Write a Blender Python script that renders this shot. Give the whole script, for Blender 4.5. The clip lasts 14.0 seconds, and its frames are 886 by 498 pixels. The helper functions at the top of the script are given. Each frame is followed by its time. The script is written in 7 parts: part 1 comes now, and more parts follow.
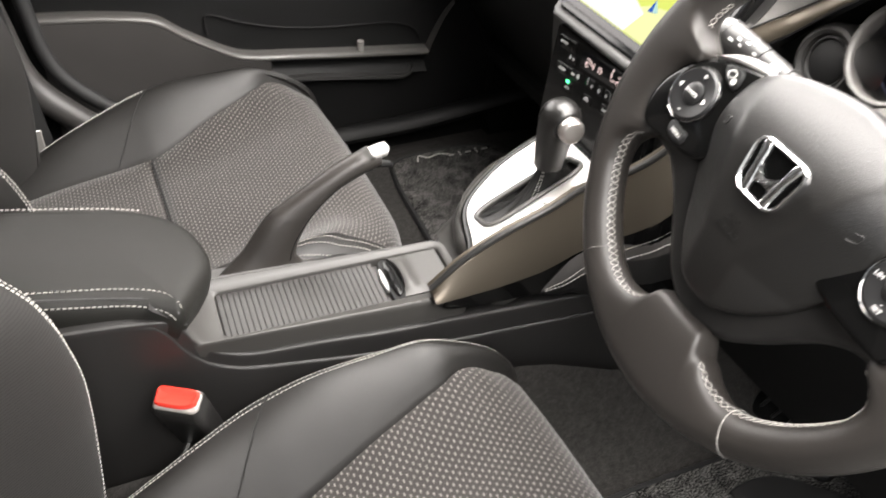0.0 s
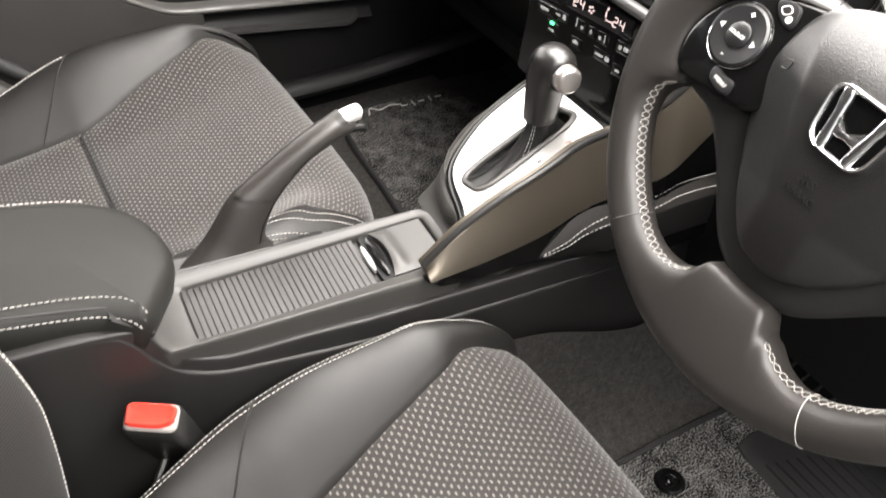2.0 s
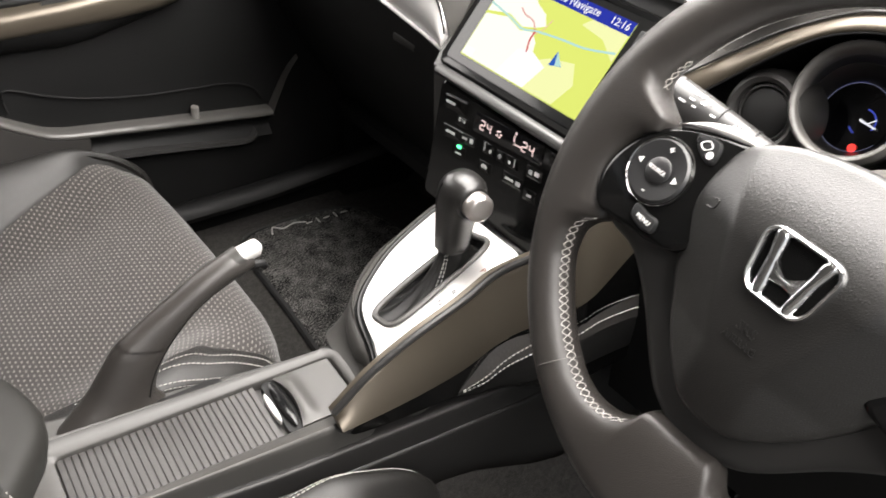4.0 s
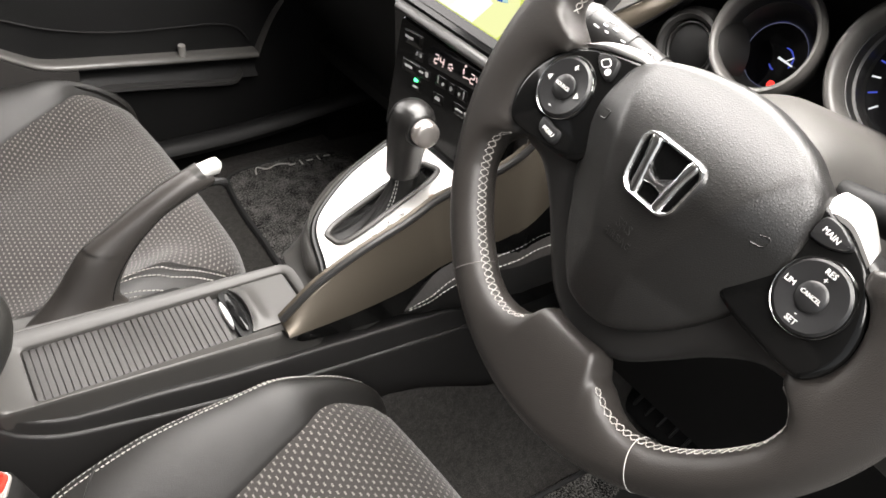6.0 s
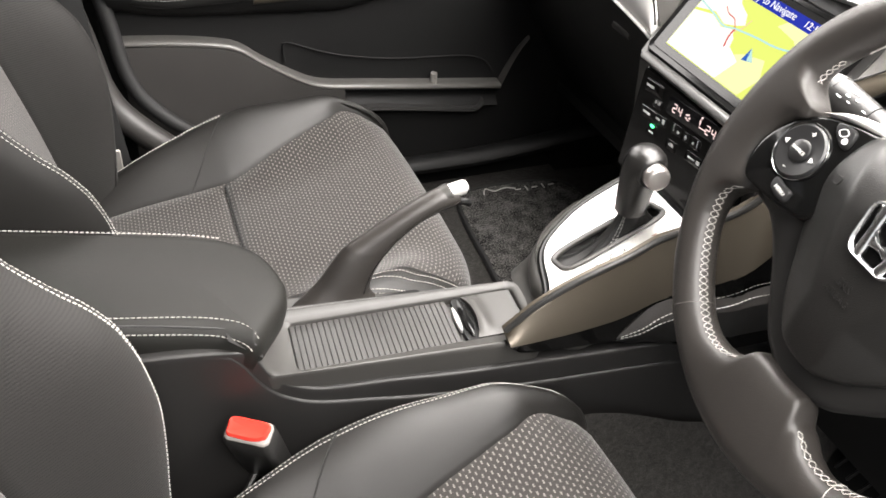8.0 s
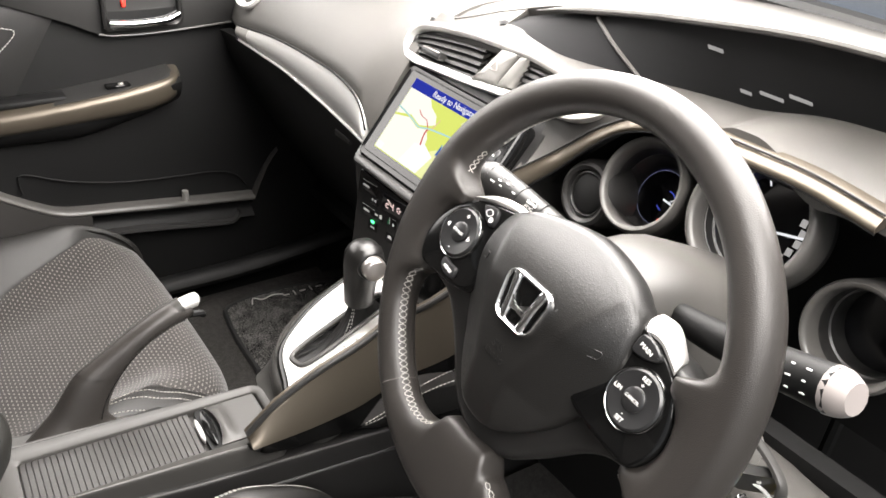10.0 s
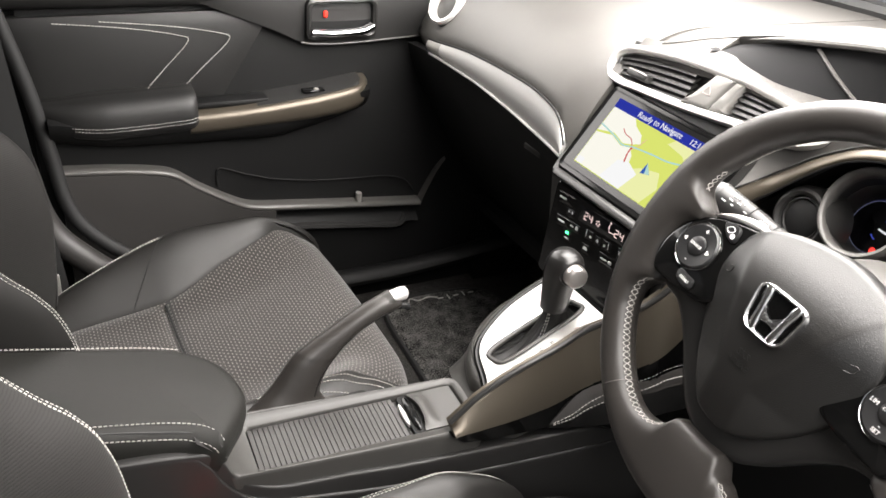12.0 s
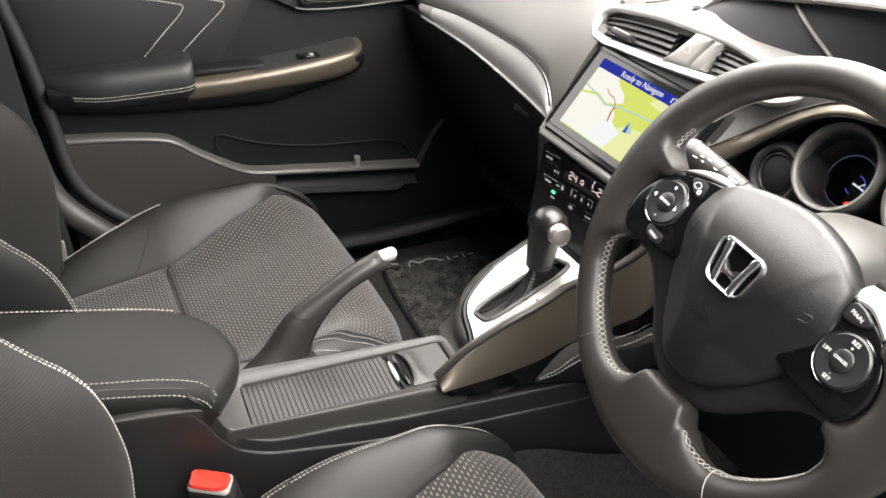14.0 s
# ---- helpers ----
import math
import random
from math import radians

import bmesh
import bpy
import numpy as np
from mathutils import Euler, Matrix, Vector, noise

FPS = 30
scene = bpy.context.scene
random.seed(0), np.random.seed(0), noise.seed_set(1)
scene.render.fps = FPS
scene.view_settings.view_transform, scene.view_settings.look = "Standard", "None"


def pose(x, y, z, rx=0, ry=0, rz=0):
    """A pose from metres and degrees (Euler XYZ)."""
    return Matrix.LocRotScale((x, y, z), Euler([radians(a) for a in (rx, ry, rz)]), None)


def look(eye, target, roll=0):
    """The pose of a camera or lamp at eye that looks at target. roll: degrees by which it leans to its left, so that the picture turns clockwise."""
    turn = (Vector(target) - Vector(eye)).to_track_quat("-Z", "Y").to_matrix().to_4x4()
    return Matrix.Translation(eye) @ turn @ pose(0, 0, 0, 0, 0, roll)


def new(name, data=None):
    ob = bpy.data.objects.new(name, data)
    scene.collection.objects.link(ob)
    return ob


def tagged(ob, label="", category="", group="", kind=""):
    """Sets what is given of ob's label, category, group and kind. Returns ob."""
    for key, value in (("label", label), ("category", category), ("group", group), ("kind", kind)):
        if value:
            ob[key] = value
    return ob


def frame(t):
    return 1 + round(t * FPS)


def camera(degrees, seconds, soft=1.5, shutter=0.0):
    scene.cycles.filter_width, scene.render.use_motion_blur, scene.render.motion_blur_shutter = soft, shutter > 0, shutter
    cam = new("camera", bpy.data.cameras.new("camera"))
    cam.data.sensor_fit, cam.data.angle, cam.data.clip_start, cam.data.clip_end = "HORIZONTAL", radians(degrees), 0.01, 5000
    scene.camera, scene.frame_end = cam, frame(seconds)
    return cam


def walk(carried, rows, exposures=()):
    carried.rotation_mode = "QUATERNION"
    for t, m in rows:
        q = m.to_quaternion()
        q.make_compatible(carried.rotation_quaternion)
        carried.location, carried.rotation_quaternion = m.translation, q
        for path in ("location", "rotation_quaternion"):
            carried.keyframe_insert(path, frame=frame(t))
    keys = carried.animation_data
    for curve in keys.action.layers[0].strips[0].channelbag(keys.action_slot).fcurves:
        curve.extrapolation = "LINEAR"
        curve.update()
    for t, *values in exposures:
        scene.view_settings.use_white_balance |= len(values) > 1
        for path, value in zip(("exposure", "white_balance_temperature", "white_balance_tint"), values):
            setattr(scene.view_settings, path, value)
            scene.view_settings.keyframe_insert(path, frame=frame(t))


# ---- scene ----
cam = camera(54.8, 14.0, soft=1.6, shutter=0.4)
# seconds, eye, turn; x is the car's forward, y its left, z up from the cabin floor
PATH = [
    (0, -0.2949, -0.7152, 0.9335, 51.35, -2.5, -23.92),
    (0.5, -0.3058, -0.6719, 0.9035, 47.86, -1.67, -22.64),
    (1, -0.3268, -0.6409, 0.8915, 45.17, -1.1, -25.17),
    (1.5, -0.3199, -0.6318, 0.8938, 45.32, -1.69, -28.02),
    (2, -0.3087, -0.6058, 0.8958, 47.63, -2.5, -30.13),
    (2.5, -0.2942, -0.5736, 0.8833, 49.48, -3.28, -32.58),
    (3, -0.2866, -0.5481, 0.8798, 51.49, -4.5, -34.43),
    (3.5, -0.2789, -0.5452, 0.8872, 53.28, -4.74, -35.52),
    (4, -0.2728, -0.5485, 0.8895, 54.43, -4.25, -36.42),
    (4.2, -0.2592, -0.5573, 0.8945, 54.85, -3.85, -37.53),
    (6.3, -0.2629, -0.6426, 0.8885, 51.72, -5.98, -32.84),
    (6.5, -0.2939, -0.6428, 0.9065, 51.7, -4.67, -28.72),
    (7, -0.3378, -0.6483, 0.9261, 53.62, -3.21, -22.32),
    (7.5, -0.3358, -0.6735, 0.9488, 53.68, -2.44, -20.12),
    (8, -0.3192, -0.6851, 0.938, 52.82, -2.82, -19.79),
    (8.5, -0.2779, -0.7021, 0.9515, 54.18, -2.48, -24),
    (9, -0.2398, -0.7526, 0.9509, 56.48, -2.96, -29.99),
    (9.2, -0.2355, -0.7672, 0.9599, 57.53, -2.7, -31.78),
    (11.3, -0.3618, -0.7686, 0.9678, 62.24, -4.28, -34.76),
    (11.5, -0.3833, -0.7567, 0.9634, 61.78, -4.27, -31.04),
    (12, -0.392, -0.7475, 0.9739, 61.07, -4.19, -26.46),
    (12.5, -0.3673, -0.7687, 0.9762, 60.27, -4.39, -27.35),
    (13, -0.366, -0.7837, 0.9853, 59.1, -3.63, -26.74),
    (13.5, -0.3672, -0.7881, 0.9844, 58.73, -3.05, -26.16),
    (14, -0.3692, -0.7851, 0.9839, 58.66, -2.91, -25.85),
]
EXPOSURES = [(0.0, 0.22), (0.5, 0.50), (2.0, 0.45), (3.0, 0.28), (4.2, 0.12), (6.5, 0.16), (9.0, 0.38), (11.4, -0.42), (12.0, -0.05), (14.0, -0.06)]
walk(cam, [(t, pose(x, y, z, rx, ry, rz)) for t, x, y, z, rx, ry, rz in PATH], EXPOSURES)

# ---- world and light ----
world = bpy.data.worlds.new("sky")
scene.world = world
world.use_nodes = True
wn, wl = world.node_tree.nodes, world.node_tree.links
sky = wn.new("ShaderNodeTexSky")
sky.sky_type, sky.sun_disc = "NISHITA", False
sky.sun_elevation, sky.sun_rotation = radians(50), radians(200)
pale = wn.new("ShaderNodeHueSaturation")
pale.inputs["Saturation"].default_value = 0.15
wl.new(sky.outputs[0], pale.inputs["Color"])
wl.new(pale.outputs[0], wn["Background"].inputs["Color"])
wn["Background"].inputs["Strength"].default_value = 0.11

sun = new("sun", bpy.data.lights.new("sun", "SUN"))
sun.data.energy, sun.data.angle, sun.data.color = 0.5, radians(25), (1.0, 0.97, 0.93)
sun.matrix_world = look((-2.0, -4.0, 5.5), (0, 0, 0.4))


def opening_light(name, place, target, sx, sy, watts):
    data = bpy.data.lights.new(name, "AREA")
    data.shape, data.size, data.size_y, data.energy = "RECTANGLE", sx, sy, watts
    data.color = (1.0, 0.952, 0.912)
    ob = new(name, data)
    ob.matrix_world = look(place, target)
    return ob


opening_light("windscreen_daylight", (0.42, -0.12, 0.985), (0.03, -0.12, 0.065), 1.10, 0.74, 55.0)
opening_light("door_window_daylight", (-0.1, 0.80, 0.98), (-0.1, -0.2, 0.55), 0.9, 0.35, 9.0)
opening_light("door_opening_daylight", (-0.05, -1.25, 1.80), (0.05, -0.25, 0.40), 1.1, 0.8, 52.0)

# ---- materials ----


def nodes_of(name):
    m = bpy.data.materials.new(name)
    m.use_nodes = True
    nt = m.node_tree
    return m, nt.nodes, nt.links, nt.nodes["Principled BSDF"]


def coords(n, l, scale, uv=False):
    tc = n.new("ShaderNodeTexCoord")
    mp = n.new("ShaderNodeMapping")
    mp.inputs["Scale"].default_value = scale if isinstance(scale, tuple) else (scale,) * 3
    l.new(tc.outputs["UV" if uv else "Object"], mp.inputs["Vector"])
    return mp.outputs[0]


def surface(name, colour, rough=0.5, metal=0.0, grain=600.0, bump=0.1, vary=0.12, stain=7.0, coat=0.0, spec=0.5, kind="noise", depth=0.0006):
    """A surface with fine relief and a slow unevenness of tone and gloss."""
    m, n, l, b = nodes_of(name)
    big = n.new("ShaderNodeTexNoise")
    big.inputs["Scale"].default_value, big.inputs["Detail"].default_value = 1.0, 4.0
    l.new(coords(n, l, stain), big.inputs["Vector"])
    if kind == "cells":
        fine = n.new("ShaderNodeTexVoronoi")
        fine.feature = "DISTANCE_TO_EDGE"
        out = fine.outputs["Distance"]
    else:
        fine = n.new("ShaderNodeTexNoise")
        fine.inputs["Detail"].default_value = 3.0
        out = fine.outputs["Fac"]
    fine.inputs["Scale"].default_value = 1.0
    l.new(coords(n, l, grain), fine.inputs["Vector"])
    ramp = n.new("ShaderNodeMapRange")
    ramp.inputs["From Min"].default_value, ramp.inputs["From Max"].default_value = 0.3, 0.7
    ramp.inputs["To Min"].default_value, ramp.inputs["To Max"].default_value = 1 - vary, 1 + vary
    l.new(big.outputs["Fac"], ramp.inputs["Value"])
    mul = n.new("ShaderNodeVectorMath")
    mul.operation = "SCALE"
    mul.inputs[0].default_value = colour
    l.new(ramp.outputs[0], mul.inputs["Scale"])
    l.new(mul.outputs[0], b.inputs["Base Color"])
    rr = n.new("ShaderNodeMapRange")
    rr.inputs["To Min"].default_value, rr.inputs["To Max"].default_value = max(0.02, rough - 0.07), min(1, rough + 0.07)
    l.new(big.outputs["Fac"], rr.inputs["Value"])
    l.new(rr.outputs[0], b.inputs["Roughness"])
    bp = n.new("ShaderNodeBump")
    bp.inputs["Strength"].default_value, bp.inputs["Distance"].default_value = bump, depth
    l.new(out, bp.inputs["Height"])
    l.new(bp.outputs[0], b.inputs["Normal"])
    b.inputs["Metallic"].default_value = metal
    b.inputs["Coat Weight"].default_value = coat
    b.inputs["Coat Roughness"].default_value = 0.25
    b.inputs["Specular IOR Level"].default_value = spec
    return m


def math_node(n, l, op, a, b=None):
    m = n.new("ShaderNodeMath")
    m.operation = op
    for i, v in enumerate((a, b)):
        if v is None:
            continue
        if isinstance(v, (int, float)):
            m.inputs[i].default_value = v
        else:
            l.new(v, m.inputs[i])
    return m.outputs[0]


def woven_cloth(name, pu=0.0082, pv=0.0058):
    """Grey cloth with staggered pale dashes; its UV map is in metres."""
    m, n, l, b = nodes_of(name)
    sep = n.new("ShaderNodeSeparateXYZ")
    l.new(coords(n, l, 1.0, uv=True), sep.inputs[0])
    row = math_node(n, l, "DIVIDE", sep.outputs["Y"], pv)
    rowi = math_node(n, l, "FLOOR", row)
    rowf = math_node(n, l, "FRACT", row)
    shift = math_node(n, l, "MULTIPLY", math_node(n, l, "FLOORED_MODULO", rowi, 2.0), 0.5)
    colf = math_node(n, l, "FRACT", math_node(n, l, "ADD", math_node(n, l, "DIVIDE", sep.outputs["X"], pu), shift))
    du = math_node(n, l, "ABSOLUTE", math_node(n, l, "SUBTRACT", colf, 0.5))
    dv = math_node(n, l, "ABSOLUTE", math_node(n, l, "SUBTRACT", rowf, 0.5))
    dash = math_node(n, l, "MULTIPLY", math_node(n, l, "LESS_THAN", du, 0.22), math_node(n, l, "LESS_THAN", dv, 0.17))
    ns = n.new("ShaderNodeTexNoise")
    ns.inputs["Scale"].default_value, ns.inputs["Detail"].default_value = 900.0, 2.0
    l.new(coords(n, l, 1.0, uv=True), ns.inputs["Vector"])
    base = n.new("ShaderNodeMix")
    base.data_type = "RGBA"
    base.inputs["A"].default_value, base.inputs["B"].default_value = (0.0115, 0.0103, 0.0095, 1), (0.040, 0.0356, 0.0330, 1)
    l.new(ns.outputs["Fac"], base.inputs["Factor"])
    top = n.new("ShaderNodeMix")
    top.data_type = "RGBA"
    top.inputs["B"].default_value = (0.138, 0.128, 0.119, 1)
    l.new(dash, top.inputs["Factor"])
    l.new(base.outputs["Result"], top.inputs["A"])
    l.new(top.outputs["Result"], b.inputs["Base Color"])
    h = math_node(n, l, "ADD", math_node(n, l, "MULTIPLY", dash, 0.6), math_node(n, l, "MULTIPLY", ns.outputs["Fac"], 0.5))
    bp = n.new("ShaderNodeBump")
    bp.inputs["Strength"].default_value, bp.inputs["Distance"].default_value = 0.6, 0.0008
    l.new(h, bp.inputs["Height"])
    l.new(bp.outputs[0], b.inputs["Normal"])
    b.inputs["Roughness"].default_value = 0.85
    b.inputs["Sheen Weight"].default_value = 0.25
    b.inputs["Specular IOR Level"].default_value = 0.25
    return m


def ribbed_cloth(name, pitch=0.0029):
    """Dark cloth with fine ribs across it."""
    m, n, l, b = nodes_of(name)
    sep = n.new("ShaderNodeSeparateXYZ")
    l.new(coords(n, l, 1.0), sep.inputs[0])
    ns = n.new("ShaderNodeTexNoise")
    ns.inputs["Scale"].default_value, ns.inputs["Detail"].default_value = 260.0, 3.0
    l.new(coords(n, l, 1.0), ns.inputs["Vector"])
    wob = math_node(n, l, "ADD", math_node(n, l, "DIVIDE", sep.outputs["Z"], pitch), math_node(n, l, "MULTIPLY", ns.outputs["Fac"], 0.5))
    rib = math_node(n, l, "ABSOLUTE", math_node(n, l, "SINE", math_node(n, l, "MULTIPLY", wob, math.pi)))
    mix = n.new("ShaderNodeMix")
    mix.data_type = "RGBA"
    mix.inputs["A"].default_value, mix.inputs["B"].default_value = (0.0062, 0.0058, 0.0054, 1), (0.0160, 0.0150, 0.0140, 1)
    l.new(rib, mix.inputs["Factor"])
    l.new(mix.outputs["Result"], b.inputs["Base Color"])
    bp = n.new("ShaderNodeBump")
    bp.inputs["Strength"].default_value, bp.inputs["Distance"].default_value = 0.4, 0.0003
    l.new(rib, bp.inputs["Height"])
    l.new(bp.outputs[0], b.inputs["Normal"])
    b.inputs["Roughness"].default_value = 0.7
    b.inputs["Sheen Weight"].default_value = 0.05
    b.inputs["Specular IOR Level"].default_value = 0.3
    return m


def carpet(name, dark, light, scale=700.0, relief=0.9):
    m, n, l, b = nodes_of(name)
    ns = n.new("ShaderNodeTexNoise")
    ns.inputs["Scale"].default_value, ns.inputs["Detail"].default_value = 1.0, 4.0
    l.new(coords(n, l, scale), ns.inputs["Vector"])
    slow = n.new("ShaderNodeTexNoise")
    slow.inputs["Scale"].default_value = 1.0
    l.new(coords(n, l, scale / 8), slow.inputs["Vector"])
    ramp = n.new("ShaderNodeValToRGB")
    ramp.color_ramp.elements[0].position, ramp.color_ramp.elements[0].color = 0.44, (*dark, 1)
    ramp.color_ramp.elements[1].position, ramp.color_ramp.elements[1].color = 0.68, (*light, 1)
    both = math_node(n, l, "ADD", math_node(n, l, "MULTIPLY", ns.outputs["Fac"], 0.75), math_node(n, l, "MULTIPLY", slow.outputs["Fac"], 0.25))
    l.new(both, ramp.inputs["Fac"])
    l.new(ramp.outputs[0], b.inputs["Base Color"])
    bp = n.new("ShaderNodeBump")
    bp.inputs["Strength"].default_value, bp.inputs["Distance"].default_value = relief, 0.003
    l.new(ns.outputs["Fac"], bp.inputs["Height"])
    l.new(bp.outputs[0], b.inputs["Normal"])
    b.inputs["Roughness"].default_value = 0.95
    b.inputs["Specular IOR Level"].default_value = 0.1
    return m


def plain(name, colour, rough=0.4, metal=0.0, glow=0.0):
    m, n, l, b = nodes_of(name)
    b.inputs["Base Color"].default_value = (*colour, 1)
    b.inputs["Roughness"].default_value, b.inputs["Metallic"].default_value = rough, metal
    if glow:
        b.inputs["Emission Color"].default_value = (*colour, 1)
        b.inputs["Emission Strength"].default_value = glow
    return m


LEATHER = surface("seat_leather", (0.0108, 0.0101, 0.0092), 0.50, grain=760, bump=0.5, vary=0.18, kind="cells")
LEATHER_DARK = surface("dark_leather", (0.011, 0.0107, 0.0104), 0.50, grain=900, bump=0.25, kind="cells")
PERFORATED = surface("perforated_leather", (0.058, 0.054, 0.051), 0.55, grain=230, bump=0.5, kind="cells")
RIM_LEATHER = surface("wheel_leather", (0.0270, 0.0243, 0.0222), 0.36, grain=800, bump=0.40, kind="cells", spec=0.50)
PAD_VINYL = surface("wheel_pad_vinyl", (0.0105, 0.0100, 0.0094), 0.38, grain=620, bump=0.38, kind="cells", depth=0.0006, spec=0.6)
CLOTH = woven_cloth("woven_seat_cloth")
RIBBED = ribbed_cloth("ribbed_seat_cloth")
PLASTIC = surface("soft_black_plastic", (0.017, 0.0165, 0.016), 0.36, grain=1500, bump=0.15)
PLASTIC_DEEP = surface("deep_black_plastic", (0.007, 0.007, 0.007), 0.55, grain=1500, bump=0.15, spec=0.22)
ARM_LEATHER = surface("armrest_leather", (0.0098, 0.0095, 0.0083), 0.56, grain=900, bump=0.25, kind="cells", spec=0.25)
# lighter copy of the grey plastics for edges that catch the light
LIT_EDGE = surface("lit_edge_grey", (0.072, 0.069, 0.065), 0.32, grain=1400, bump=0.12)
DOOR_GREY = surface("door_grey_plastic", (0.036, 0.034, 0.0325), 0.44, grain=1400, bump=0.2)
DOOR_UPPER = surface("door_upper_plastic", (0.019, 0.0185, 0.018), 0.46, grain=1200, bump=0.25)
DASH_GREY = surface("dash_soft_grey", (0.060, 0.057, 0.053), 0.46, grain=900, bump=0.4, kind="cells")
FLANK_PLASTIC = surface("console_flank_plastic", (0.015, 0.0143, 0.0138), 0.50, grain=1300, bump=0.2)
CONSOLE = surface("console_satin_plastic", (0.036, 0.0345, 0.032), 0.46, grain=1500, bump=0.12)
SLAT = surface("tambour_plastic", (0.033, 0.0315, 0.030), 0.46, grain=1500, bump=0.12)
SILVER = surface("brushed_silver", (0.56, 0.55, 0.535), 0.40, metal=0.5, grain=900, bump=0.05, vary=0.04)
SATIN_TRIM = surface("satin_grey_trim", (0.34, 0.33, 0.31), 0.38, metal=0.5, grain=900, bump=0.05, vary=0.05)
BRONZE = surface("bronze_trim", (0.092, 0.078, 0.060), 0.36, metal=0.55, grain=900, bump=0.05, vary=0.06)
PIANO = plain("piano_black", (0.004, 0.004, 0.004), 0.10)
PIANO.node_tree.nodes["Principled BSDF"].inputs["Specular IOR Level"].default_value = 0.3
CHROME = plain("chrome", (0.85, 0.85, 0.85), 0.08, 1.0)
KNOB_SILVER = plain("satin_chrome", (0.62, 0.58, 0.55), 0.30, 0.9)
KNOB_BLACK = surface("knob_black", (0.012, 0.0115, 0.011), 0.30, grain=1200, bump=0.15)
BOOT = surface("boot_leather", (0.007, 0.0068, 0.0065), 0.55, grain=900, bump=0.3, kind="cells", spec=0.3)
RUBBER = surface("black_rubber", (0.012, 0.012, 0.012), 0.65, grain=1200, bump=0.2)
THREAD = surface("pale_thread", (0.46, 0.445, 0.415), 0.80, grain=3000, bump=0.2, vary=0.15, stain=300)
CARPET = carpet("floor_carpet", (0.027, 0.0257, 0.0243), (0.074, 0.070, 0.066), 900.0, 0.5)
MAT_PILE = carpet("mat_pile", (0.004, 0.004, 0.004), (0.26, 0.252, 0.240), 400.0, 1.0)
RED = surface("red_plastic", (0.72, 0.045, 0.03), 0.22, grain=900, bump=0.05, vary=0.05)
IVORY = surface("pale_grey_plastic", (0.30, 0.28, 0.26), 0.45, grain=900, bump=0.05)
WHITE_MARK = plain("white_print", (0.75, 0.75, 0.73), 0.5)
DARK_MARK = plain("grey_print", (0.07, 0.07, 0.07), 0.5)
RUST_MARK = plain("rust_print", (0.22, 0.07, 0.05), 0.5)
BUTTON = surface("grey_button", (0.016, 0.016, 0.0165), 0.32, grain=1500, bump=0.1)

# ---- building helpers ----


def thing(name, label, category, place=(0, 0, 0), group="", kind="", m=None):
    ob = new(name)
    ob.empty_display_size = 0.05
    ob.matrix_world = m if m is not None else Matrix.Translation(place)
    return tagged(ob, label, category, group, kind)


def matrix_of(ob):
    m = ob.matrix_basis.copy()
    return matrix_of(ob.parent) @ m if ob.parent else m


def part(name, bm, material, parent=None, label="", local=False, sharp=38.0, kind=""):
    """Links a bmesh as one mesh object; its vertices are in the world's metres, or in the thing's own where local."""
    me = bpy.data.meshes.new(name)
    if parent and not local:
        bm.transform(matrix_of(parent).inverted())
    bm.to_mesh(me)
    bm.free()
    me.polygons.foreach_set("use_smooth", [True] * len(me.polygons))
    me.set_sharp_from_angle(angle=radians(sharp))
    me.materials.append(material)
    ob = new(name, me)
    ob.parent = parent
    return tagged(ob, label, kind=kind)


def spline(points, count, closed=False):
    """A smooth curve through a few points, evenly sampled."""
    p = [Vector(q) for q in points]
    n = len(p)
    fine = []
    for i in range(n if closed else n - 1):
        a, b, c, d = (p[(i + k) % n] if closed else p[min(max(i + k, 0), n - 1)] for k in (-1, 0, 1, 2))
        for s in range(12):
            t = s / 12
            fine.append(0.5 * (2 * b + (c - a) * t + (2 * a - 5 * b + 4 * c - d) * t * t + (3 * b - a - 3 * c + d) * t ** 3))
    fine.append(fine[0].copy() if closed else p[-1].copy())
    run = [0.0]
    for a, b in zip(fine, fine[1:]):
        run.append(run[-1] + (b - a).length)
    out, j = [], 0
    for k in range(count):
        want = run[-1] * k / (count if closed else count - 1)
        while j < len(run) - 2 and run[j + 1] < want:
            j += 1
        span = run[j + 1] - run[j]
        out.append(fine[j].lerp(fine[j + 1], (want - run[j]) / span if span > 1e-9 else 0))
    return out


def curve(points):
    """A function of 0..1 along a smooth curve."""
    fine = spline(points, 200)

    def at(t):
        x = min(max(t, 0), 1) * 199
        i = min(int(x), 198)
        return fine[i].lerp(fine[i + 1], x - i)
    return at


def ramp1(pairs, x):
    """A smooth, monotone curve through (x, value) pairs."""
    if x <= pairs[0][0]:
        return pairs[0][1]
    if x >= pairs[-1][0]:
        return pairs[-1][1]
    i = max(k for k in range(len(pairs) - 1) if pairs[k][0] <= x)
    slope = [(pairs[k + 1][1] - pairs[k][1]) / (pairs[k + 1][0] - pairs[k][0]) for k in range(len(pairs) - 1)]

    def lean(k):
        if k == 0 or k == len(pairs) - 1:
            return slope[min(k, len(slope) - 1)]
        a, b = slope[k - 1], slope[k]
        return 0.0 if a * b <= 0 else 2 * a * b / (a + b)
    (x0, y0), (x1, y1) = pairs[i], pairs[i + 1]
    w = x1 - x0
    t = (x - x0) / w
    return (y0 * (1 + 2 * t) * (1 - t) ** 2 + lean(i) * w * t * (1 - t) ** 2 + y1 * t * t * (3 - 2 * t) + lean(i + 1) * w * t * t * (t - 1))


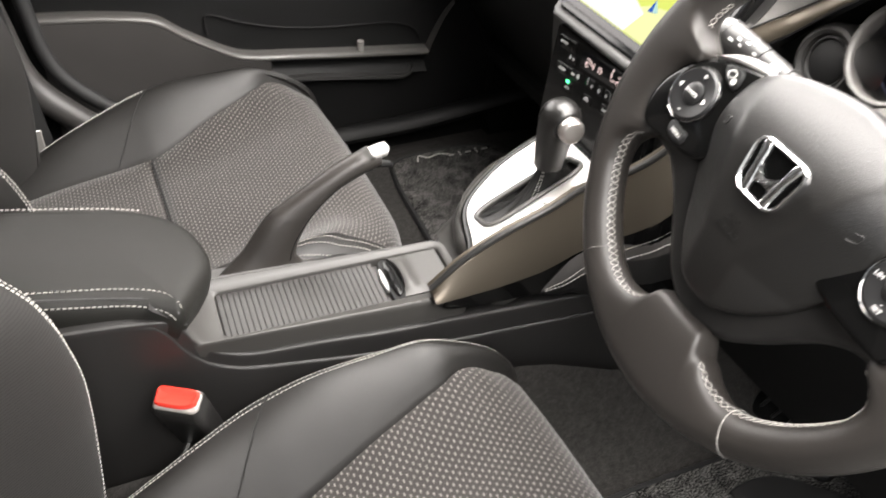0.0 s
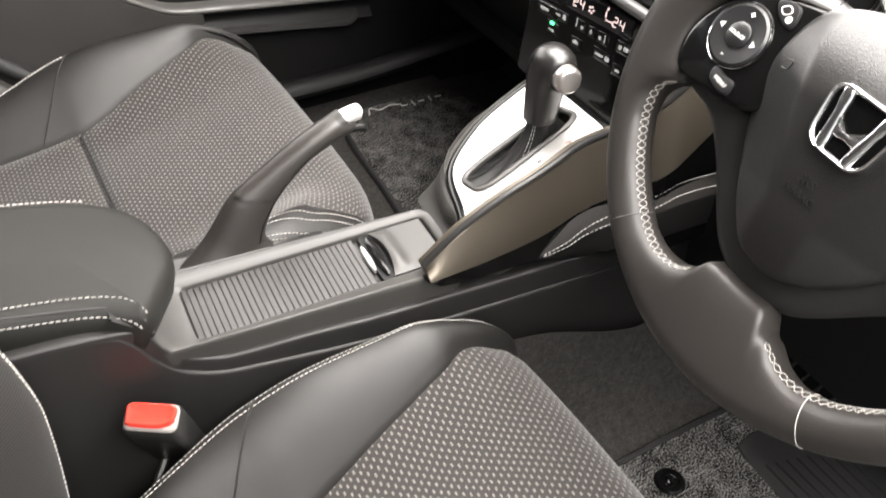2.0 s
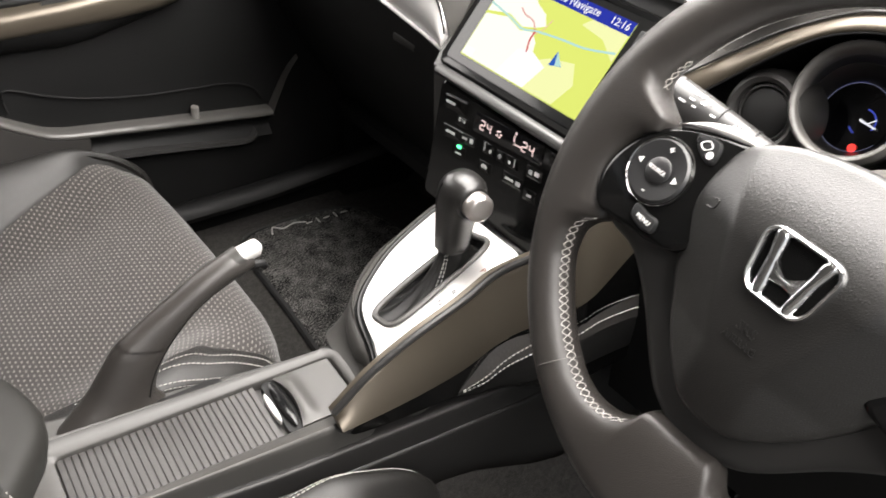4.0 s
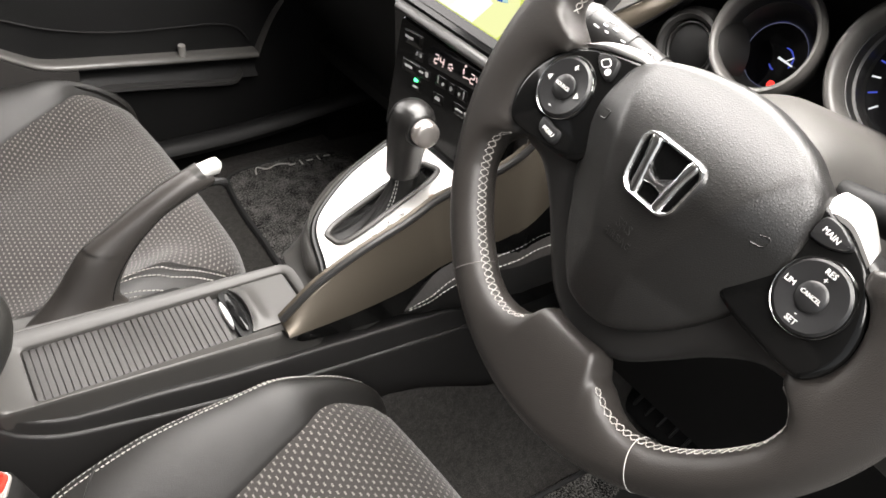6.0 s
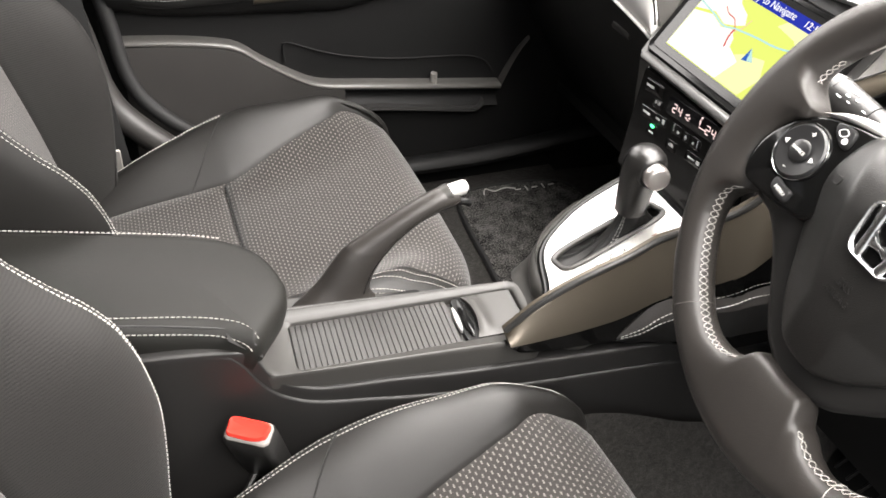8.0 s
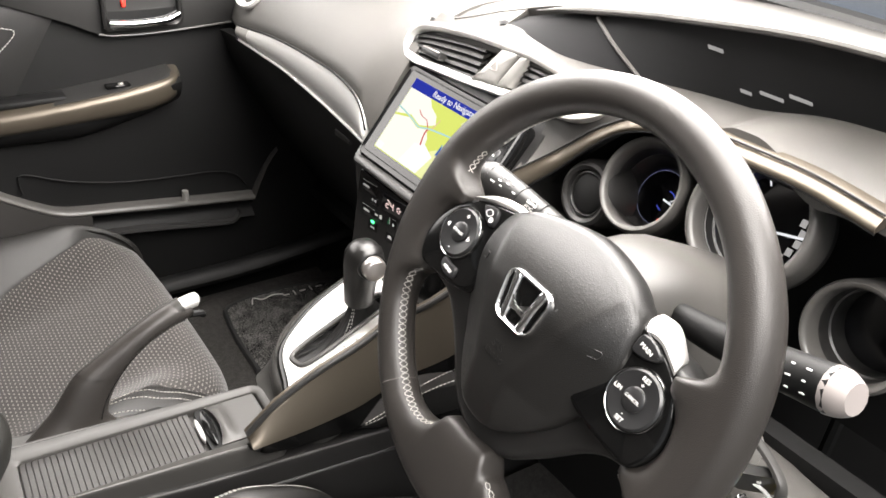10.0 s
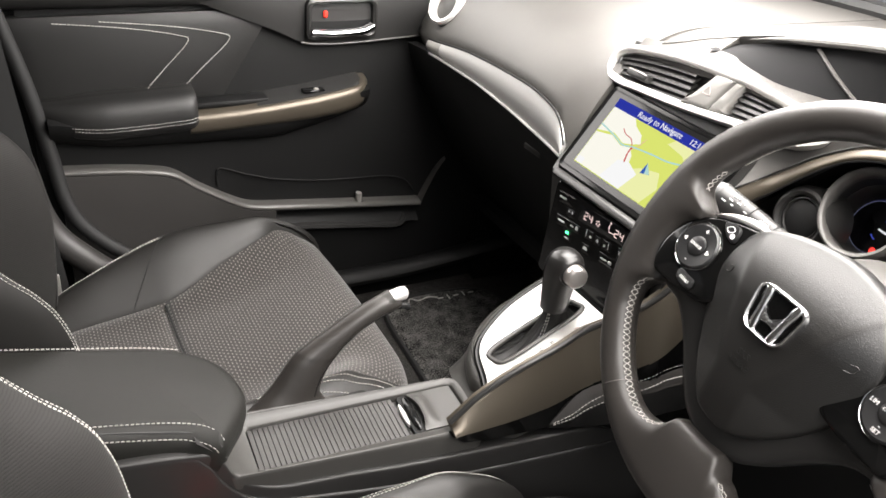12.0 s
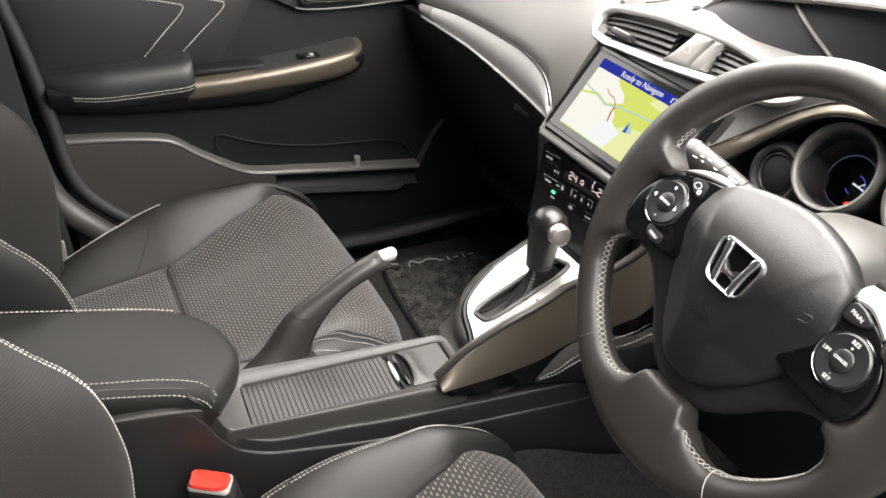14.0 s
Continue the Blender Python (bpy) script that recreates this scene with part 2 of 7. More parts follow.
def loft(rings, closed=True, caps=True):
    bm = bmesh.new()
    vs = [[bm.verts.new(p) for p in r] for r in rings]
    for a, b in zip(vs, vs[1:]):
        k = len(a)
        for i in range(k if closed else k - 1):
            j = (i + 1) % k
            bm.faces.new((a[i], a[j], b[j], b[i]))
    if caps and closed:
        for r, flip in ((vs[0], True), (vs[-1], False)):
            mid = bm.verts.new(sum((v.co for v in r), Vector()) / len(r))
            for i in range(len(r)):
                bm.faces.new((r[i], r[(i + 1) % len(r)], mid))
    bmesh.ops.recalc_face_normals(bm, faces=bm.faces)
    return bm


def slab(nu, nv, f, back, uv=None):
    """A sheet f(u, v) with depth: its back lies off by the vector back (or a function of u, v)."""
    bm = bmesh.new()
    lay = bm.loops.layers.uv.new("UVMap") if uv else None
    top = [[bm.verts.new(f(i / nu, j / nv)) for j in range(nv + 1)] for i in range(nu + 1)]
    off = back if callable(back) else (lambda u, v: Vector(back))
    low = [[bm.verts.new(top[i][j].co + Vector(off(i / nu, j / nv))) for j in range(nv + 1)] for i in range(nu + 1)]
    for i in range(nu):
        for j in range(nv):
            q = bm.faces.new((top[i][j], top[i + 1][j], top[i + 1][j + 1], top[i][j + 1]))
            if lay:
                for lp, (a, b) in zip(q.loops, ((i, j), (i + 1, j), (i + 1, j + 1), (i, j + 1))):
                    lp[lay].uv = uv(a / nu, b / nv)
            bm.faces.new((low[i][j], low[i][j + 1], low[i + 1][j + 1], low[i + 1][j]))
    for i in range(nu):
        bm.faces.new((top[i][0], low[i][0], low[i + 1][0], top[i + 1][0]))
        bm.faces.new((top[i][nv], top[i + 1][nv], low[i + 1][nv], low[i][nv]))
    for j in range(nv):
        bm.faces.new((top[0][j], top[0][j + 1], low[0][j + 1], low[0][j]))
        bm.faces.new((top[nu][j], low[nu][j], low[nu][j + 1], top[nu][j + 1]))
    bmesh.ops.recalc_face_normals(bm, faces=bm.faces)
    return bm


def tube(points, radius, sides=8, count=None, closed=False, flat=1.0, up=(0, 0, 1)):
    """A rod along a smooth curve; radius may be a function of 0..1; flat squashes it along up."""
    path = spline(points, count or 8 * len(points), closed)
    n = len(path)
    rings = []
    for i, p in enumerate(path):
        a = path[(i - 1) % n] if closed else path[max(i - 1, 0)]
        b = path[(i + 1) % n] if closed else path[min(i + 1, n - 1)]
        t = (b - a).normalized()
        side = t.cross(Vector(up))
        side = side.normalized() if side.length > 1e-4 else t.orthogonal().normalized()
        top = side.cross(t)
        r = radius(i / max(n - 1, 1)) if callable(radius) else radius
        rings.append([p + side * r * math.cos(k * math.tau / sides) + top * r * flat * math.sin(k * math.tau / sides) for k in range(sides)])
    if closed:
        rings.append(rings[0])
        bm = loft(rings, True, False)
        bmesh.ops.remove_doubles(bm, verts=bm.verts, dist=1e-6)
        return bm
    return loft(rings)


def rbox(centre, size, bevel=0.003, seg=2, m=None):
    bm = bmesh.new()
    bmesh.ops.create_cube(bm, size=1.0)
    bmesh.ops.scale(bm, vec=size, verts=bm.verts)
    bmesh.ops.bevel(bm, geom=bm.edges[:], offset=min(bevel, min(size) * 0.45), segments=seg, affect="EDGES", profile=0.5)
    bm.transform((m if m is not None else Matrix.Identity(4)) @ Matrix.Translation(centre))
    return bm


def turned(profile, m, seg=32, caps=True):
    """A turned shape: (radius, height) pairs about the local z of m."""
    rings = [[m @ Vector((r * math.cos(k * math.tau / seg), r * math.sin(k * math.tau / seg), h)) for k in range(seg)] for r, h in profile]
    return loft(rings, True, caps)


def outline2(points, count=64, closed=True):
    return [Vector((p.x, p.y)) for p in spline([(x, y, 0) for x, y in points], count, closed)]


def inset2(pts, d):
    n, out = len(pts), []
    area = sum(pts[i].x * pts[(i + 1) % n].y - pts[(i + 1) % n].x * pts[i].y for i in range(n))
    s = 1 if area > 0 else -1
    for i in range(n):
        t = (pts[(i + 1) % n] - pts[i - 1]).normalized()
        out.append(pts[i] + Vector((-t.y, t.x)) * d * s)
    return out


def plate(pts, levels, m):
    """A plate with a rounded rim: levels are (inset, height) pairs from its back to its face; m carries it to its place."""
    return loft([[m @ Vector((p.x, p.y, h)) for p in inset2(pts, d)] for d, h in levels])


def frame_of(origin, xaxis, yaxis):
    x = Vector(xaxis).normalized()
    y = Vector(yaxis)
    y = (y - x * x.dot(y)).normalized()
    z = x.cross(y)
    m = Matrix((x, y, z)).transposed().to_4x4()
    m.translation = origin
    return m


def roundrect(x0, y0, x1, y1, r, n=6):
    out = []
    for cx, cy, a in ((x1 - r, y1 - r, 0), (x0 + r, y1 - r, 90), (x0 + r, y0 + r, 180), (x1 - r, y0 + r, 270)):
        for k in range(n + 1):
            g = radians(a + 90 * k / n)
            out.append(Vector((cx + r * math.cos(g), cy + r * math.sin(g))))
    return out


def dashes(path, normal, step=0.0048, length=0.0035, wide=0.00075, high=0.0007):
    """Stitches along a curve: small rounded bars that stand a little proud."""
    total = sum((b - a).length for a, b in zip(path, path[1:]))
    count = max(2, int(total / step))
    even = spline(path, count)
    bm = bmesh.new()
    for i in range(count - 1):
        t = (even[i + 1] - even[i]).normalized()
        nn = normal(i / count) if callable(normal) else Vector(normal)
        nn = (nn - t * nn.dot(t)).normalized()
        s = t.cross(nn)
        c = (even[i] + even[i + 1]) / 2
        lo = [bm.verts.new(c + t * a * length / 2 + s * b * wide / 2 - nn * 0.0006) for a, b in ((-1, -1), (1, -1), (1, 1), (-1, 1))]
        hi = [bm.verts.new(c + t * a * length * 0.38 + s * b * wide * 0.3 + nn * high) for a, b in ((-1, -1), (1, -1), (1, 1), (-1, 1))]
        bm.faces.new(hi)
        for k in range(4):
            bm.faces.new((lo[k], lo[(k + 1) % 4], hi[(k + 1) % 4], hi[k]))
    bmesh.ops.recalc_face_normals(bm, faces=bm.faces)
    return bm


def lettering(text, size, m, material, parent, name="lettering", label="", local=False, depth=0.0002):
    """Raised letters on the plane of m, centred on its origin."""
    data = bpy.data.curves.new("letters", "FONT")
    data.body, data.size, data.extrude, data.resolution_u = text, size, depth, 2
    data.align_x, data.align_y = "CENTER", "CENTER"
    ob = new("letters", data)
    me = bpy.data.meshes.new_from_object(ob.evaluated_get(bpy.context.evaluated_depsgraph_get()))
    bpy.data.objects.remove(ob)
    bpy.data.curves.remove(data)
    bm = bmesh.new()
    bm.from_mesh(me)
    bpy.data.meshes.remove(me)
    bm.transform(m)
    return part(name, bm, material, parent, label, local)


def merged(*shapes):
    """Several bmeshes of one part as one."""
    out = bmesh.new()
    for s in shapes:
        tmp = bpy.data.meshes.new("tmp")
        s.to_mesh(tmp)
        s.free()
        out.from_mesh(tmp)
        bpy.data.meshes.remove(tmp)
    return out

# ---- the cabin's shell ----


def structure(name, bm, material, label, category):
    return tagged(part(name, bm, material), label, category, kind="structure")


ASPHALT = surface("pale_concrete", (0.34, 0.33, 0.31), 0.9, grain=60, bump=0.3, stain=0.6)
HEADLINER = surface("grey_headliner", (0.30, 0.29, 0.28), 0.9, grain=800, bump=0.2)
PAINT = plain("dark_blue_paint", (0.03, 0.04, 0.06), 0.2)

structure("ground", rbox((0, 0, -0.42), (400, 400, 0.08), 0.01, 1), ASPHALT, "pale concrete yard outside the parked car", "ground")
structure("floor", slab(30, 24, lambda u, v: Vector((-1.5 + 2.1 * u, -0.66 + 1.34 * v, 0.003 * math.sin(9 * u) * math.sin(7 * v))), (0, 0, -0.03)),
          CARPET, "dark grey carpeted cabin floor", "floor")
structure("toe_board", slab(12, 12, lambda u, v: Vector((0.58 + 0.30 * u, -0.66 + 1.34 * v, -0.01 + 0.45 * u ** 1.3)), (0.02, 0, -0.02)),
          CARPET, "dark carpeted toe board under the dashboard", "toe board")
structure("bulkhead", rbox((0.95, 0, 0.25), (0.04, 1.34, 0.75), 0.01), PLASTIC_DEEP, "black bulkhead behind the dashboard", "wall")
# out of view; added to shade the cabin, its edges placed to cut the lamps
structure("ceiling", slab(16, 16, lambda u, v: Vector((-1.55 + 1.57 * u, -0.60 + 1.20 * v, 1.08 + 0.05 * math.sin(math.pi * u) + 0.04 * math.sin(math.pi * v))), (0, 0, 0.03)),
          HEADLINER, "unseen pale grey roof lining, added to shade the cabin", "roof lining")
structure("wall_rear", rbox((-1.52, 0, 0.40), (0.05, 1.34, 1.4), 0.01), PLASTIC, "dark rear wall behind the seats", "wall")
structure("wall_left", rbox((-0.95, 0.70, 0.40), (1.1, 0.05, 1.36), 0.01), PLASTIC, "dark rear side wall of the cabin", "wall")
structure("wall_front_left", rbox((0.27, 0.725, 0.10), (1.36, 0.05, 1.08), 0.01), PLASTIC_DEEP, "black outer skin of the passenger door", "wall")
structure("kick_panel", slab(10, 10, lambda u, v: Vector((0.46 + 0.5 * u, 0.655 - 0.04 * u, -0.01 + 0.60 * v)), (0, 0.03, 0)), PLASTIC_DEEP, "black kick panel in the footwell", "panel")
structure("wall_right", rbox((-1.08, -0.70, 0.40), (0.85, 0.05, 1.36), 0.01), PLASTIC, "dark rear side wall of the cabin", "wall")
structure("sill_trim", tube([(-1.4, 0.645, 0.07), (0.0, 0.645, 0.07), (0.30, 0.640, 0.075), (0.55, 0.61, 0.12)], 0.022, 10, 40, flat=0.8),
          PLASTIC_DEEP, "black plastic sill trim below the door", "sill")
structure("sill_right", rbox((-0.3, -0.62, -0.01), (2.4, 0.10, 0.12), 0.02), DOOR_GREY, "dark grey plastic sill at the open door", "sill")
for y, n in ((0.66, "pillar_left"), (-0.66, "pillar_right")):
    structure(n, tube([(0.80, y * 1.02, 0.66), (0.45, y * 0.98, 0.90), (0.12, y * 0.90, 1.10)], 0.035, 10, 24), HEADLINER, "pale grey windscreen pillar", "pillar")
structure("windscreen_base", tube([(0.745, 0.66, 0.692), (0.805, 0.3, 0.705), (0.825, 0.0, 0.709), (0.815, -0.3, 0.707), (0.755, -0.66, 0.694)], 0.014, 8, 40),
          RUBBER, "black rubber edge along the windscreen's base", "windscreen edge")
structure("bonnet", slab(20, 16, lambda u, v: Vector((0.84 + 1.0 * u, -0.7 + 1.4 * v, 0.66 + 0.05 * math.sin(math.pi * v) - 0.16 * u * u)), (0, 0, -0.03)),
          PAINT, "dark glossy bonnet seen through the windscreen", "bonnet")

# carpet that climbs to the console's flank
structure("tunnel_carpet", slab(24, 8, lambda u, v: Vector((-0.42 + 1.05 * u, -0.235 + 0.112 * v ** 0.7,
          0.004 + ramp1([(-0.42, 0.20), (0.09, 0.196), (0.30, 0.118), (0.63, 0.11)], -0.42 + 1.05 * u) * v ** 2.2)), (0, 0.01, -0.02)),
          CARPET, "dark carpet rising to the centre console", "carpet")
structure("tunnel_carpet_left", slab(24, 8, lambda u, v: Vector((-0.42 + 1.05 * u, 0.19 - 0.112 * v ** 0.7,
          0.004 + ramp1([(-0.42, 0.20), (0.09, 0.196), (0.30, 0.118), (0.63, 0.11)], -0.42 + 1.05 * u) * v ** 2.2)), (0, -0.01, -0.02)),
          CARPET, "dark carpet rising to the centre console", "carpet")


# ---- floor mats ----
def floor_mat(label, outline, z, text=False, ribs=None):
    ob = thing("floor_mat", label, "floor mat", (sum(p[0] for p in outline) / len(outline), sum(p[1] for p in outline) / len(outline), z))
    m = Matrix.Translation((0, 0, z))
    pts = outline2(outline, 72)
    part("carpet_top", plate(pts, ((0.0, 0.0), (0.0, 0.005), (0.004, 0.009), (0.010, 0.010)), m), MAT_PILE, ob)
    edge = [m @ Vector((p.x, p.y, 0.005)) for p in pts]
    part("binding", tube(edge, 0.0055, 6, 96, closed=True), RUBBER, ob, "black bound edge")
    return ob


mat_driver = floor_mat("grey flecked carpet mat with a black fixing on the driver's floor",
                       [(0.06, -0.235), (0.14, -0.224), (0.26, -0.221), (0.36, -0.223), (0.44, -0.226), (0.54, -0.232), (0.572, -0.245), (0.578, -0.30), (0.574, -0.46), (0.56, -0.545), (0.50, -0.560), (0.20, -0.555), (0.06, -0.54)], 0.006)
fix = part("fixing", turned([(0.019, 0.0), (0.019, 0.003), (0.016, 0.006), (0.011, 0.006), (0.010, 0.003), (0.006, 0.003), (0.005, 0.007), (0.0015, 0.008)],
           Matrix.Translation((0.243, -0.271, 0.014)), 24), PIANO, mat_driver, "round black plastic fixing")
heel = outline2([(0.348, -0.282), (0.356, -0.271), (0.398, -0.268), (0.434, -0.282), (0.468, -0.316), (0.494, -0.345), (0.500, -0.40), (0.496, -0.505), (0.470, -0.525), (0.350, -0.520), (0.341, -0.500), (0.342, -0.42), (0.345, -0.34)], 72)
part("heel_pad", plate(heel, ((0.0, 0.0), (0.0, 0.0105), (0.002, 0.0125), (0.006, 0.0128)), Matrix.Translation((0, 0, 0.006))), RUBBER, mat_driver, "black rubber heel pad")
for k in range(8):
    part("heel_rib", rbox((0.362 + 0.014 * k, -0.41, 0.0195), (0.005, 0.20 - 0.008 * k, 0.003), 0.001, 1), RUBBER, mat_driver, "black rubber rib")
mat_pass = floor_mat("dark flecked carpet mat with a pale stitched mark",
                     [(0.195, 0.20), (0.204, 0.40), (0.215, 0.56), (0.25, 0.620), (0.42, 0.615), (0.475, 0.55), (0.49, 0.40), (0.48, 0.22), (0.25, 0.19)], 0.0)
# pale stitched mark: a wavy line and a row of bars
part("stitched_line", tube([(0.275, 0.592, 0.012), (0.285, 0.612, 0.012), (0.30, 0.600, 0.012), (0.325, 0.606, 0.012), (0.345, 0.598, 0.012)], 0.0013, 6, 30), THREAD, mat_pass, "pale stitched line")
for k, w in enumerate((0.013, 0.003, 0.013, 0.003, 0.013)):
    part("stitched_bar", rbox((0, 0, 0), (w, 0.017 if w < 0.01 else 0.004, 0.0012), 0.0005, 1, pose(0.421 - 0.018 * k, 0.594, 0.0115, 0, 0, 178)), THREAD, mat_pass, "pale stitched mark")

# ribbed heel rest under the pedals
ribbed = thing("foot_rest", "black ribbed rubber foot rest under the dashboard", "foot rest", (0.55, -0.23, 0.06))
FM = frame_of((0.55, -0.235, 0.075), (0.75, 0.0, 0.55), (0, 1, 0))
part("pad", plate(roundrect(-0.10, -0.075, 0.10, 0.075, 0.015), ((0, -0.01), (0, 0.003), (0.004, 0.006)), FM), PLASTIC_DEEP, ribbed)
for k in range(6):
    part("rib", rbox((0, -0.055 + 0.022 * k, 0.008), (0.175, 0.005, 0.006), 0.002, 1, FM), PLASTIC, ribbed)


def pedal(label, x, y, z, w, h):
    ob = thing("pedal", label, "pedal", (x, y, z))
    m = frame_of((x, y, z), (0, -1, 0), (-0.45, 0, -0.9))
    part("pad", plate(roundrect(-w / 2, -h / 2, w / 2, h / 2, 0.012), ((0, -0.008), (0, 0.002), (0.003, 0.005)), m), RUBBER, ob)
    for k in range(4):
        part("rib", rbox((0, -h / 2 + h * (k + 0.8) / 4.6, 0.006), (w * 0.8, 0.005, 0.004), 0.0015, 1, m), RUBBER, ob)
    part("arm", tube([(x + 0.01, y, z), (x + 0.06, y, z + 0.12), (x + 0.08, y, z + 0.30)], 0.008, 8), PLASTIC_DEEP, ob)


pedal("black ribbed rubber brake pedal under the dashboard", 0.52, -0.41, 0.15, 0.09, 0.06)
pedal("black accelerator pedal under the dashboard", 0.53, -0.54, 0.12, 0.05, 0.13)

# ---- front seats ----


def front_seat(yc, dx, corner, label, lean, inner):
    ob = thing("car_seat", label, "car seat", (-0.2, yc, 0.0), "front seats")
    base = curve([(-0.45, 0, 0.165), (-0.36, 0, 0.183), (-0.23, 0, 0.198), (-0.10, 0, 0.219), (-0.03, 0, 0.234), (0.020, 0, 0.238), (0.052, 0, 0.222), (0.068, 0, 0.185), (0.070, 0, 0.13), (0.055, 0, 0.06)])
    back = curve([(-0.415, 0, 0.175), (-0.435, 0, 0.26), (-0.455, 0, 0.36), (-0.485, 0, 0.48), (-0.525, 0, 0.60), (-0.575, 0, 0.74), (-0.61, 0, 0.86), (-0.66, 0, 0.885), (-0.70, 0, 0.86)])
    L1, L2 = 0.74, 0.86

    def across(path, t, s, half, edge, high, facing=1, seam=0.0):
        """The point at t along the middle line and s across (0 middle, 1 seam, 2 piped edge, 3 foot of the side)."""
        p = path(t)
        d = (path(min(t + 0.01, 1)) - path(max(t - 0.01, 0))).normalized()
        nrm = Vector((-d.z, 0, d.x)) * facing
        g, a = (1 if s > 0 else -1), abs(s)
        if a <= 1:
            y, h = half * a, seam * max(0, (a - 0.5) / 0.5) ** 2 + 0.004 * math.cos(a * math.pi / 2) - 0.004 * math.exp(-((1 - a) * half / 0.006) ** 2)
        elif a <= 2:
            q = a - 1
            y = half + (edge - half) * q
            h = seam + (high - seam) * math.sin(q * math.pi / 2) ** 1.25 + 0.006 * math.sin(q * math.pi) - 0.004 * math.exp(-(q * (edge - half) / 0.006) ** 2) - 0.002 * math.exp(-((1 - q) * 0.08 / 0.004) ** 2)
        else:
            q = a - 2
            y = edge + 0.016 * math.sin(q * math.pi * 0.8) ** 0.7 if q > 0 else edge
            h = high - 0.004 - (0.15 + high) * q ** 1.25
        return p + nrm * h + Vector((0, g * y, 0)) + Vector((0, yc, 0))

    def cushion(t, s):
        x = base(t).x + (0.6 * (t - 0.62) if t > 0.62 else 0)
        half = 0.153 + 0.068 * min(1, max(0, (x + 0.215) / 0.245))
        if corner > 0.03 and s * yc < 0:
            half -= 0.024 * min(1, max(0, (x + 0.12) / 0.12))
        elif corner > 0.03:
            half += 0.018 * min(1, max(0, (x + 0.18) / 0.18))
        edge = ramp1([(-0.45, 0.200), (-0.34, 0.222), (-0.22, 0.249), (-0.05, 0.254), (0.05, 0.251), (0.3, 0.242)], x)
        high = ramp1([(-0.45, 0.010), (-0.30, 0.055), (-0.17, 0.074), (-0.08, 0.062), (0.0, 0.044), (0.05, 0.026), (0.12, 0.010), (0.3, 0.0)], x)
        seam = ramp1([(-0.45, 0.0), (-0.23, 0.010), (-0.10, 0.030), (-0.01, 0.032), (0.04, 0.020), (0.10, 0.004), (0.3, 0.0)], x)
        p = across(base, t, s, half, edge, high, 1, seam)
        q = min(1, max(0, (t - 0.30) / 0.35))
        return p + Vector((dx - (corner if (p.y - yc) * yc < 0 else 0.12 * corner) * q * q * (3 - 2 * q) * (max(0, abs(p.y - yc) - 0.11) / 0.14) ** 2, 0, 0))

    def rest(t, s):
        z = back(t).z
        half = ramp1([(0.17, 0.165), (0.30, 0.160), (0.60, 0.150), (0.9, 0.12)], z)
        edge = ramp1([(0.17, 0.185), (0.30, 0.228), (0.45, 0.236), (0.65, 0.225), (0.9, 0.17)], z)
        high = ramp1([(0.17, 0.045), (0.24, 0.072), (0.30, 0.090), (0.35, 0.101), (0.39, 0.1035), (0.42, 0.101), (0.45, 0.091), (0.48, 0.074), (0.52, 0.058), (0.58, 0.050), (0.75, 0.030), (0.88, 0.01)], z)
        if s * yc < 0:
            edge += inner
        return across(back, t, s, half, edge, high, -1) + Vector((lean, 0, 0))

    cross = 0.335       # where the cloth is seamed across

    def sheet(name, f, t0, t1, s0, s1, nu, nv, material, length, deep=(0, 0, -0.02), label_=""):
        mid = 0.5 * (s0 + s1)

        def g(u, v):
            t, s = t0 + (t1 - t0) * u, s0 + (s1 - s0) * v
            p = f(t, s)
            dip = (0.010 if t <= cross else 0.007) * math.exp(-((t - cross) * length / 0.009) ** 2) if (f is cushion and abs(s) < 0.999) else 0
            return p - Vector((0, 0, dip))

        def uv(u, v):
            t, s = t0 + (t1 - t0) * u, s0 + (s1 - s0) * v
            return (f(t, s).y - yc, t * length)
        return part(name, slab(nu, nv, g, deep, uv), material, ob, label_, sharp=60)

    sheet("cloth_front", cushion, cross, 0.97, -1, 1, 46, 26, CLOTH, L1, label_="woven grey cloth with pale flecks")
    sheet("cloth_rear", cushion, 0.0, cross, -1, 1, 20, 26, CLOTH, L1, label_="woven grey cloth with pale flecks")
    for g in (-1, 1):
        sheet("bolster", cushion, 0.0, 0.97, g, 2 * g, 56, 14, LEATHER, L1, label_="smooth dark grey bolster")
        sheet("side_cover", cushion, 0.0, 0.97, 2 * g, 3 * g, 50, 12, LEATHER, L1, (0, -0.012 * g, 0), "smooth dark grey side")
        for off in (1.905, 1.975):
            line = [cushion(0.03 + (0.34 if corner > 0.03 and g * yc > 0 else 0.90) * k / 60, off * g) for k in range(61)]
            part("stitching", dashes(line, (0, 0.3 * g, 1)), THREAD, ob, "pale stitching")
        if corner > 0.03 and g * yc < 0:
            for off in (1.40, 1.62):
                part("stitching", dashes([cushion(0.44 + 0.34 * k / 40, off * g) + Vector((0, 0, 0.0006)) for k in range(41)], (0, 0.3 * g, 1)), THREAD, ob, "pale stitching")
        part("panel_seam", tube([cushion(cross, g * k / 12) + Vector((0, 0, -0.004)) for k in range(13)], 0.0016, 6, 30), RUBBER, ob, "dark seam across the cloth")
        seam = [cushion((0.385 if yc > 0 else 0.362) - 0.125 * k / 24, g * (1.98 - 0.98 * k / 24)) + Vector((0, 0, 0.0003)) for k in range(25)]
        part("seam", tube(seam, 0.0011, 6, 40), LEATHER_DARK, ob, "dark seam")
        sheet("rest_bolster", rest, 0.0, 0.88, g, 2 * g, 50, 14, RIBBED, L2, (-0.02, 0, 0), "finely ribbed dark grey bolster")
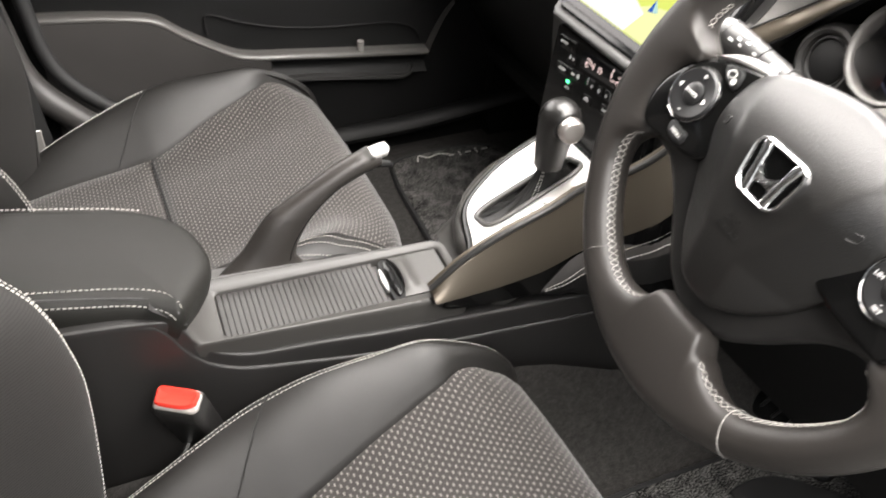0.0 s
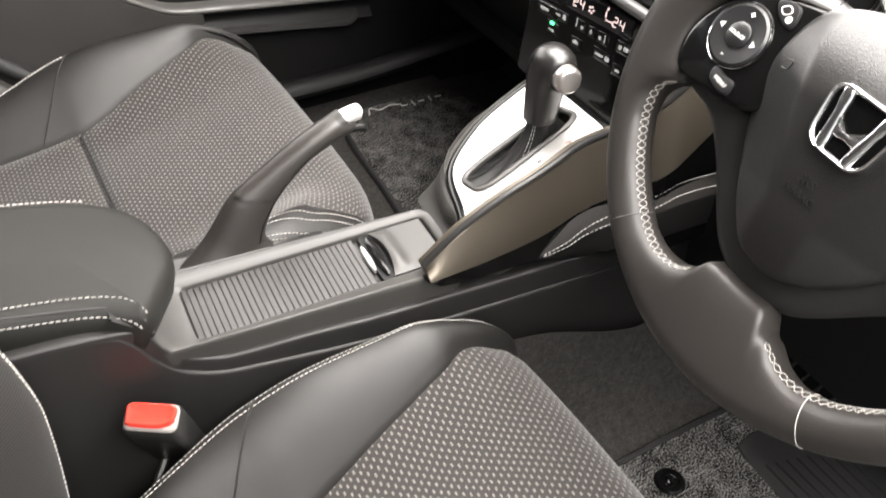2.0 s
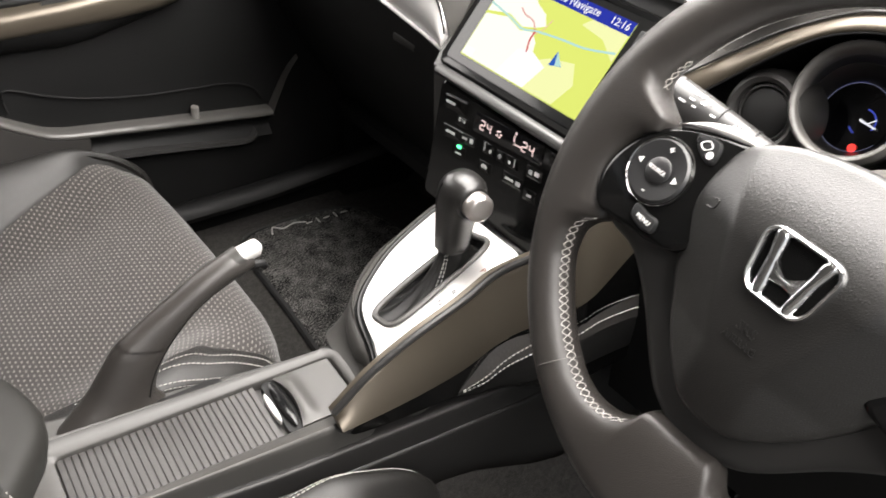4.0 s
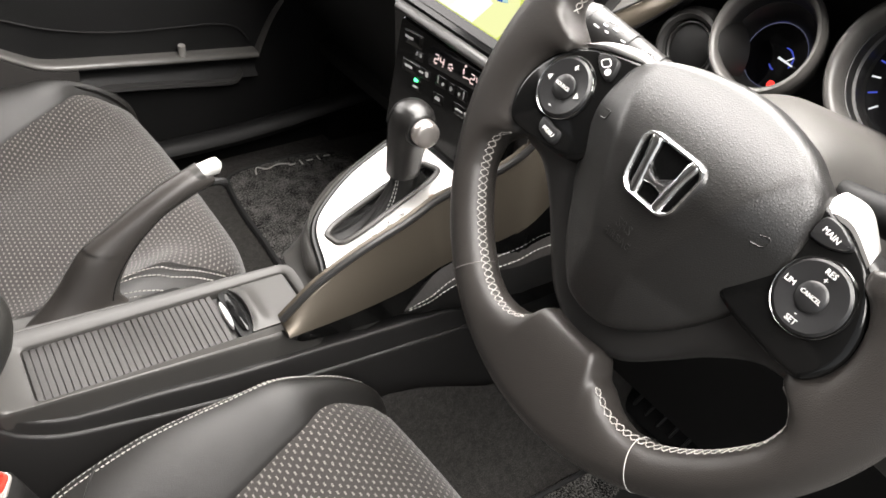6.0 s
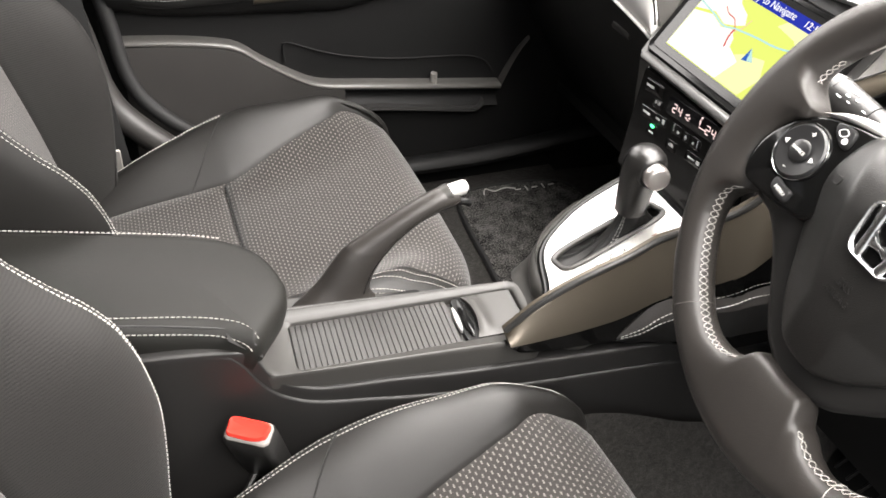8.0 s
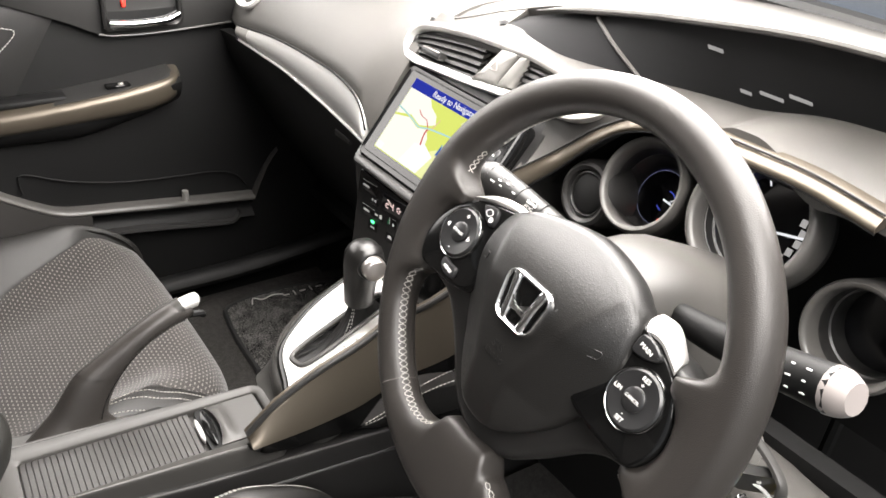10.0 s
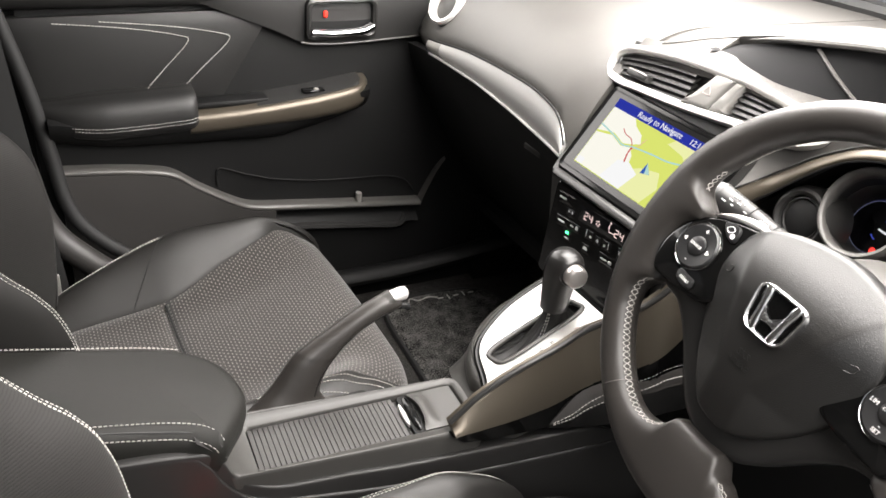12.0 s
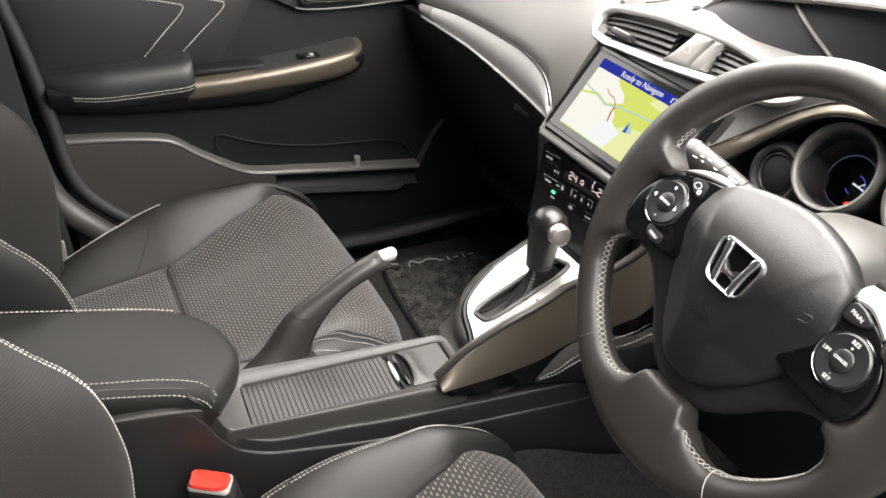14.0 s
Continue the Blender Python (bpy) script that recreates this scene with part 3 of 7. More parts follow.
        sheet("rest_side", rest, 0.0, 0.88, 2 * g, 2.8 * g, 44, 12, LEATHER, L2, (0, -0.012 * g, 0), "smooth dark grey side")
        for off in (1.91, 1.985) if g * yc < 0 else ():
            line = [rest(0.03 + 0.80 * k / 60, off * g) for k in range(61)]
            part("stitching", dashes(line, (1, 0.5 * g, 0)), THREAD, ob, "pale stitching")
    sheet("rest_cloth", rest, 0.0, 0.88, -1, 1, 46, 22, CLOTH, L2, (-0.02, 0, 0), "woven grey cloth with pale flecks")
    part("seat_base", rbox((-0.20 + dx, yc, 0.075), (0.44, 0.40, 0.11), 0.03), PLASTIC_DEEP, ob, "black seat base")
    part("rest_back", rbox((-0.60, yc, 0.42), (0.10, 0.36, 0.62), 0.04, 2, Matrix.Translation((-0.60, yc, 0.42)) @ pose(0, 0, 0, 0, -16, 0) @ Matrix.Translation((0.60, -yc, -0.42))), LEATHER_DARK, ob, "dark seat back")
    for y in (-0.17, 0.17):
        part("rail", rbox((-0.22, yc + y, 0.015), (0.50, 0.03, 0.03), 0.006), PLASTIC_DEEP, ob, "black seat rail")
    return ob


front_seat(-0.370, 0.025, 0.012, "dark grey driver's seat with flecked cloth and pale stitching", 0.0, 0.028)
front_seat(0.310, 0.0, 0.064, "dark grey passenger seat with flecked cloth and pale stitching", -0.014, -0.018)


def seat_buckle(x, y, z, label):
    ob = thing("seat_belt_buckle", label, "buckle", (x, y, z - 0.16))
    m = frame_of((x, y, z), (0.84, -0.54, 0.0), (0.36, 0.80, 0.34))
    out = roundrect(-0.024, -0.014, 0.024, 0.014, 0.006)
    part("housing", plate(out, ((0.004, -0.11), (0.001, -0.10), (0, -0.03), (0, -0.004), (0.003, 0.0)), m), PLASTIC, ob, "black plastic housing")
    part("surround", plate(roundrect(-0.0225, -0.0110, 0.0225, 0.0130, 0.006), ((0, -0.006), (0, 0.001), (0.0015, 0.0025)), m), IVORY, ob, "pale grey rim")
    part("button", plate(outline2([(-0.0195, 0.0105), (0.0, 0.0118), (0.0195, 0.0105), (0.0205, 0.0), (0.0185, -0.0045), (0.0085, -0.0085), (-0.008, -0.0088), (-0.0190, -0.0075), (-0.0205, 0.0)], 48), ((0, -0.002), (0, 0.005), (0.002, 0.0075), (0.006, 0.006)), m), RED, ob, "red release button")
    part("strap", tube([m @ Vector((0, 0, -0.10)), m @ Vector((-0.006, 0.004, -0.15)), (x - 0.055, y + 0.0, z - 0.19)], 0.010, 8, 16, flat=0.5), RUBBER, ob, "black webbing")
    part("cable", tube([m @ Vector((-0.012, -0.010, -0.10)), (x - 0.045, y - 0.02, z - 0.13), (x - 0.085, y - 0.02, z - 0.19)], 0.004, 8, 20), PLASTIC, ob, "black cable sleeve")
    return ob


seat_buckle(-0.280, -0.120, 0.296, "red and black seat belt buckle beside the driver's seat")
belt = thing("seat_belt", "dark seat belt webbing beside the passenger seat", "seat belt", (-0.44, 0.60, 0.1))
part("webbing", slab(20, 2, lambda u, v: Vector((-0.40 - 0.05 * u + 0.045 * v, 0.585 + 0.02 * math.sin(u * 2), 0.16 + 0.55 * u)), (0, 0.002, 0)), RUBBER, belt)
part("tongue", rbox((-0.385, 0.565, 0.205), (0.03, 0.004, 0.05), 0.0015, 1), SATIN_TRIM, belt, "steel tongue")

# ---- centre console ----
console = thing("centre_console", "dark satin plastic centre console between the seats", "console", (-0.1, -0.02, 0.0))


def flank_y(x):
    return ramp1([(-0.62, -0.082), (-0.25, -0.086), (-0.20, -0.092), (0.0, -0.103), (0.128, -0.107), (0.5, -0.114)], x)


def left_y(x):
    return ramp1([(-0.62, 0.075), (-0.25, 0.060), (-0.10, 0.036), (0.054, 0.018), (0.12, 0.045), (0.5, 0.09)], x)


def side_top(x):
    return ramp1([(-0.62, 0.40), (-0.36, 0.380), (-0.281, 0.3685), (-0.266, 0.3635), (-0.259, 0.350), (-0.249, 0.329), (-0.226, 0.3105), (-0.195, 0.302), (-0.129, 0.298), (-0.059, 0.2905), (0.016, 0.2855), (0.126, 0.277), (0.3, 0.266), (0.5, 0.262)], x)


def crease(x):
    return ramp1([(-0.62, 0.394), (-0.36, 0.3735), (-0.286, 0.3625), (-0.275, 0.351), (-0.262, 0.326), (-0.24, 0.300), (-0.21, 0.287), (-0.158, 0.278), (-0.096, 0.268), (-0.015, 0.258), (0.13, 0.246), (0.21, 0.240), (0.5, 0.232)], x)


FLANK = [(0.010, 0.0016), (0.0035, 0.0016), (0.0008, 0.0012), (-0.0008, 0.0), (-0.0012, -0.003)]


def flank(u, v):
    """The driver's side: a rounded shelf under the tray, a face, a second small shelf, and the skirt."""
    x = -0.62 + 1.12 * u
    y, top, mid = flank_y(x), side_top(x), crease(x)
    step = 0.0032 * min(1, max(0.05, (x + 0.292) / 0.03))
    if v < 0.25:
        k = v / 0.25 * 4
        i = min(int(k), 3)
        a, b = FLANK[i], FLANK[i + 1]
        w = k - i
        return Vector((x, y + a[0] + (b[0] - a[0]) * w, top + a[1] + (b[1] - a[1]) * w))
    if v < 0.45:
        q = (v - 0.25) / 0.20
        return Vector((x, y - 0.0012, top - 0.004 + (mid + 0.003 - top + 0.004) * q))
    if v < 0.65:
        q = (v - 0.45) / 0.20
        return Vector((x, y - 0.0012 - step * math.sin(q * math.pi / 2), mid + 0.003 - 0.0035 * (1 - math.cos(q * math.pi / 2))))
    q = (v - 0.65) / 0.35
    return Vector((x, y - 0.0012 - step + 0.004 * q, mid - 0.0005 + (0.06 - mid) * q))


part("right_flank", slab(110, 40, flank, (0, 0.010, 0)), FLANK_PLASTIC, console, "soft black flank with two creases", sharp=60)
part("left_flank", slab(60, 8, lambda u, v: Vector((-0.62 + 1.12 * u, left_y(-0.62 + 1.12 * u) + 0.004 * math.sin(v * math.pi / 2), 0.298 - 0.24 * v - 0.03 * max(0, (u - 0.55)))), (0, -0.010, 0)), PLASTIC, console, "soft black flank", sharp=50)
part("core", rbox((-0.02, -0.022, 0.15), (1.0, 0.10, 0.24), 0.01), PLASTIC_DEEP, console, "black inner tunnel")

# tray surround: a sunk frame with raised rounded rims
TM = frame_of((-0.10, -0.045, 0.3145), (1, -0.045, 0.0), (0, 1, 0.03))


def tray_outline(grow):
    return roundrect(-0.160 - grow, -0.046 - grow, 0.142 + grow, 0.045 + grow, 0.014 + grow * 0.6)


def ring_plate(outer, inner, levels, m):
    """A frame between two outlines of equal count: levels are (0 outer to 1 inner, height)."""
    return loft([[m @ Vector((*(a.lerp(b, q)), h)) for a, b in zip(outer, inner)] for q, h in levels], True, False)


outer, inner = tray_outline(0.003), roundrect(-0.119, -0.0315, 0.134, 0.036, 0.007)
bm = ring_plate(outer, inner, ((0, -0.03), (0, -0.004), (0.05, 0.002), (0.16, 0.0045), (0.45, 0.0045), (0.85, 0.003), (0.97, 0.001), (1, -0.004), (1, -0.03)), TM)
back_up = TM.inverted()
for vert in bm.verts:
    q = back_up @ vert.co
    if q.x < -0.128 and q.z > -0.02:
        q.z += 0.036 * ((-0.128 - q.x) / 0.033) ** 1.4
        vert.co = TM @ q
part("tray_surround", bm, CONSOLE, console, "satin grey tray surround, swept up at the rear", sharp=50)
part("tray_bed", rbox((0.007, 0.0022, -0.010), (0.255, 0.069, 0.006), 0.001, 1, TM), SLAT, console, "dark tray bed")
slat_n, slat_w = 29, 0.0060
slat_mesh = None
for k in range(slat_n):
    x = -0.1155 + slat_w * k
    if slat_mesh is None:
        s = part("slat", rbox((0, 0, 0), (slat_w - 0.0003, 0.067, 0.005), 0.0006, 1), SLAT, console, local=True)
        slat_mesh = s.data
    else:
        s = new("slat", slat_mesh)
        s.parent = console
    s.matrix_local = matrix_of(console).inverted() @ TM @ Matrix.Translation((x, 0.0022, -0.0035))

# sliding cover's grip and the plain lid in front of it
GM = TM @ Matrix.Translation((0.078, 0.0, 0.0))
def lid_pt(u, v):
    """The plain lid: a finger hump along its rear edge, level ahead of it."""
    y = -0.0300 + 0.0652 * v
    x0 = -0.004 + 0.006 * (1 - ((y - 0.0026) / 0.033) ** 2)
    x = x0 + (0.0535 - x0) * u
    hump = math.exp(-((x - 0.006) / 0.010) ** 2) * max(0, 1 - ((y - 0.0026) / 0.031) ** 4)
    return Vector((x, y, 0.0008 + 0.0062 * hump))


part("lid_gap", plate(roundrect(-0.016, -0.0313, 0.0550, 0.0360, 0.005), ((0, -0.010), (0, -0.0012)), GM), PLASTIC_DEEP, console, "black gap round the lid")
part("cover_lid", slab(30, 24, lambda u, v: GM @ lid_pt(u, v), (0, 0, -0.006)), CONSOLE, console, "satin grey sliding lid with a finger hump", sharp=60)
part("grip_slot", plate([Vector((0.004 * math.sin(a) * 1.3, 0.029 * math.cos(a))) for a in (k * math.tau / 32 for k in range(32))], ((0, -0.004), (0, 0.0012), (0.0008, 0.0016)), GM @ Matrix.Translation((-0.008, 0.0026, 0))), PIANO, console, "black finger slot")
part("grip_plate", plate([Vector((0.0028 * math.sin(a), 0.019 * math.cos(a))) for a in (k * math.tau / 32 for k in range(32))], ((0, -0.002), (0, 0.0020), (0.001, 0.0028)), GM @ Matrix.Translation((-0.0185, 0.0015, 0))), SILVER, console, "bright metal grip plate")

# handbrake well beside the tray
def deck(u, v):
    """The flat top between the tray and the passenger's side, rolled over at its edge."""
    x = -0.26 + 0.36 * u
    a, b = -0.006, left_y(x) + 0.004
    if v < 0.8:
        return Vector((x, a + (b - 0.006 - a) * v / 0.8, 0.3035 - 0.03 * (x + 0.2) - 0.002 * math.sin(math.pi * v / 0.8)))
    w = (v - 0.8) / 0.2 * math.pi / 2
    return Vector((x, b - 0.006 + 0.006 * math.sin(w), 0.3035 - 0.03 * (x + 0.2) - 0.008 * (1 - math.cos(w))))


part("brake_deck", slab(30, 14, deck, (0, 0, -0.012)), CONSOLE, console, "satin grey deck round the brake lever", sharp=60)
part("rear_ramp", loft([[Vector((-0.285 + 0.030 * q, y, 0.386 - 0.03 * q)) for q in (k / 6 for k in range(7))] for y in (-0.086, -0.080, -0.03, 0.03, 0.050)], False, False), PLASTIC, console, "soft black ramp below the armrest", sharp=60)
part("brake_slot", plate(roundrect(-0.205, 0.006, -0.060, 0.026, 0.008), ((0, -0.008), (0, 0.0008), (0.001, 0.0012)), Matrix.Translation((0, 0, 0.3055))), PLASTIC_DEEP, console, "black slot for the brake lever")

neck_top = spline([(0.046, -0.0905, 0.342), (0.052, -0.070, 0.345), (0.060, -0.030, 0.350), (0.072, 0.002, 0.355), (0.094, 0.026, 0.362), (0.135, 0.044, 0.376), (0.19, 0.048, 0.392)], 30)
neck_low = spline([(0.030, -0.0905, 0.3185), (0.038, -0.070, 0.3185), (0.043, -0.030, 0.3175), (0.048, 0.008, 0.3130), (0.066, 0.032, 0.3050), (0.125, 0.050, 0.298), (0.19, 0.056, 0.29)], 30)
part("neck", slab(10, 29, lambda u, v: neck_low[round(v * 29)].lerp(neck_top[round(v * 29)], u) + Vector((0.004 * math.sin(math.pi * u), 0, -0.003 * math.sin(math.pi * u))), (0.004, -0.002, -0.006)), CONSOLE, console, "satin grey neck rising to the gear panel", sharp=60)

# ---- armrest lid ----
armrest = thing("console_armrest", "padded dark grey armrest lid with pale double stitching", "armrest", (-0.35, 0.0, 0.36))
LM = frame_of((-0.25, 0.0, 0.385), (1, 0, -0.25), (0, 1, 0))
lid = outline2([(0.0405, 0.003), (0.037, 0.025), (0.028, 0.048), (0.010, 0.068), (-0.02, 0.082), (-0.06, 0.086), (-0.15, 0.084), (-0.28, 0.078), (-0.33, 0.05), (-0.33, -0.05), (-0.28, -0.076), (-0.15, -0.076), (-0.06, -0.0765), (-0.022, -0.0850), (-0.006, -0.0890), (0.003, -0.0800), (0.0165, -0.0590), (0.0320, -0.0340), (0.0385, -0.0160)], 120)
LEVELS = ((0.012, -0.060), (0.004, -0.052), (0.0, -0.036), (0.0, -0.022), (0.0022, -0.013), (0.007, -0.0065), (0.013, -0.0028))
rings = [[LM @ Vector((p.x, p.y, h)) for p in inset2(lid, d)] for d, h in LEVELS]
lid_in = inset2(lid, 0.013)
for k in range(1, 9):
    q = k / 9
    rings.append([LM @ Vector((*(p.lerp(Vector((-0.14 + 0.6 * (p.x + 0.14), 0.002)), q)), -0.0028 + 0.0055 * math.sin(q * math.pi / 2))) for p in lid_in])
part("pad", loft(rings), ARM_LEATHER, armrest, sharp=70)
part("hinge_base", plate(inset2(lid, 0.012), ((0.002, -0.085), (0, -0.080), (0, -0.05)), LM), PLASTIC_DEEP, armrest, "black lid base")
upper_row = [(-0.30, -0.060, -0.0016), (-0.20, -0.0600, -0.0018), (-0.136, -0.0600, -0.0020), (-0.064, -0.0590, -0.0018), (-0.026, -0.0645, -0.0022), (-0.011, -0.0745, -0.0042), (-0.005, -0.0835, -0.0085)]
lower_row = [(-0.30, -0.0725, -0.0105), (-0.20, -0.0735, -0.0105), (-0.064, -0.0735, -0.0108), (-0.030, -0.0790, -0.0118), (-0.015, -0.0855, -0.0150), (-0.010, -0.0885, -0.0200)]
far_row = [(-0.30, 0.069, -0.0022), (-0.15, 0.0745, -0.0026), (-0.06, 0.0765, -0.0026), (-0.02, 0.0725, -0.0026)]
for row in (upper_row, lower_row, far_row):
    part("stitching", dashes(spline([LM @ Vector((x, y, h + 0.0006)) for x, y, h in row], 70), (0, -0.3 if row is not far_row else 0.2, 1)), THREAD, armrest, "pale stitching")
mid_row = [LM @ Vector(((a[0] + b[0]) / 2, (a[1] + b[1]) / 2, (a[2] + b[2]) / 2 + 0.0008)) for a, b in zip(upper_row[:3] + upper_row[4:], lower_row)]
part("welt", tube(mid_row, 0.0012, 6, 80), LEATHER_DARK, armrest, "dark seam")

# ---- handbrake ----
brake = thing("handbrake", "black leather handbrake lever with a silver button", "handbrake", (-0.16, 0.05, 0.29))
# sections down the lever: upper and lower point of its outline, its middle and half width
LEVER = [((-0.010, 0.4205), (-0.008, 0.4030), 0.0505, 0.0098), ((-0.020, 0.4225), (-0.019, 0.3985), 0.0505, 0.0120), ((-0.034, 0.4215), (-0.033, 0.3955), 0.0500, 0.0132), ((-0.061, 0.4110), (-0.062, 0.3835), 0.0485, 0.0140), ((-0.0905, 0.3955), (-0.083, 0.3665), 0.0470, 0.0145), ((-0.120, 0.3790), (-0.096, 0.3510), 0.0455, 0.0155), ((-0.1425, 0.3655), (-0.1055, 0.3370), 0.0440, 0.0172),
         ((-0.158, 0.3475), (-0.1120, 0.3245), 0.0425, 0.0186), ((-0.174, 0.3280), (-0.1150, 0.3120), 0.0400, 0.0200), ((-0.192, 0.3130), (-0.1110, 0.3035), 0.0365, 0.0215), ((-0.206, 0.3035), (-0.1050, 0.2960), 0.0340, 0.0230)]


def lever_ring(k, n=28, grow=0.0):
    (ax, az), (bx, bz), y, w = LEVER[k]
    a, b = Vector((ax, 0, az)), Vector((bx, 0, bz))
    c, d = (a + b) / 2, (a - b) / 2 + (a - b).normalized() * grow
    return [c + d * math.sin(t) + Vector((0, y + (w + grow) * math.cos(t), 0)) for t in (i * math.tau / n for i in range(n))]


def lever_skin(first, last):
    """Evenly blended rings between two sections."""
    ends = [lever_ring(k) for k in range(len(LEVER))]
    rows = [spline([ring[i] for ring in ends], 61) for i in range(28)]
    lo, hi = round(60 * first / (len(LEVER) - 1)), round(60 * last / (len(LEVER) - 1))
    return loft([[row[j] for row in rows] for j in range(lo, hi + 1)])


part("grip", lever_skin(0, 6.2), RIM_LEATHER, brake, sharp=70)
part("gaiter", lever_skin(6, 10), RIM_LEATHER, brake, "soft dark gaiter", sharp=70)
part("grip_seam", tube([lever_ring(k, 28, 0.0003)[17] for k in range(1, 9)], 0.0006, 6, 50), PLASTIC_DEEP, brake, "dark seam")
part("collar", tube([(-0.045, 0.051, 0.4045), (-0.018, 0.051, 0.4175)], lambda t: 0.0125 - 0.001 * t, 16, 6, flat=0.85), CONSOLE, brake, "satin grey collar")
part("button", tube([(-0.020, 0.051, 0.4165), (-0.006, 0.051, 0.4195), (-0.001, 0.051, 0.4195), (0.0012, 0.051, 0.419)], lambda t: 0.0095 if t < 0.85 else 0.0095 - 0.03 * (t - 0.85), 16, 14, flat=0.85), SILVER, brake, "bright silver button")
part("hanger_hook", tube([(-0.012, 0.051, 0.402), (0.003, 0.052, 0.399), (0.006, 0.054, 0.394)], 0.004, 8, 10), PLASTIC_DEEP, brake, "black stub under the button")
# ---- gear selector ----
gear = thing("gear_selector", "black automatic gear selector on a brushed silver panel", "gear selector", (0.14, -0.02, 0.30))
SM = frame_of((0.05, 0.0, 0.348), (1, 0, 0.36), (0, 1, 0))
pan = outline2([(0.004, -0.080), (0.012, -0.055), (0.022, -0.022), (0.034, -0.003), (0.055, 0.012), (0.090, 0.028), (0.130, 0.036), (0.168, 0.038), (0.175, 0.02), (0.176, -0.04), (0.174, -0.076), (0.150, -0.085), (0.08, -0.088), (0.02, -0.087)], 96)
slot = outline2([(0.030, -0.040), (0.036, -0.024), (0.09, -0.016), (0.152, -0.014), (0.163, -0.024), (0.160, -0.042), (0.10, -0.050), (0.042, -0.054)], 96)


def aligned(a, b):
    """b's points turned so that they pair with a's."""
    best = min(range(len(b)), key=lambda s: sum((a[i] - b[(i + s) % len(b)]).length for i in range(0, len(a), 6)))
    return b[best:] + b[:best]


slot = aligned(pan, slot)
part("panel", ring_plate(pan, slot, ((0, -0.012), (0, 0.0), (0.03, 0.0022), (0.5, 0.0028), (0.96, 0.0024), (1, 0.001), (1, -0.02)), SM), SILVER, gear, "brushed silver panel", sharp=50)
part("black_surround", ring_plate(inset2(pan, -0.0095), inset2(pan, 0.0005), ((0, -0.05), (0, -0.006), (0.15, -0.001), (0.5, 0.001), (0.95, 0.0), (1, -0.004)), SM), PIANO, gear, "gloss black rim", sharp=50)
horn = [a.lerp(b, min(1, max(0.12, (p.y + 0.078) / 0.03))) for p, a, b in zip(pan, inset2(pan, -0.0095), inset2(pan, -0.026))]
part("console_horn", ring_plate(horn, inset2(pan, -0.009), ((0, -0.075), (0.05, -0.030), (0.3, -0.012), (0.7, -0.004), (1, -0.003), (1, -0.03)), SM), CONSOLE, gear, "satin grey collar", sharp=50)
rim = [SM @ Vector((p.x, p.y, 0.002)) for p in inset2(slot, 0.001)]
part("slot_rim", tube(rim, 0.0034, 8, 96, closed=True), CONSOLE, gear, "soft black slot rim")
boot = []
KB = SM @ Vector((0.133, -0.026, 0.022))
for k in range(9):
    q = k / 8
    ring = []
    for i, p in enumerate(slot):
        a = SM @ Vector((p.x, p.y, -0.004 + 0.003 * math.sin(i * 0.9) * math.sin(q * math.pi)))
        w = math.atan2(p.y + 0.030, p.x - 0.10)
        c = KB + SM.to_3x3() @ Vector((0.0125 * math.cos(w), 0.0125 * math.sin(w), 0))
        ring.append(a.lerp(c, q) - SM.to_3x3() @ Vector((0, 0, 0.016 * math.sin(q * math.pi) ** 0.8)))
    boot.append(ring)
part("boot", loft(boot, True, False), BOOT, gear, "dark leather boot", sharp=70)
tail = min(range(len(slot)), key=lambda i: (slot[i] - Vector((0.060, -0.050))).length)
for off in (-2, 2):
    part("stitching", dashes(spline([boot[k][(tail + off) % len(slot)] + SM.to_3x3() @ Vector((0, 0, 0.0008)) for k in range(1, 9)], 30), (-0.3, -0.3, 1), 0.004, 0.0028), THREAD, gear, "pale stitching")
knob_sections = [(-0.006, 0.0162, 0.0155, 0.0), (0.004, 0.0170, 0.0160, 0.0), (0.018, 0.0182, 0.0168, 0.0), (0.032, 0.0196, 0.0182, -0.0005), (0.044, 0.0210, 0.0205, -0.002), (0.054, 0.0216, 0.0222, -0.0035), (0.062, 0.0208, 0.0222, -0.0045), (0.0685, 0.0184, 0.0202, -0.005), (0.0735, 0.0140, 0.0158, -0.005), (0.0762, 0.0078, 0.0090, -0.005), (0.0768, 0.002, 0.002, -0.005)]


def knob_pt(z, a, b, dy, w):
    """A rounded-square section of the knob."""
    c, s_ = math.cos(w), math.sin(w)
    return KB + Vector((a * math.copysign(abs(c) ** 0.82, c) + 0.05 * z, dy + b * math.copysign(abs(s_) ** 0.82, s_), z))


part("knob", loft([[knob_pt(*k, i * math.tau / 40) for i in range(40)] for k in knob_sections]), KNOB_BLACK, gear, "satin black knob", sharp=70)
for w in (0.75, -0.75 + math.pi * 1.12):
    part("knob_seam", tube([knob_pt(k[0], k[1] + 0.0002, k[2] + 0.0002, k[3], w) for k in knob_sections[:-3]], 0.0005, 6, 30), PLASTIC_DEEP, gear, "fine dark seam")
part("knob_ring", turned([(0.0150, -0.004), (0.0165, -0.002), (0.0165, 0.002), (0.0150, 0.004)], Matrix.Translation(KB + Vector((0, 0, -0.002))), 24), CONSOLE, gear, "satin collar")
BM = frame_of(KB + Vector((0.003, -0.019, 0.0545)), (1, -0.16, 0.0), (0, 0.10, 1))
part("button_shroud", turned([(0.0175, -0.014), (0.0172, 0.002), (0.0162, 0.0058), (0.0145, 0.0062), (0.0140, 0.002)], BM, 32), KNOB_BLACK, gear, "black button collar")
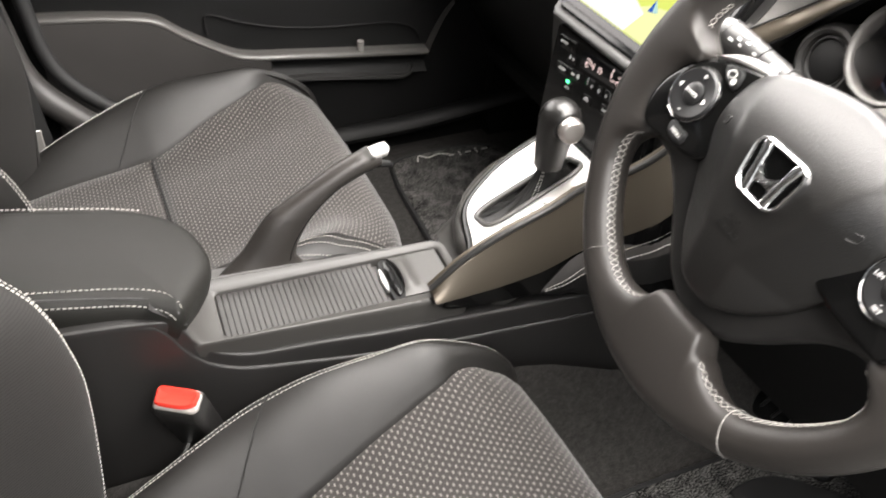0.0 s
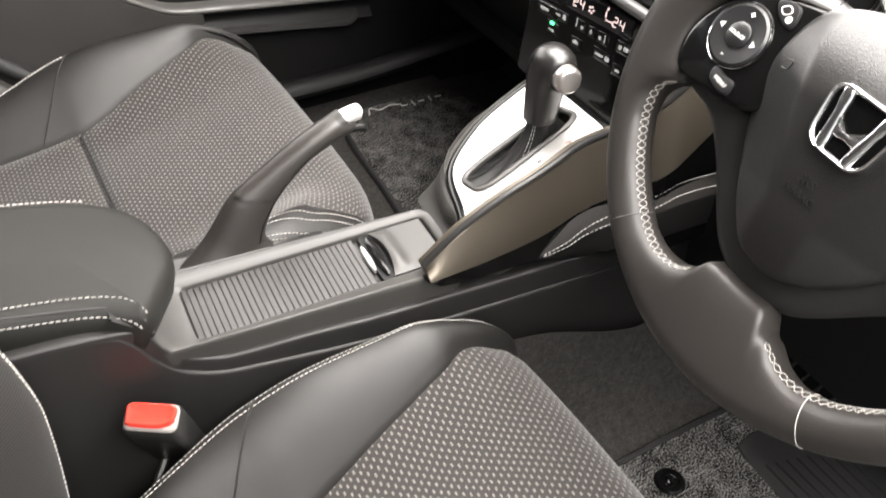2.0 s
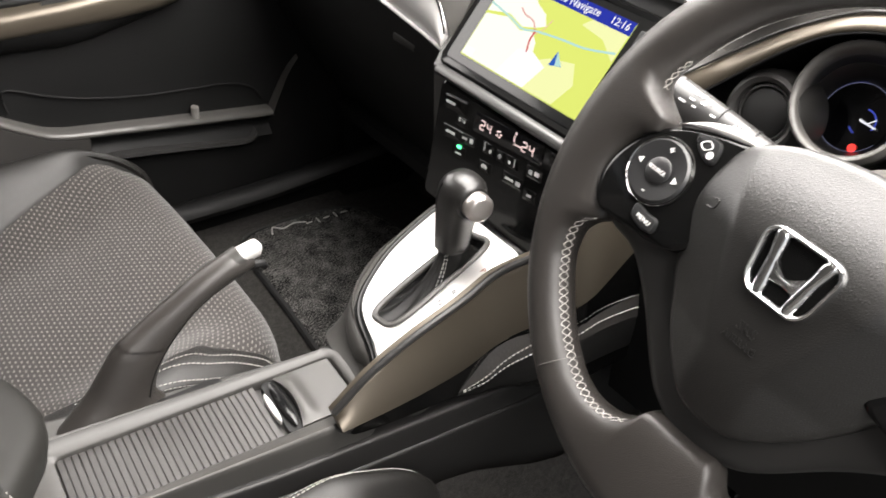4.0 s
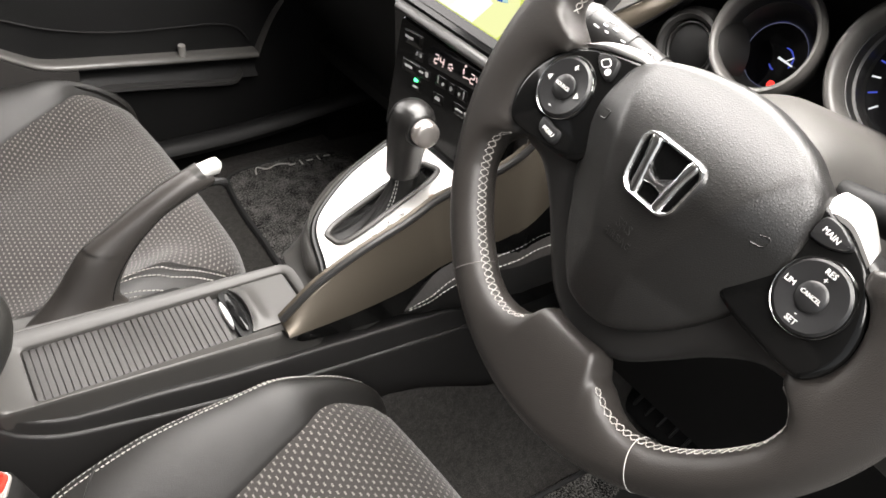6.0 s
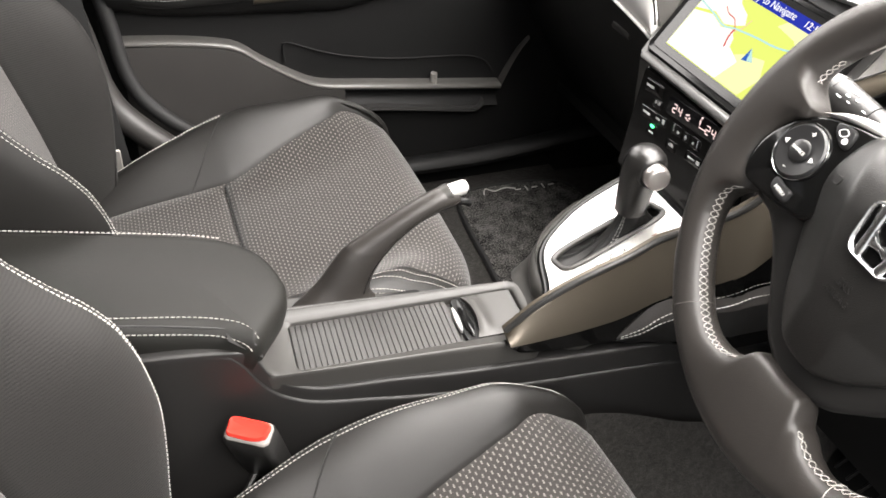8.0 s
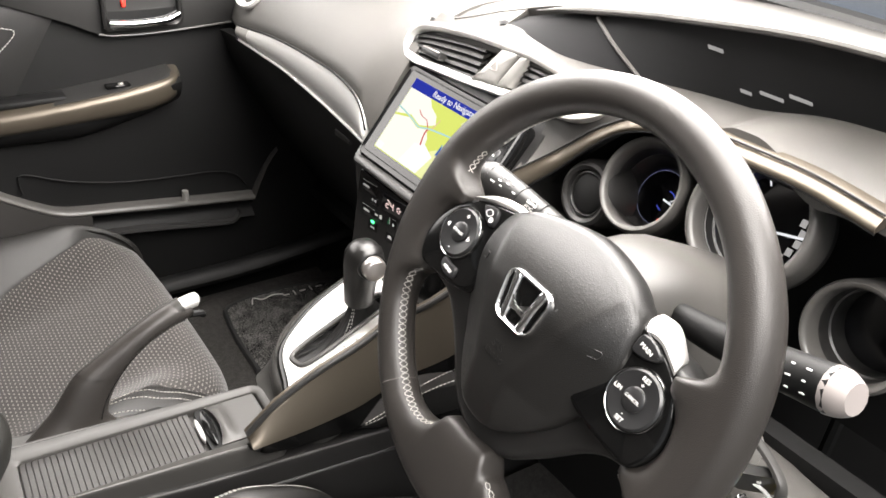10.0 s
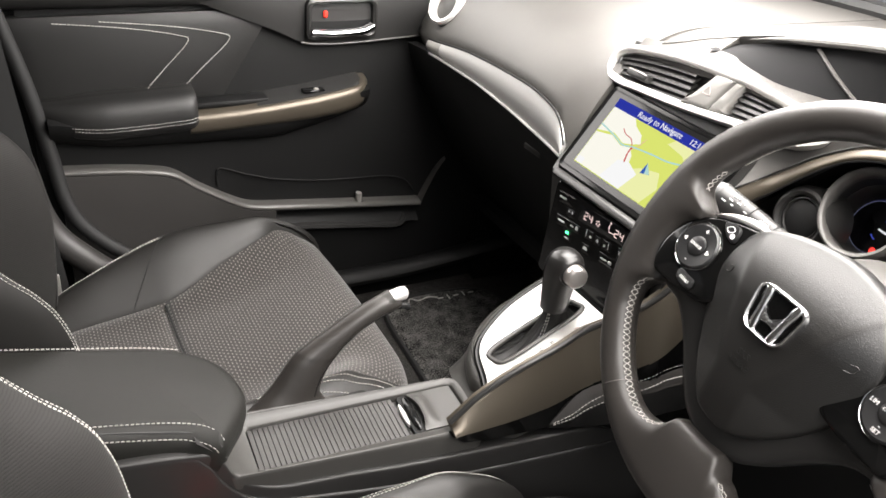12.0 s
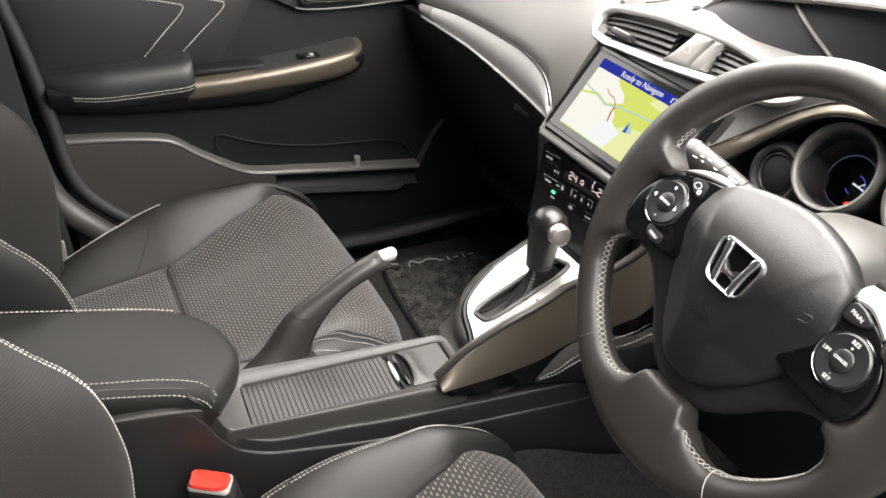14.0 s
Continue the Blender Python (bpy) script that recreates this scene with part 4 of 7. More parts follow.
part("button", turned([(0.0132, 0.0), (0.0138, 0.010), (0.0134, 0.0165), (0.0118, 0.0190), (0.0095, 0.0200), (0.001, 0.0206)], BM, 36), KNOB_SILVER, gear, "satin silver release button")
for ch, x in zip("PRNDS", (0.1375, 0.1002, 0.0838, 0.0655, 0.0482)):
    lettering(ch, 0.0090, SM @ Matrix.Translation((x, -0.0640, 0.0031)) @ pose(0, 0, 0, 0, 0, -90), RUST_MARK if ch == "P" else DARK_MARK, gear, "gear_letter")

# ---- bronze blade and knee pad on the console's flank ----
blade = thing("console_trim", "bronze metallic blade trim on the console's flank", "trim", (0.1, -0.115, 0.28))


def splay(x):
    """How far the trims swing out to pass beside the centre stack."""
    q = min(1, max(0, (x - 0.158) / 0.09))
    return 0.044 * q * q * (3 - 2 * q)


def blade_pt(u, v, lift=0.0):
    x = -0.004 + 0.33 * u
    top = ramp1([(-0.004, 0.328), (0.033, 0.357), (0.078, 0.379), (0.139, 0.401), (0.194, 0.433), (0.26, 0.500), (0.33, 0.555)], x)
    low = ramp1([(-0.004, 0.320), (0.05, 0.3205), (0.116, 0.326), (0.16, 0.340), (0.20, 0.366), (0.25, 0.408), (0.33, 0.475)], x)
    return Vector((x, -0.094 - splay(x) - 0.006 * math.sin(v * math.pi * 0.6) - 0.009 * v - lift, top + (low - top) * v))


part("blade", slab(40, 10, blade_pt, (0, 0.012, 0)), BRONZE, blade, sharp=60)
part("edge_strip", tube([blade_pt(k / 20, 0.0) + Vector((0, 0.002, 0.001)) for k in range(21)], 0.0036, 8, 60), PLASTIC, blade, "dark upper edge")


def under_pt(u, v):
    x = -0.006 + 0.33 * u
    a = blade_pt(u, 1.0)
    low = ramp1([(-0.006, 0.318), (0.015, 0.303), (0.126, 0.290), (0.20, 0.284), (0.33, 0.28)], x)
    return Vector((x, a.y + 0.001 + 0.004 * v, a.z + (low - a.z) * v))


part("lower_panel", slab(40, 8, under_pt, (0, 0.012, 0)), PIANO, blade, "gloss black lower panel", sharp=60)
knee = thing("knee_pad", "perforated dark leather knee pad with pale double stitching", "knee pad", (0.22, -0.12, 0.28))


def knee_pt(u, v):
    x = 0.126 + 0.22 * u
    top = ramp1([(0.126, 0.294), (0.145, 0.318), (0.165, 0.341), (0.187, 0.364), (0.22, 0.392), (0.26, 0.404), (0.30, 0.400), (0.35, 0.380)], x)
    low = ramp1([(0.126, 0.287), (0.16, 0.276), (0.35, 0.27)], x)
    bulge = 0.014 * math.sin(math.pi * min(1, v * 0.95 + 0.05)) ** 0.6 * min(1, 6 * u + 0.15)
    return Vector((x, -0.101 - 0.85 * splay(x) - bulge, top + (low - top) * v))


part("pad", slab(40, 8, lambda u, v: knee_pt(u, v * 0.42), (0, 0.012, 0)), PERFORATED, knee, sharp=70)
part("lower_pad", slab(40, 8, lambda u, v: knee_pt(u, 0.42 + v * 0.58) + Vector((0, 0.0008, 0)), (0, 0.012, 0)), LEATHER_DARK, knee, "smooth dark leather", sharp=70)
for v in (0.40, 0.52):
    part("stitching", dashes([knee_pt(0.03 + 0.95 * k / 30, v - 0.36 * min(0.55, k / 30)) + Vector((0, -0.0006, 0)) for k in range(31)], (0, -1, 0.3)), THREAD, knee, "pale stitching")

# ---- steering wheel: own axes x right, y up, z to the driver ----
TILT, TURNED = radians(23.9), radians(-5.0)
w_n = Vector((-math.cos(TILT), 0, math.sin(TILT)))
w_u, w_v = Vector((0, -1, 0)), Vector((math.sin(TILT), 0, math.cos(TILT)))
w_x = w_u * math.cos(TURNED) + w_v * math.sin(TURNED)
w_y = -w_u * math.sin(TURNED) + w_v * math.cos(TURNED)
WM = Matrix((w_x, w_y, w_n)).transposed().to_4x4()
WM.translation = (0.130, -0.374, 0.606)
wheel = thing("steering_wheel", "black leather steering wheel with pale zigzag stitching", "steering wheel", m=WM)
I4 = Matrix.Identity(4)
RIM = 0.1725


def tube_r(deg):
    """The rim's half thickness: fuller where the thumbs rest and at the lower spoke."""
    d = deg % 360
    return 0.0162 - 0.0008 * max(0.0, math.sin(radians(d))) ** 3 + 0.0016 * math.exp(-((d - 150) / 16) ** 2) + 0.0016 * math.exp(-((d - 30) / 16) ** 2) + 0.0018 * math.exp(-((d - 270) / 30) ** 2)


# how far in the leather reaches: thumb rests at the side spokes, a broad flare at the lower one
REACH_SIDE = [(150, 0.1560), (158, 0.1535), (161, 0.146), (163, 0.128), (166, 0.1275), (170, 0.1345), (175, 0.1400), (182, 0.1425), (188, 0.1400), (192, 0.1345), (194.5, 0.1285), (196.5, 0.1300), (198.5, 0.1425), (202, 0.1520), (208, 0.1560)]
REACH_LOW = [(238, 0.1560), (244, 0.1530), (251, 0.1445), (255, 0.1345), (256.8, 0.1270), (258.2, 0.1170), (264, 0.1135), (270, 0.1125), (278, 0.1122), (282, 0.1128), (284, 0.1165), (286.2, 0.1290), (289, 0.1335), (293, 0.1440), (299, 0.1525), (306, 0.1560)]


def reach(deg):
    d = deg % 360
    if d < 60 or d > 320:
        d = (540 - d) % 360
    if d < 150 or d > 306 or 208 < d < 238:
        return 0.1560
    return ramp1(REACH_SIDE if d <= 208 else REACH_LOW, d)


def rim_pt(deg, phi, grow=0.0):
    a, r = radians(deg), tube_r(deg) + grow
    lift = 0.0036 * max(0.0, math.sin(a)) ** 3
    c, s = math.cos(phi), math.sin(phi)
    if c >= 0:
        rad, z = RIM + r * c, 1.05 * r * s
    else:
        deep = max(r, RIM - reach(deg) + grow)
        n = 2 + 2.2 * min(1.6, deep / r - 1)
        rad = RIM + deep * c
        z = 1.05 * r * math.copysign(max(0.0, 1 - abs(c) ** n) ** (1 / n), s) * (1 - 0.16 * c * c * min(1, deep / r - 1))
    rad += lift
    return Vector((rad * math.cos(a), rad * math.sin(a), z))


phis = [math.tau * j / 40 for j in range(40)]
rings = [[rim_pt(0.75 * k, p) for p in phis] for k in range(481)]
bm = loft(rings, True, False)
bmesh.ops.remove_doubles(bm, verts=bm.verts, dist=1e-6)
part("rim", bm, RIM_LEATHER, wheel, "black leather rim", local=True, sharp=80)


def zigzag(a0, a1, mid, wide=0.20):
    bits = []
    for ph in (0, math.pi):
        pts = [rim_pt(a0 + (a1 - a0) * k / 300, mid + wide * min(1.0, 0.0175 / (RIM - reach(a0 + (a1 - a0) * k / 300))) * math.sin(ph + math.tau * (a1 - a0) * k / 300 / 4.0) + 0.02 * math.sin(k * 1.7 + ph), 0.0002) for k in range(301)]
        bits.append(tube(pts, 0.00030, 5, 480))
    part("stitching", merged(*bits), THREAD, wheel, "pale zigzag thread", local=True)


zigzag(197, 256, radians(160))
zigzag(288, 343, radians(165))
zigzag(151, 159.5, radians(176), 0.13)
zigzag(20.5, 29, radians(176), 0.13)
zigzag(60, 146, radians(205))
THREAD_DARK = surface("grey_thread", (0.13, 0.125, 0.118), 0.8, grain=3000, bump=0.2, vary=0.2, stain=300)
for deg in (234.5, 302):
    part("rim_seam", tube([rim_pt(deg, math.tau * k / 24, 0.0001) for k in range(24)], 0.00036, 5, 48, closed=True), THREAD if deg > 270 else THREAD_DARK, wheel, "grey thread seam", local=True)


def domed(outline, rim_levels, steps, height):
    """A cushion over an outline: rim levels are (inset, depth below the face's height there)."""
    rings = [[Vector((p.x, p.y, height(p.x, p.y) - h)) for p in inset2(outline, d)] for d, h in rim_levels]
    inner = inset2(outline, rim_levels[-1][0])
    c = sum(inner, Vector((0, 0))) / len(inner)
    for k in range(1, steps):
        q = k / steps
        rings.append([Vector((*(p.lerp(c, q)), height(*(p.lerp(c, q))))) for p in inner])
    return loft(rings)


half = [(0.0, -0.122), (0.030, -0.112), (0.048, -0.098), (0.078, -0.066), (0.104, -0.046), (0.132, -0.038), (0.140, -0.010), (0.138, 0.026), (0.120, 0.038), (0.085, 0.044), (0.055, 0.046), (0.0, 0.046)]
hub = outline2(half + [(-x, y) for x, y in half[-2:0:-1]], 120)
part("hub_frame", plate(hub, ((0.004, -0.045), (0.0, -0.030), (0.0, -0.008), (0.003, -0.002), (0.009, 0.0010), (0.02, 0.0015)), I4), PLASTIC, wheel, "dark satin spoke frame", local=True, sharp=50)
def panel_z(y):
    """The button panels lean back a little towards their upper ends."""
    return -0.16 * (y - 0.008) - (0.0025 if y < -0.02 else 0.0)


def leaned(y):
    return Matrix.Translation((0, y, panel_z(y))) @ pose(0, 0, 0, math.degrees(math.atan(-0.16)), 0, 0) @ Matrix.Translation((0, -y, 0))


LEAN = leaned(0.008)
for g in (-1, 1):
    gloss = outline2([(g * 0.056, 0.051), (g * 0.076, 0.0495), (g * 0.094, 0.0455), (g * 0.113, 0.0385), (g * 0.129, 0.0270), (g * 0.1395, 0.0100), (g * 0.1430, -0.006), (g * 0.1405, -0.020), (g * 0.132, -0.0315), (g * 0.118, -0.0325), (g * 0.102, -0.0315), (g * 0.086, -0.0300), (g * 0.068, -0.0250), (g * 0.056, -0.010), (g * 0.054, 0.02)], 90)
    part("button_panel", plate(gloss, ((0, -0.006), (0, 0.0100), (0.0010, 0.0112), (0.004, 0.0120)), LEAN), PIANO, wheel, "gloss black button panel", local=True, sharp=50)
    if g > 0:
        edge = spline([Vector((g * 0.080, 0.0460, 0.0045)), Vector((g * 0.098, 0.0500, 0.0050)), Vector((g * 0.119, 0.0385, 0.0045))], 12)
        foot = spline([Vector((g * 0.079, 0.0590, -0.014)), Vector((g * 0.096, 0.0590, -0.014)), Vector((g * 0.1130, 0.0450, -0.014))], 12)
        part("accent", slab(8, 11, lambda u, v: edge[round(v * 11)].lerp(foot[round(v * 11)], u) + Vector((0, 0.003 * math.sin(math.pi * u), 0)), (0, -0.003, -0.001)), SILVER, wheel, "satin silver accent", local=True, sharp=50)
    else:
        low = spline([Vector((-0.1160, 0.0405, 0.0065)), Vector((-0.098, 0.0470, 0.0068)), Vector((-0.078, 0.0510, 0.0050)), Vector((-0.056, 0.0530, 0.0010))], 24)
        high = spline([Vector((-0.1160, 0.0412, 0.0060)), Vector((-0.099, 0.0515, 0.0040)), Vector((-0.077, 0.0575, 0.0010)), Vector((-0.056, 0.0545, -0.001))], 24)
        part("accent", slab(8, 23, lambda u, v: low[round(v * 23)].lerp(high[round(v * 23)], u) + Vector((0, 0, 0.0022 * math.sin(math.pi * u))), (0, -0.001, -0.006)), SILVER, wheel, "satin silver accent", local=True, sharp=50)

pad_half = [(0.0, -0.0925), (0.018, -0.0890), (0.037, -0.0765), (0.056, -0.0560), (0.0725, -0.0310), (0.0820, -0.0060), (0.0835, 0.0150), (0.0805, 0.0360), (0.0770, 0.0490), (0.0665, 0.0585), (0.0430, 0.0690), (0.0, 0.0755)]
pad = outline2(pad_half + [(-x, y) for x, y in pad_half[-2:0:-1]], 140)
pad = [p + Vector((0.006, 0)) for p in pad]


def pad_z(x, y):
    """The cover's face: proud in the middle, falling away to its upper edge, with a raised shield."""
    a = abs(x - 0.006)
    z = 0.0350 - 0.003 * min(1.2, a / 0.08) ** 2.4 - (0.047 * ((y - 0.012) / 0.074) ** 1.75 if y > 0.012 else 0.013 * min(1.2, (0.012 - y) / 0.10) ** 3)
    edge = max(0.018, 0.040 + 0.42 * (y - 0.006))
    return z - 0.48 * 0.0013 * math.log(1 + math.exp(min(40, (a - edge) / 0.0013)))


bm = domed(pad, ((0.003, 0.030), (0.0008, 0.022), (0, 0.010), (0.0006, 0.004), (0.002, 0.0012)), 30, pad_z)
part("airbag_pad", bm, PAD_VINYL, wheel, "grained black airbag cover", local=True, sharp=70)


def on_pad(x, y, lift=0.0):
    e = 0.002
    n = Vector((-(pad_z(x + e, y) - pad_z(x - e, y)) / (2 * e), -(pad_z(x, y + e) - pad_z(x, y - e)) / (2 * e), 1)).normalized()
    m = frame_of(Vector((x, y, pad_z(x, y) + lift)), (1, 0, -n.x / n.z), (0, 1, 0))
    return m


EMBLEM_CHROME = plain("emblem_chrome", (0.85, 0.85, 0.85), 0.20, 1.0)
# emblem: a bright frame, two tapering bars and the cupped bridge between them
EM = on_pad(0.006, 0.012, 0.0005)
ef = [Vector((p.x * (1 + 0.13 * p.y / 0.02), p.y)) for p in roundrect(-0.0236, -0.0200, 0.0236, 0.0202, 0.0110, 10)]
part("emblem_back", plate(ef, ((0.001, -0.003), (0.001, 0.0008)), EM), PIANO, wheel, "black emblem ground", local=True)
emblem = part("emblem", ring_plate(ef, inset2(ef, 0.0034), ((0, -0.002), (0, 0.0016), (0.25, 0.0034), (0.55, 0.0036), (0.9, 0.0022), (1, 0.0006)), EM), EMBLEM_CHROME, wheel, "bright chrome emblem", local=True, sharp=50)
for g in (-1, 1):
    bar = outline2([(g * 0.0190, 0.0172), (g * 0.0158, 0.0030), (g * 0.0128, -0.0168), (g * 0.0066, -0.0168), (g * 0.0080, -0.004), (g * 0.0098, 0.006), (g * 0.0118, 0.0172)], 40)
    part("emblem_bar", plate(bar, ((0, 0.0004), (0, 0.0020), (0.0010, 0.0034), (0.0022, 0.0036)), EM), EMBLEM_CHROME, emblem, "bright chrome bar", local=True, sharp=50)
cup = [(-0.0098, 0.0040), (-0.0060, -0.0016), (0.0, -0.0030), (0.0060, -0.0016), (0.0098, 0.0040), (0.0086, -0.0075), (0.0062, -0.0078), (0.0, -0.0070), (-0.0062, -0.0078), (-0.0086, -0.0075)]
part("emblem_bar", plate(outline2(cup, 48), ((0, 0.0004), (0, 0.0018), (0.0009, 0.0030), (0.0016, 0.0031)), EM), EMBLEM_CHROME, emblem, "bright chrome bridge", local=True, sharp=50)
lettering("SRS", 0.0085, on_pad(0.004, -0.0265, 0.0001), PAD_VINYL, wheel, label="embossed letters", local=True, depth=0.0005)
lettering("AIRBAG", 0.0066, on_pad(0.004, -0.0350, 0.0001), PAD_VINYL, wheel, label="embossed letters", local=True, depth=0.0005)
for g in (-1, 1):
    hm = on_pad(0.006 + g * 0.066, 0.016, 0.0003)
    part("horn_mark", tube([hm @ Vector((-0.004, -0.003, 0)), hm @ Vector((0.003, -0.0015, 0)), hm @ Vector((0.004, 0.004, 0)), hm @ Vector((-0.002, 0.003, 0))], 0.0005, 5, 16), PLASTIC, wheel, "embossed horn mark", local=True)


RING_GLOSS = plain("dark_chrome", (0.30, 0.295, 0.29), 0.14, 1.0)


def round_pad(cx, cy, words):
    m = LEAN @ Matrix.Translation((cx, cy, 0.0114))
    dial = part("round_button", turned([(0.0212, -0.004), (0.0212, 0.0028), (0.0195, 0.0042), (0.012, 0.0030), (0.0095, 0.0026)], m, 40), BUTTON, wheel, "round four-way button", local=True)
    part("chrome_ring", turned([(0.0214, 0.0), (0.0217, 0.0026), (0.0222, 0.0030), (0.0227, 0.0024), (0.0229, -0.002)], m, 48, False), RING_GLOSS, dial, "thin bright ring", local=True)
    part("centre_button", turned([(0.0088, 0.0), (0.0088, 0.0036), (0.0075, 0.0046), (0.001, 0.0050)], m, 32), BUTTON, dial, "round centre button", local=True)
    for text, x, y, s in words:
        lettering(text, s, m @ Matrix.Translation((x, y, 0.0052 if abs(x) + abs(y) < 0.003 else 0.0041)), WHITE_MARK, dial, "button_mark", local=True)
    return dial


left_dial = round_pad(-0.1070, 0.0085, (("SOURCE", 0, 0, 0.0036), ("+", 0.0, 0.0145, 0.008), ("-", 0.0, -0.0145, 0.008)))
for g in (-1, 1):
    tri = [LEAN @ Vector(p) for p in ((-0.1070 + g * 0.0165, 0.0085, 0.0158), (-0.1070 + g * 0.013, 0.0108, 0.0158), (-0.1070 + g * 0.013, 0.0062, 0.0158))]
    bm = loft([tri, [p + Vector((0, 0, 0.0004)) for p in tri]])
    part("arrow_mark", bm, WHITE_MARK, left_dial, local=True)
round_pad(0.1100, 0.0065, (("CANCEL", 0, 0, 0.0034), ("RES", 0.0, 0.0155, 0.0046), ("+", 0.0, 0.011, 0.005), ("LIM", -0.0145, 0.0, 0.0046), ("SET", 0.0, -0.0160, 0.0046), ("-", 0.0, -0.0115, 0.005)))


def key(outline, text="", size=0.0042, turn=0, tilt=0.0):
    """A dark key of any outline on the leaning panel."""
    cx, cy = sum(p[0] for p in outline) / len(outline), sum(p[1] for p in outline) / len(outline)
    k = part("button", plate(outline2(outline, 40), ((0, 0.006), (0, 0.0136), (0.0010, 0.0150), (0.0026, 0.0154)), LEAN), BUTTON, wheel, "dark grey button", local=True)
    m = LEAN @ Matrix.Translation((cx, cy, 0.0156)) @ pose(0, 0, 0, 0, 0, turn)
    if text:
        lettering(text, size, m, WHITE_MARK, k, "button_mark", local=True)
    return k, m


key([(-0.1055, -0.0150), (-0.1045, -0.0230), (-0.0960, -0.0262), (-0.0880, -0.0262), (-0.0850, -0.0235), (-0.0870, -0.0165), (-0.0950, -0.0160)], "MENU", 0.0042, -4)
k, m = key([(-0.1000, 0.0400), (-0.0945, 0.0330), (-0.0860, 0.0290), (-0.0810, 0.0290), (-0.0800, 0.0345), (-0.0830, 0.0425), (-0.0900, 0.0435)])
part("button_mark", tube([m @ Vector((-0.006, 0.001, 0)), m @ Vector((-0.002, 0.0045, 0)), m @ Vector((0.002, 0.002, 0)), m @ Vector((-0.002, -0.0015, 0))], 0.0004, 5, 24, closed=True), WHITE_MARK, k, local=True)
part("button_mark", turned([(0.0024, 0), (0.0024, 0.0004), (0.001, 0.0005)], m @ Matrix.Translation((0.0035, -0.0025, 0)), 16), WHITE_MARK, k, local=True)
key([(0.0870, 0.0440), (0.0850, 0.0350), (0.0870, 0.0305), (0.0960, 0.0305), (0.1060, 0.0345), (0.1090, 0.0385), (0.1040, 0.0420), (0.0950, 0.0450)], "MAIN", 0.0048, -8)

# ---- dashboard ----
DISPLAY_BLACK = plain("display_black", (0.004, 0.004, 0.005), 0.12)
dash = thing("dashboard", "soft dark grey dashboard with silver and bronze trims", "dashboard", (0.6, 0.0, 0.2))


def strip_up(y):
    return ramp1([(0.10, 0.535), (0.126, 0.548), (0.133, 0.566), (0.142, 0.579), (0.157, 0.590), (0.185, 0.598), (0.23, 0.6030), (0.30, 0.6025), (0.40, 0.598), (0.50, 0.586), (0.56, 0.577), (0.66, 0.560)], y)


def strip_low(y):
    return ramp1([(0.10, 0.530), (0.129, 0.5385), (0.20, 0.5485), (0.29, 0.5575), (0.39, 0.5630), (0.50, 0.5625), (0.555, 0.5595), (0.66, 0.552)], y)


def crown(y):
    """The dash top's height over y."""
    return ramp1([(-0.66, 0.700), (-0.40, 0.706), (-0.10, 0.706), (0.10, 0.706), (0.30, 0.703), (0.66, 0.690)], y)


def passenger_top(u, v):
    y = 0.115 + 0.55 * v
    z0, zc = strip_up(y) + 0.002, crown(y)
    q = u
    x = 0.262 + 0.55 * q ** 1.15 - 0.012 * math.sin(math.pi * q)
    rise = 1 - (1 - min(1, q / 0.42)) ** 2.3
    return Vector((x + 0.03 * max(0, (y - 0.5) / 0.16) ** 2 * (1 - q), y, z0 + (zc - z0) * rise - 0.010 * max(0, q - 0.42)))


part("passenger_top", slab(40, 30, passenger_top, (0.01, 0, -0.02)), DASH_GREY, dash, "soft grained grey passenger side", sharp=60)


def strip_pt(y, u):
    return Vector((0.258 - 0.0045 * math.sin(u * math.pi) + 0.03 * max(0, (y - 0.5) / 0.16) ** 2, y, strip_low(y) * (1 - u) + strip_up(y) * u))


part("silver_strip", slab(8, 60, lambda u, v: strip_pt(0.126 + 0.374 * v, u), (0.02, 0, 0)), SILVER, dash, "bright satin silver strip", sharp=60)
# darker trim at this end puts the strip's reflection into its colour
part("strip_end", slab(8, 8, lambda u, v: strip_pt(0.5015 + 0.0555 * v, u), (0.02, 0, 0)), SATIN_TRIM, dash, "strip's end, toned for a beige reflection", sharp=60)
# a black tube stands for the shadow gap over the strip
part("strip_gap", tube([strip_pt(0.128 + 0.428 * k / 40, 1.0) + Vector((0.001, 0, 0.0012)) for k in range(41)], 0.0016, 6, 80), PLASTIC_DEEP, dash, "black line for the shade in the gap above the strip")
part("strip_lip", tube([strip_pt(0.126 + 0.424 * k / 20, 0.0) + Vector((0, 0, -0.0032)) for k in range(21)], 0.0022, 8, 60), SILVER, dash, "thin silver lower edge")


def glove(u, v):
    y = 0.105 + 0.55 * v
    top = strip_low(y) - 0.006
    z = top + (0.20 - top) * u
    return Vector((0.268 + 0.05 * math.sin(u * math.pi * 0.7) + 0.16 * u * u, y, z))


part("glovebox_lid", slab(20, 20, glove, (0.02, 0, 0)), PLASTIC_DEEP, dash, "black glovebox lid", sharp=60)
part("glovebox_latch", rbox((0.288, 0.235, 0.50), (0.012, 0.045, 0.010), 0.003), PLASTIC, dash, "dark glovebox latch")
part("under_panel", slab(6, 20, lambda u, v: Vector((0.43 + 0.4 * u, -0.62 + 1.26 * v, 0.20 + 0.03 * u)), (0, 0, 0.02)), PLASTIC_DEEP, dash, "black panel under the dashboard")

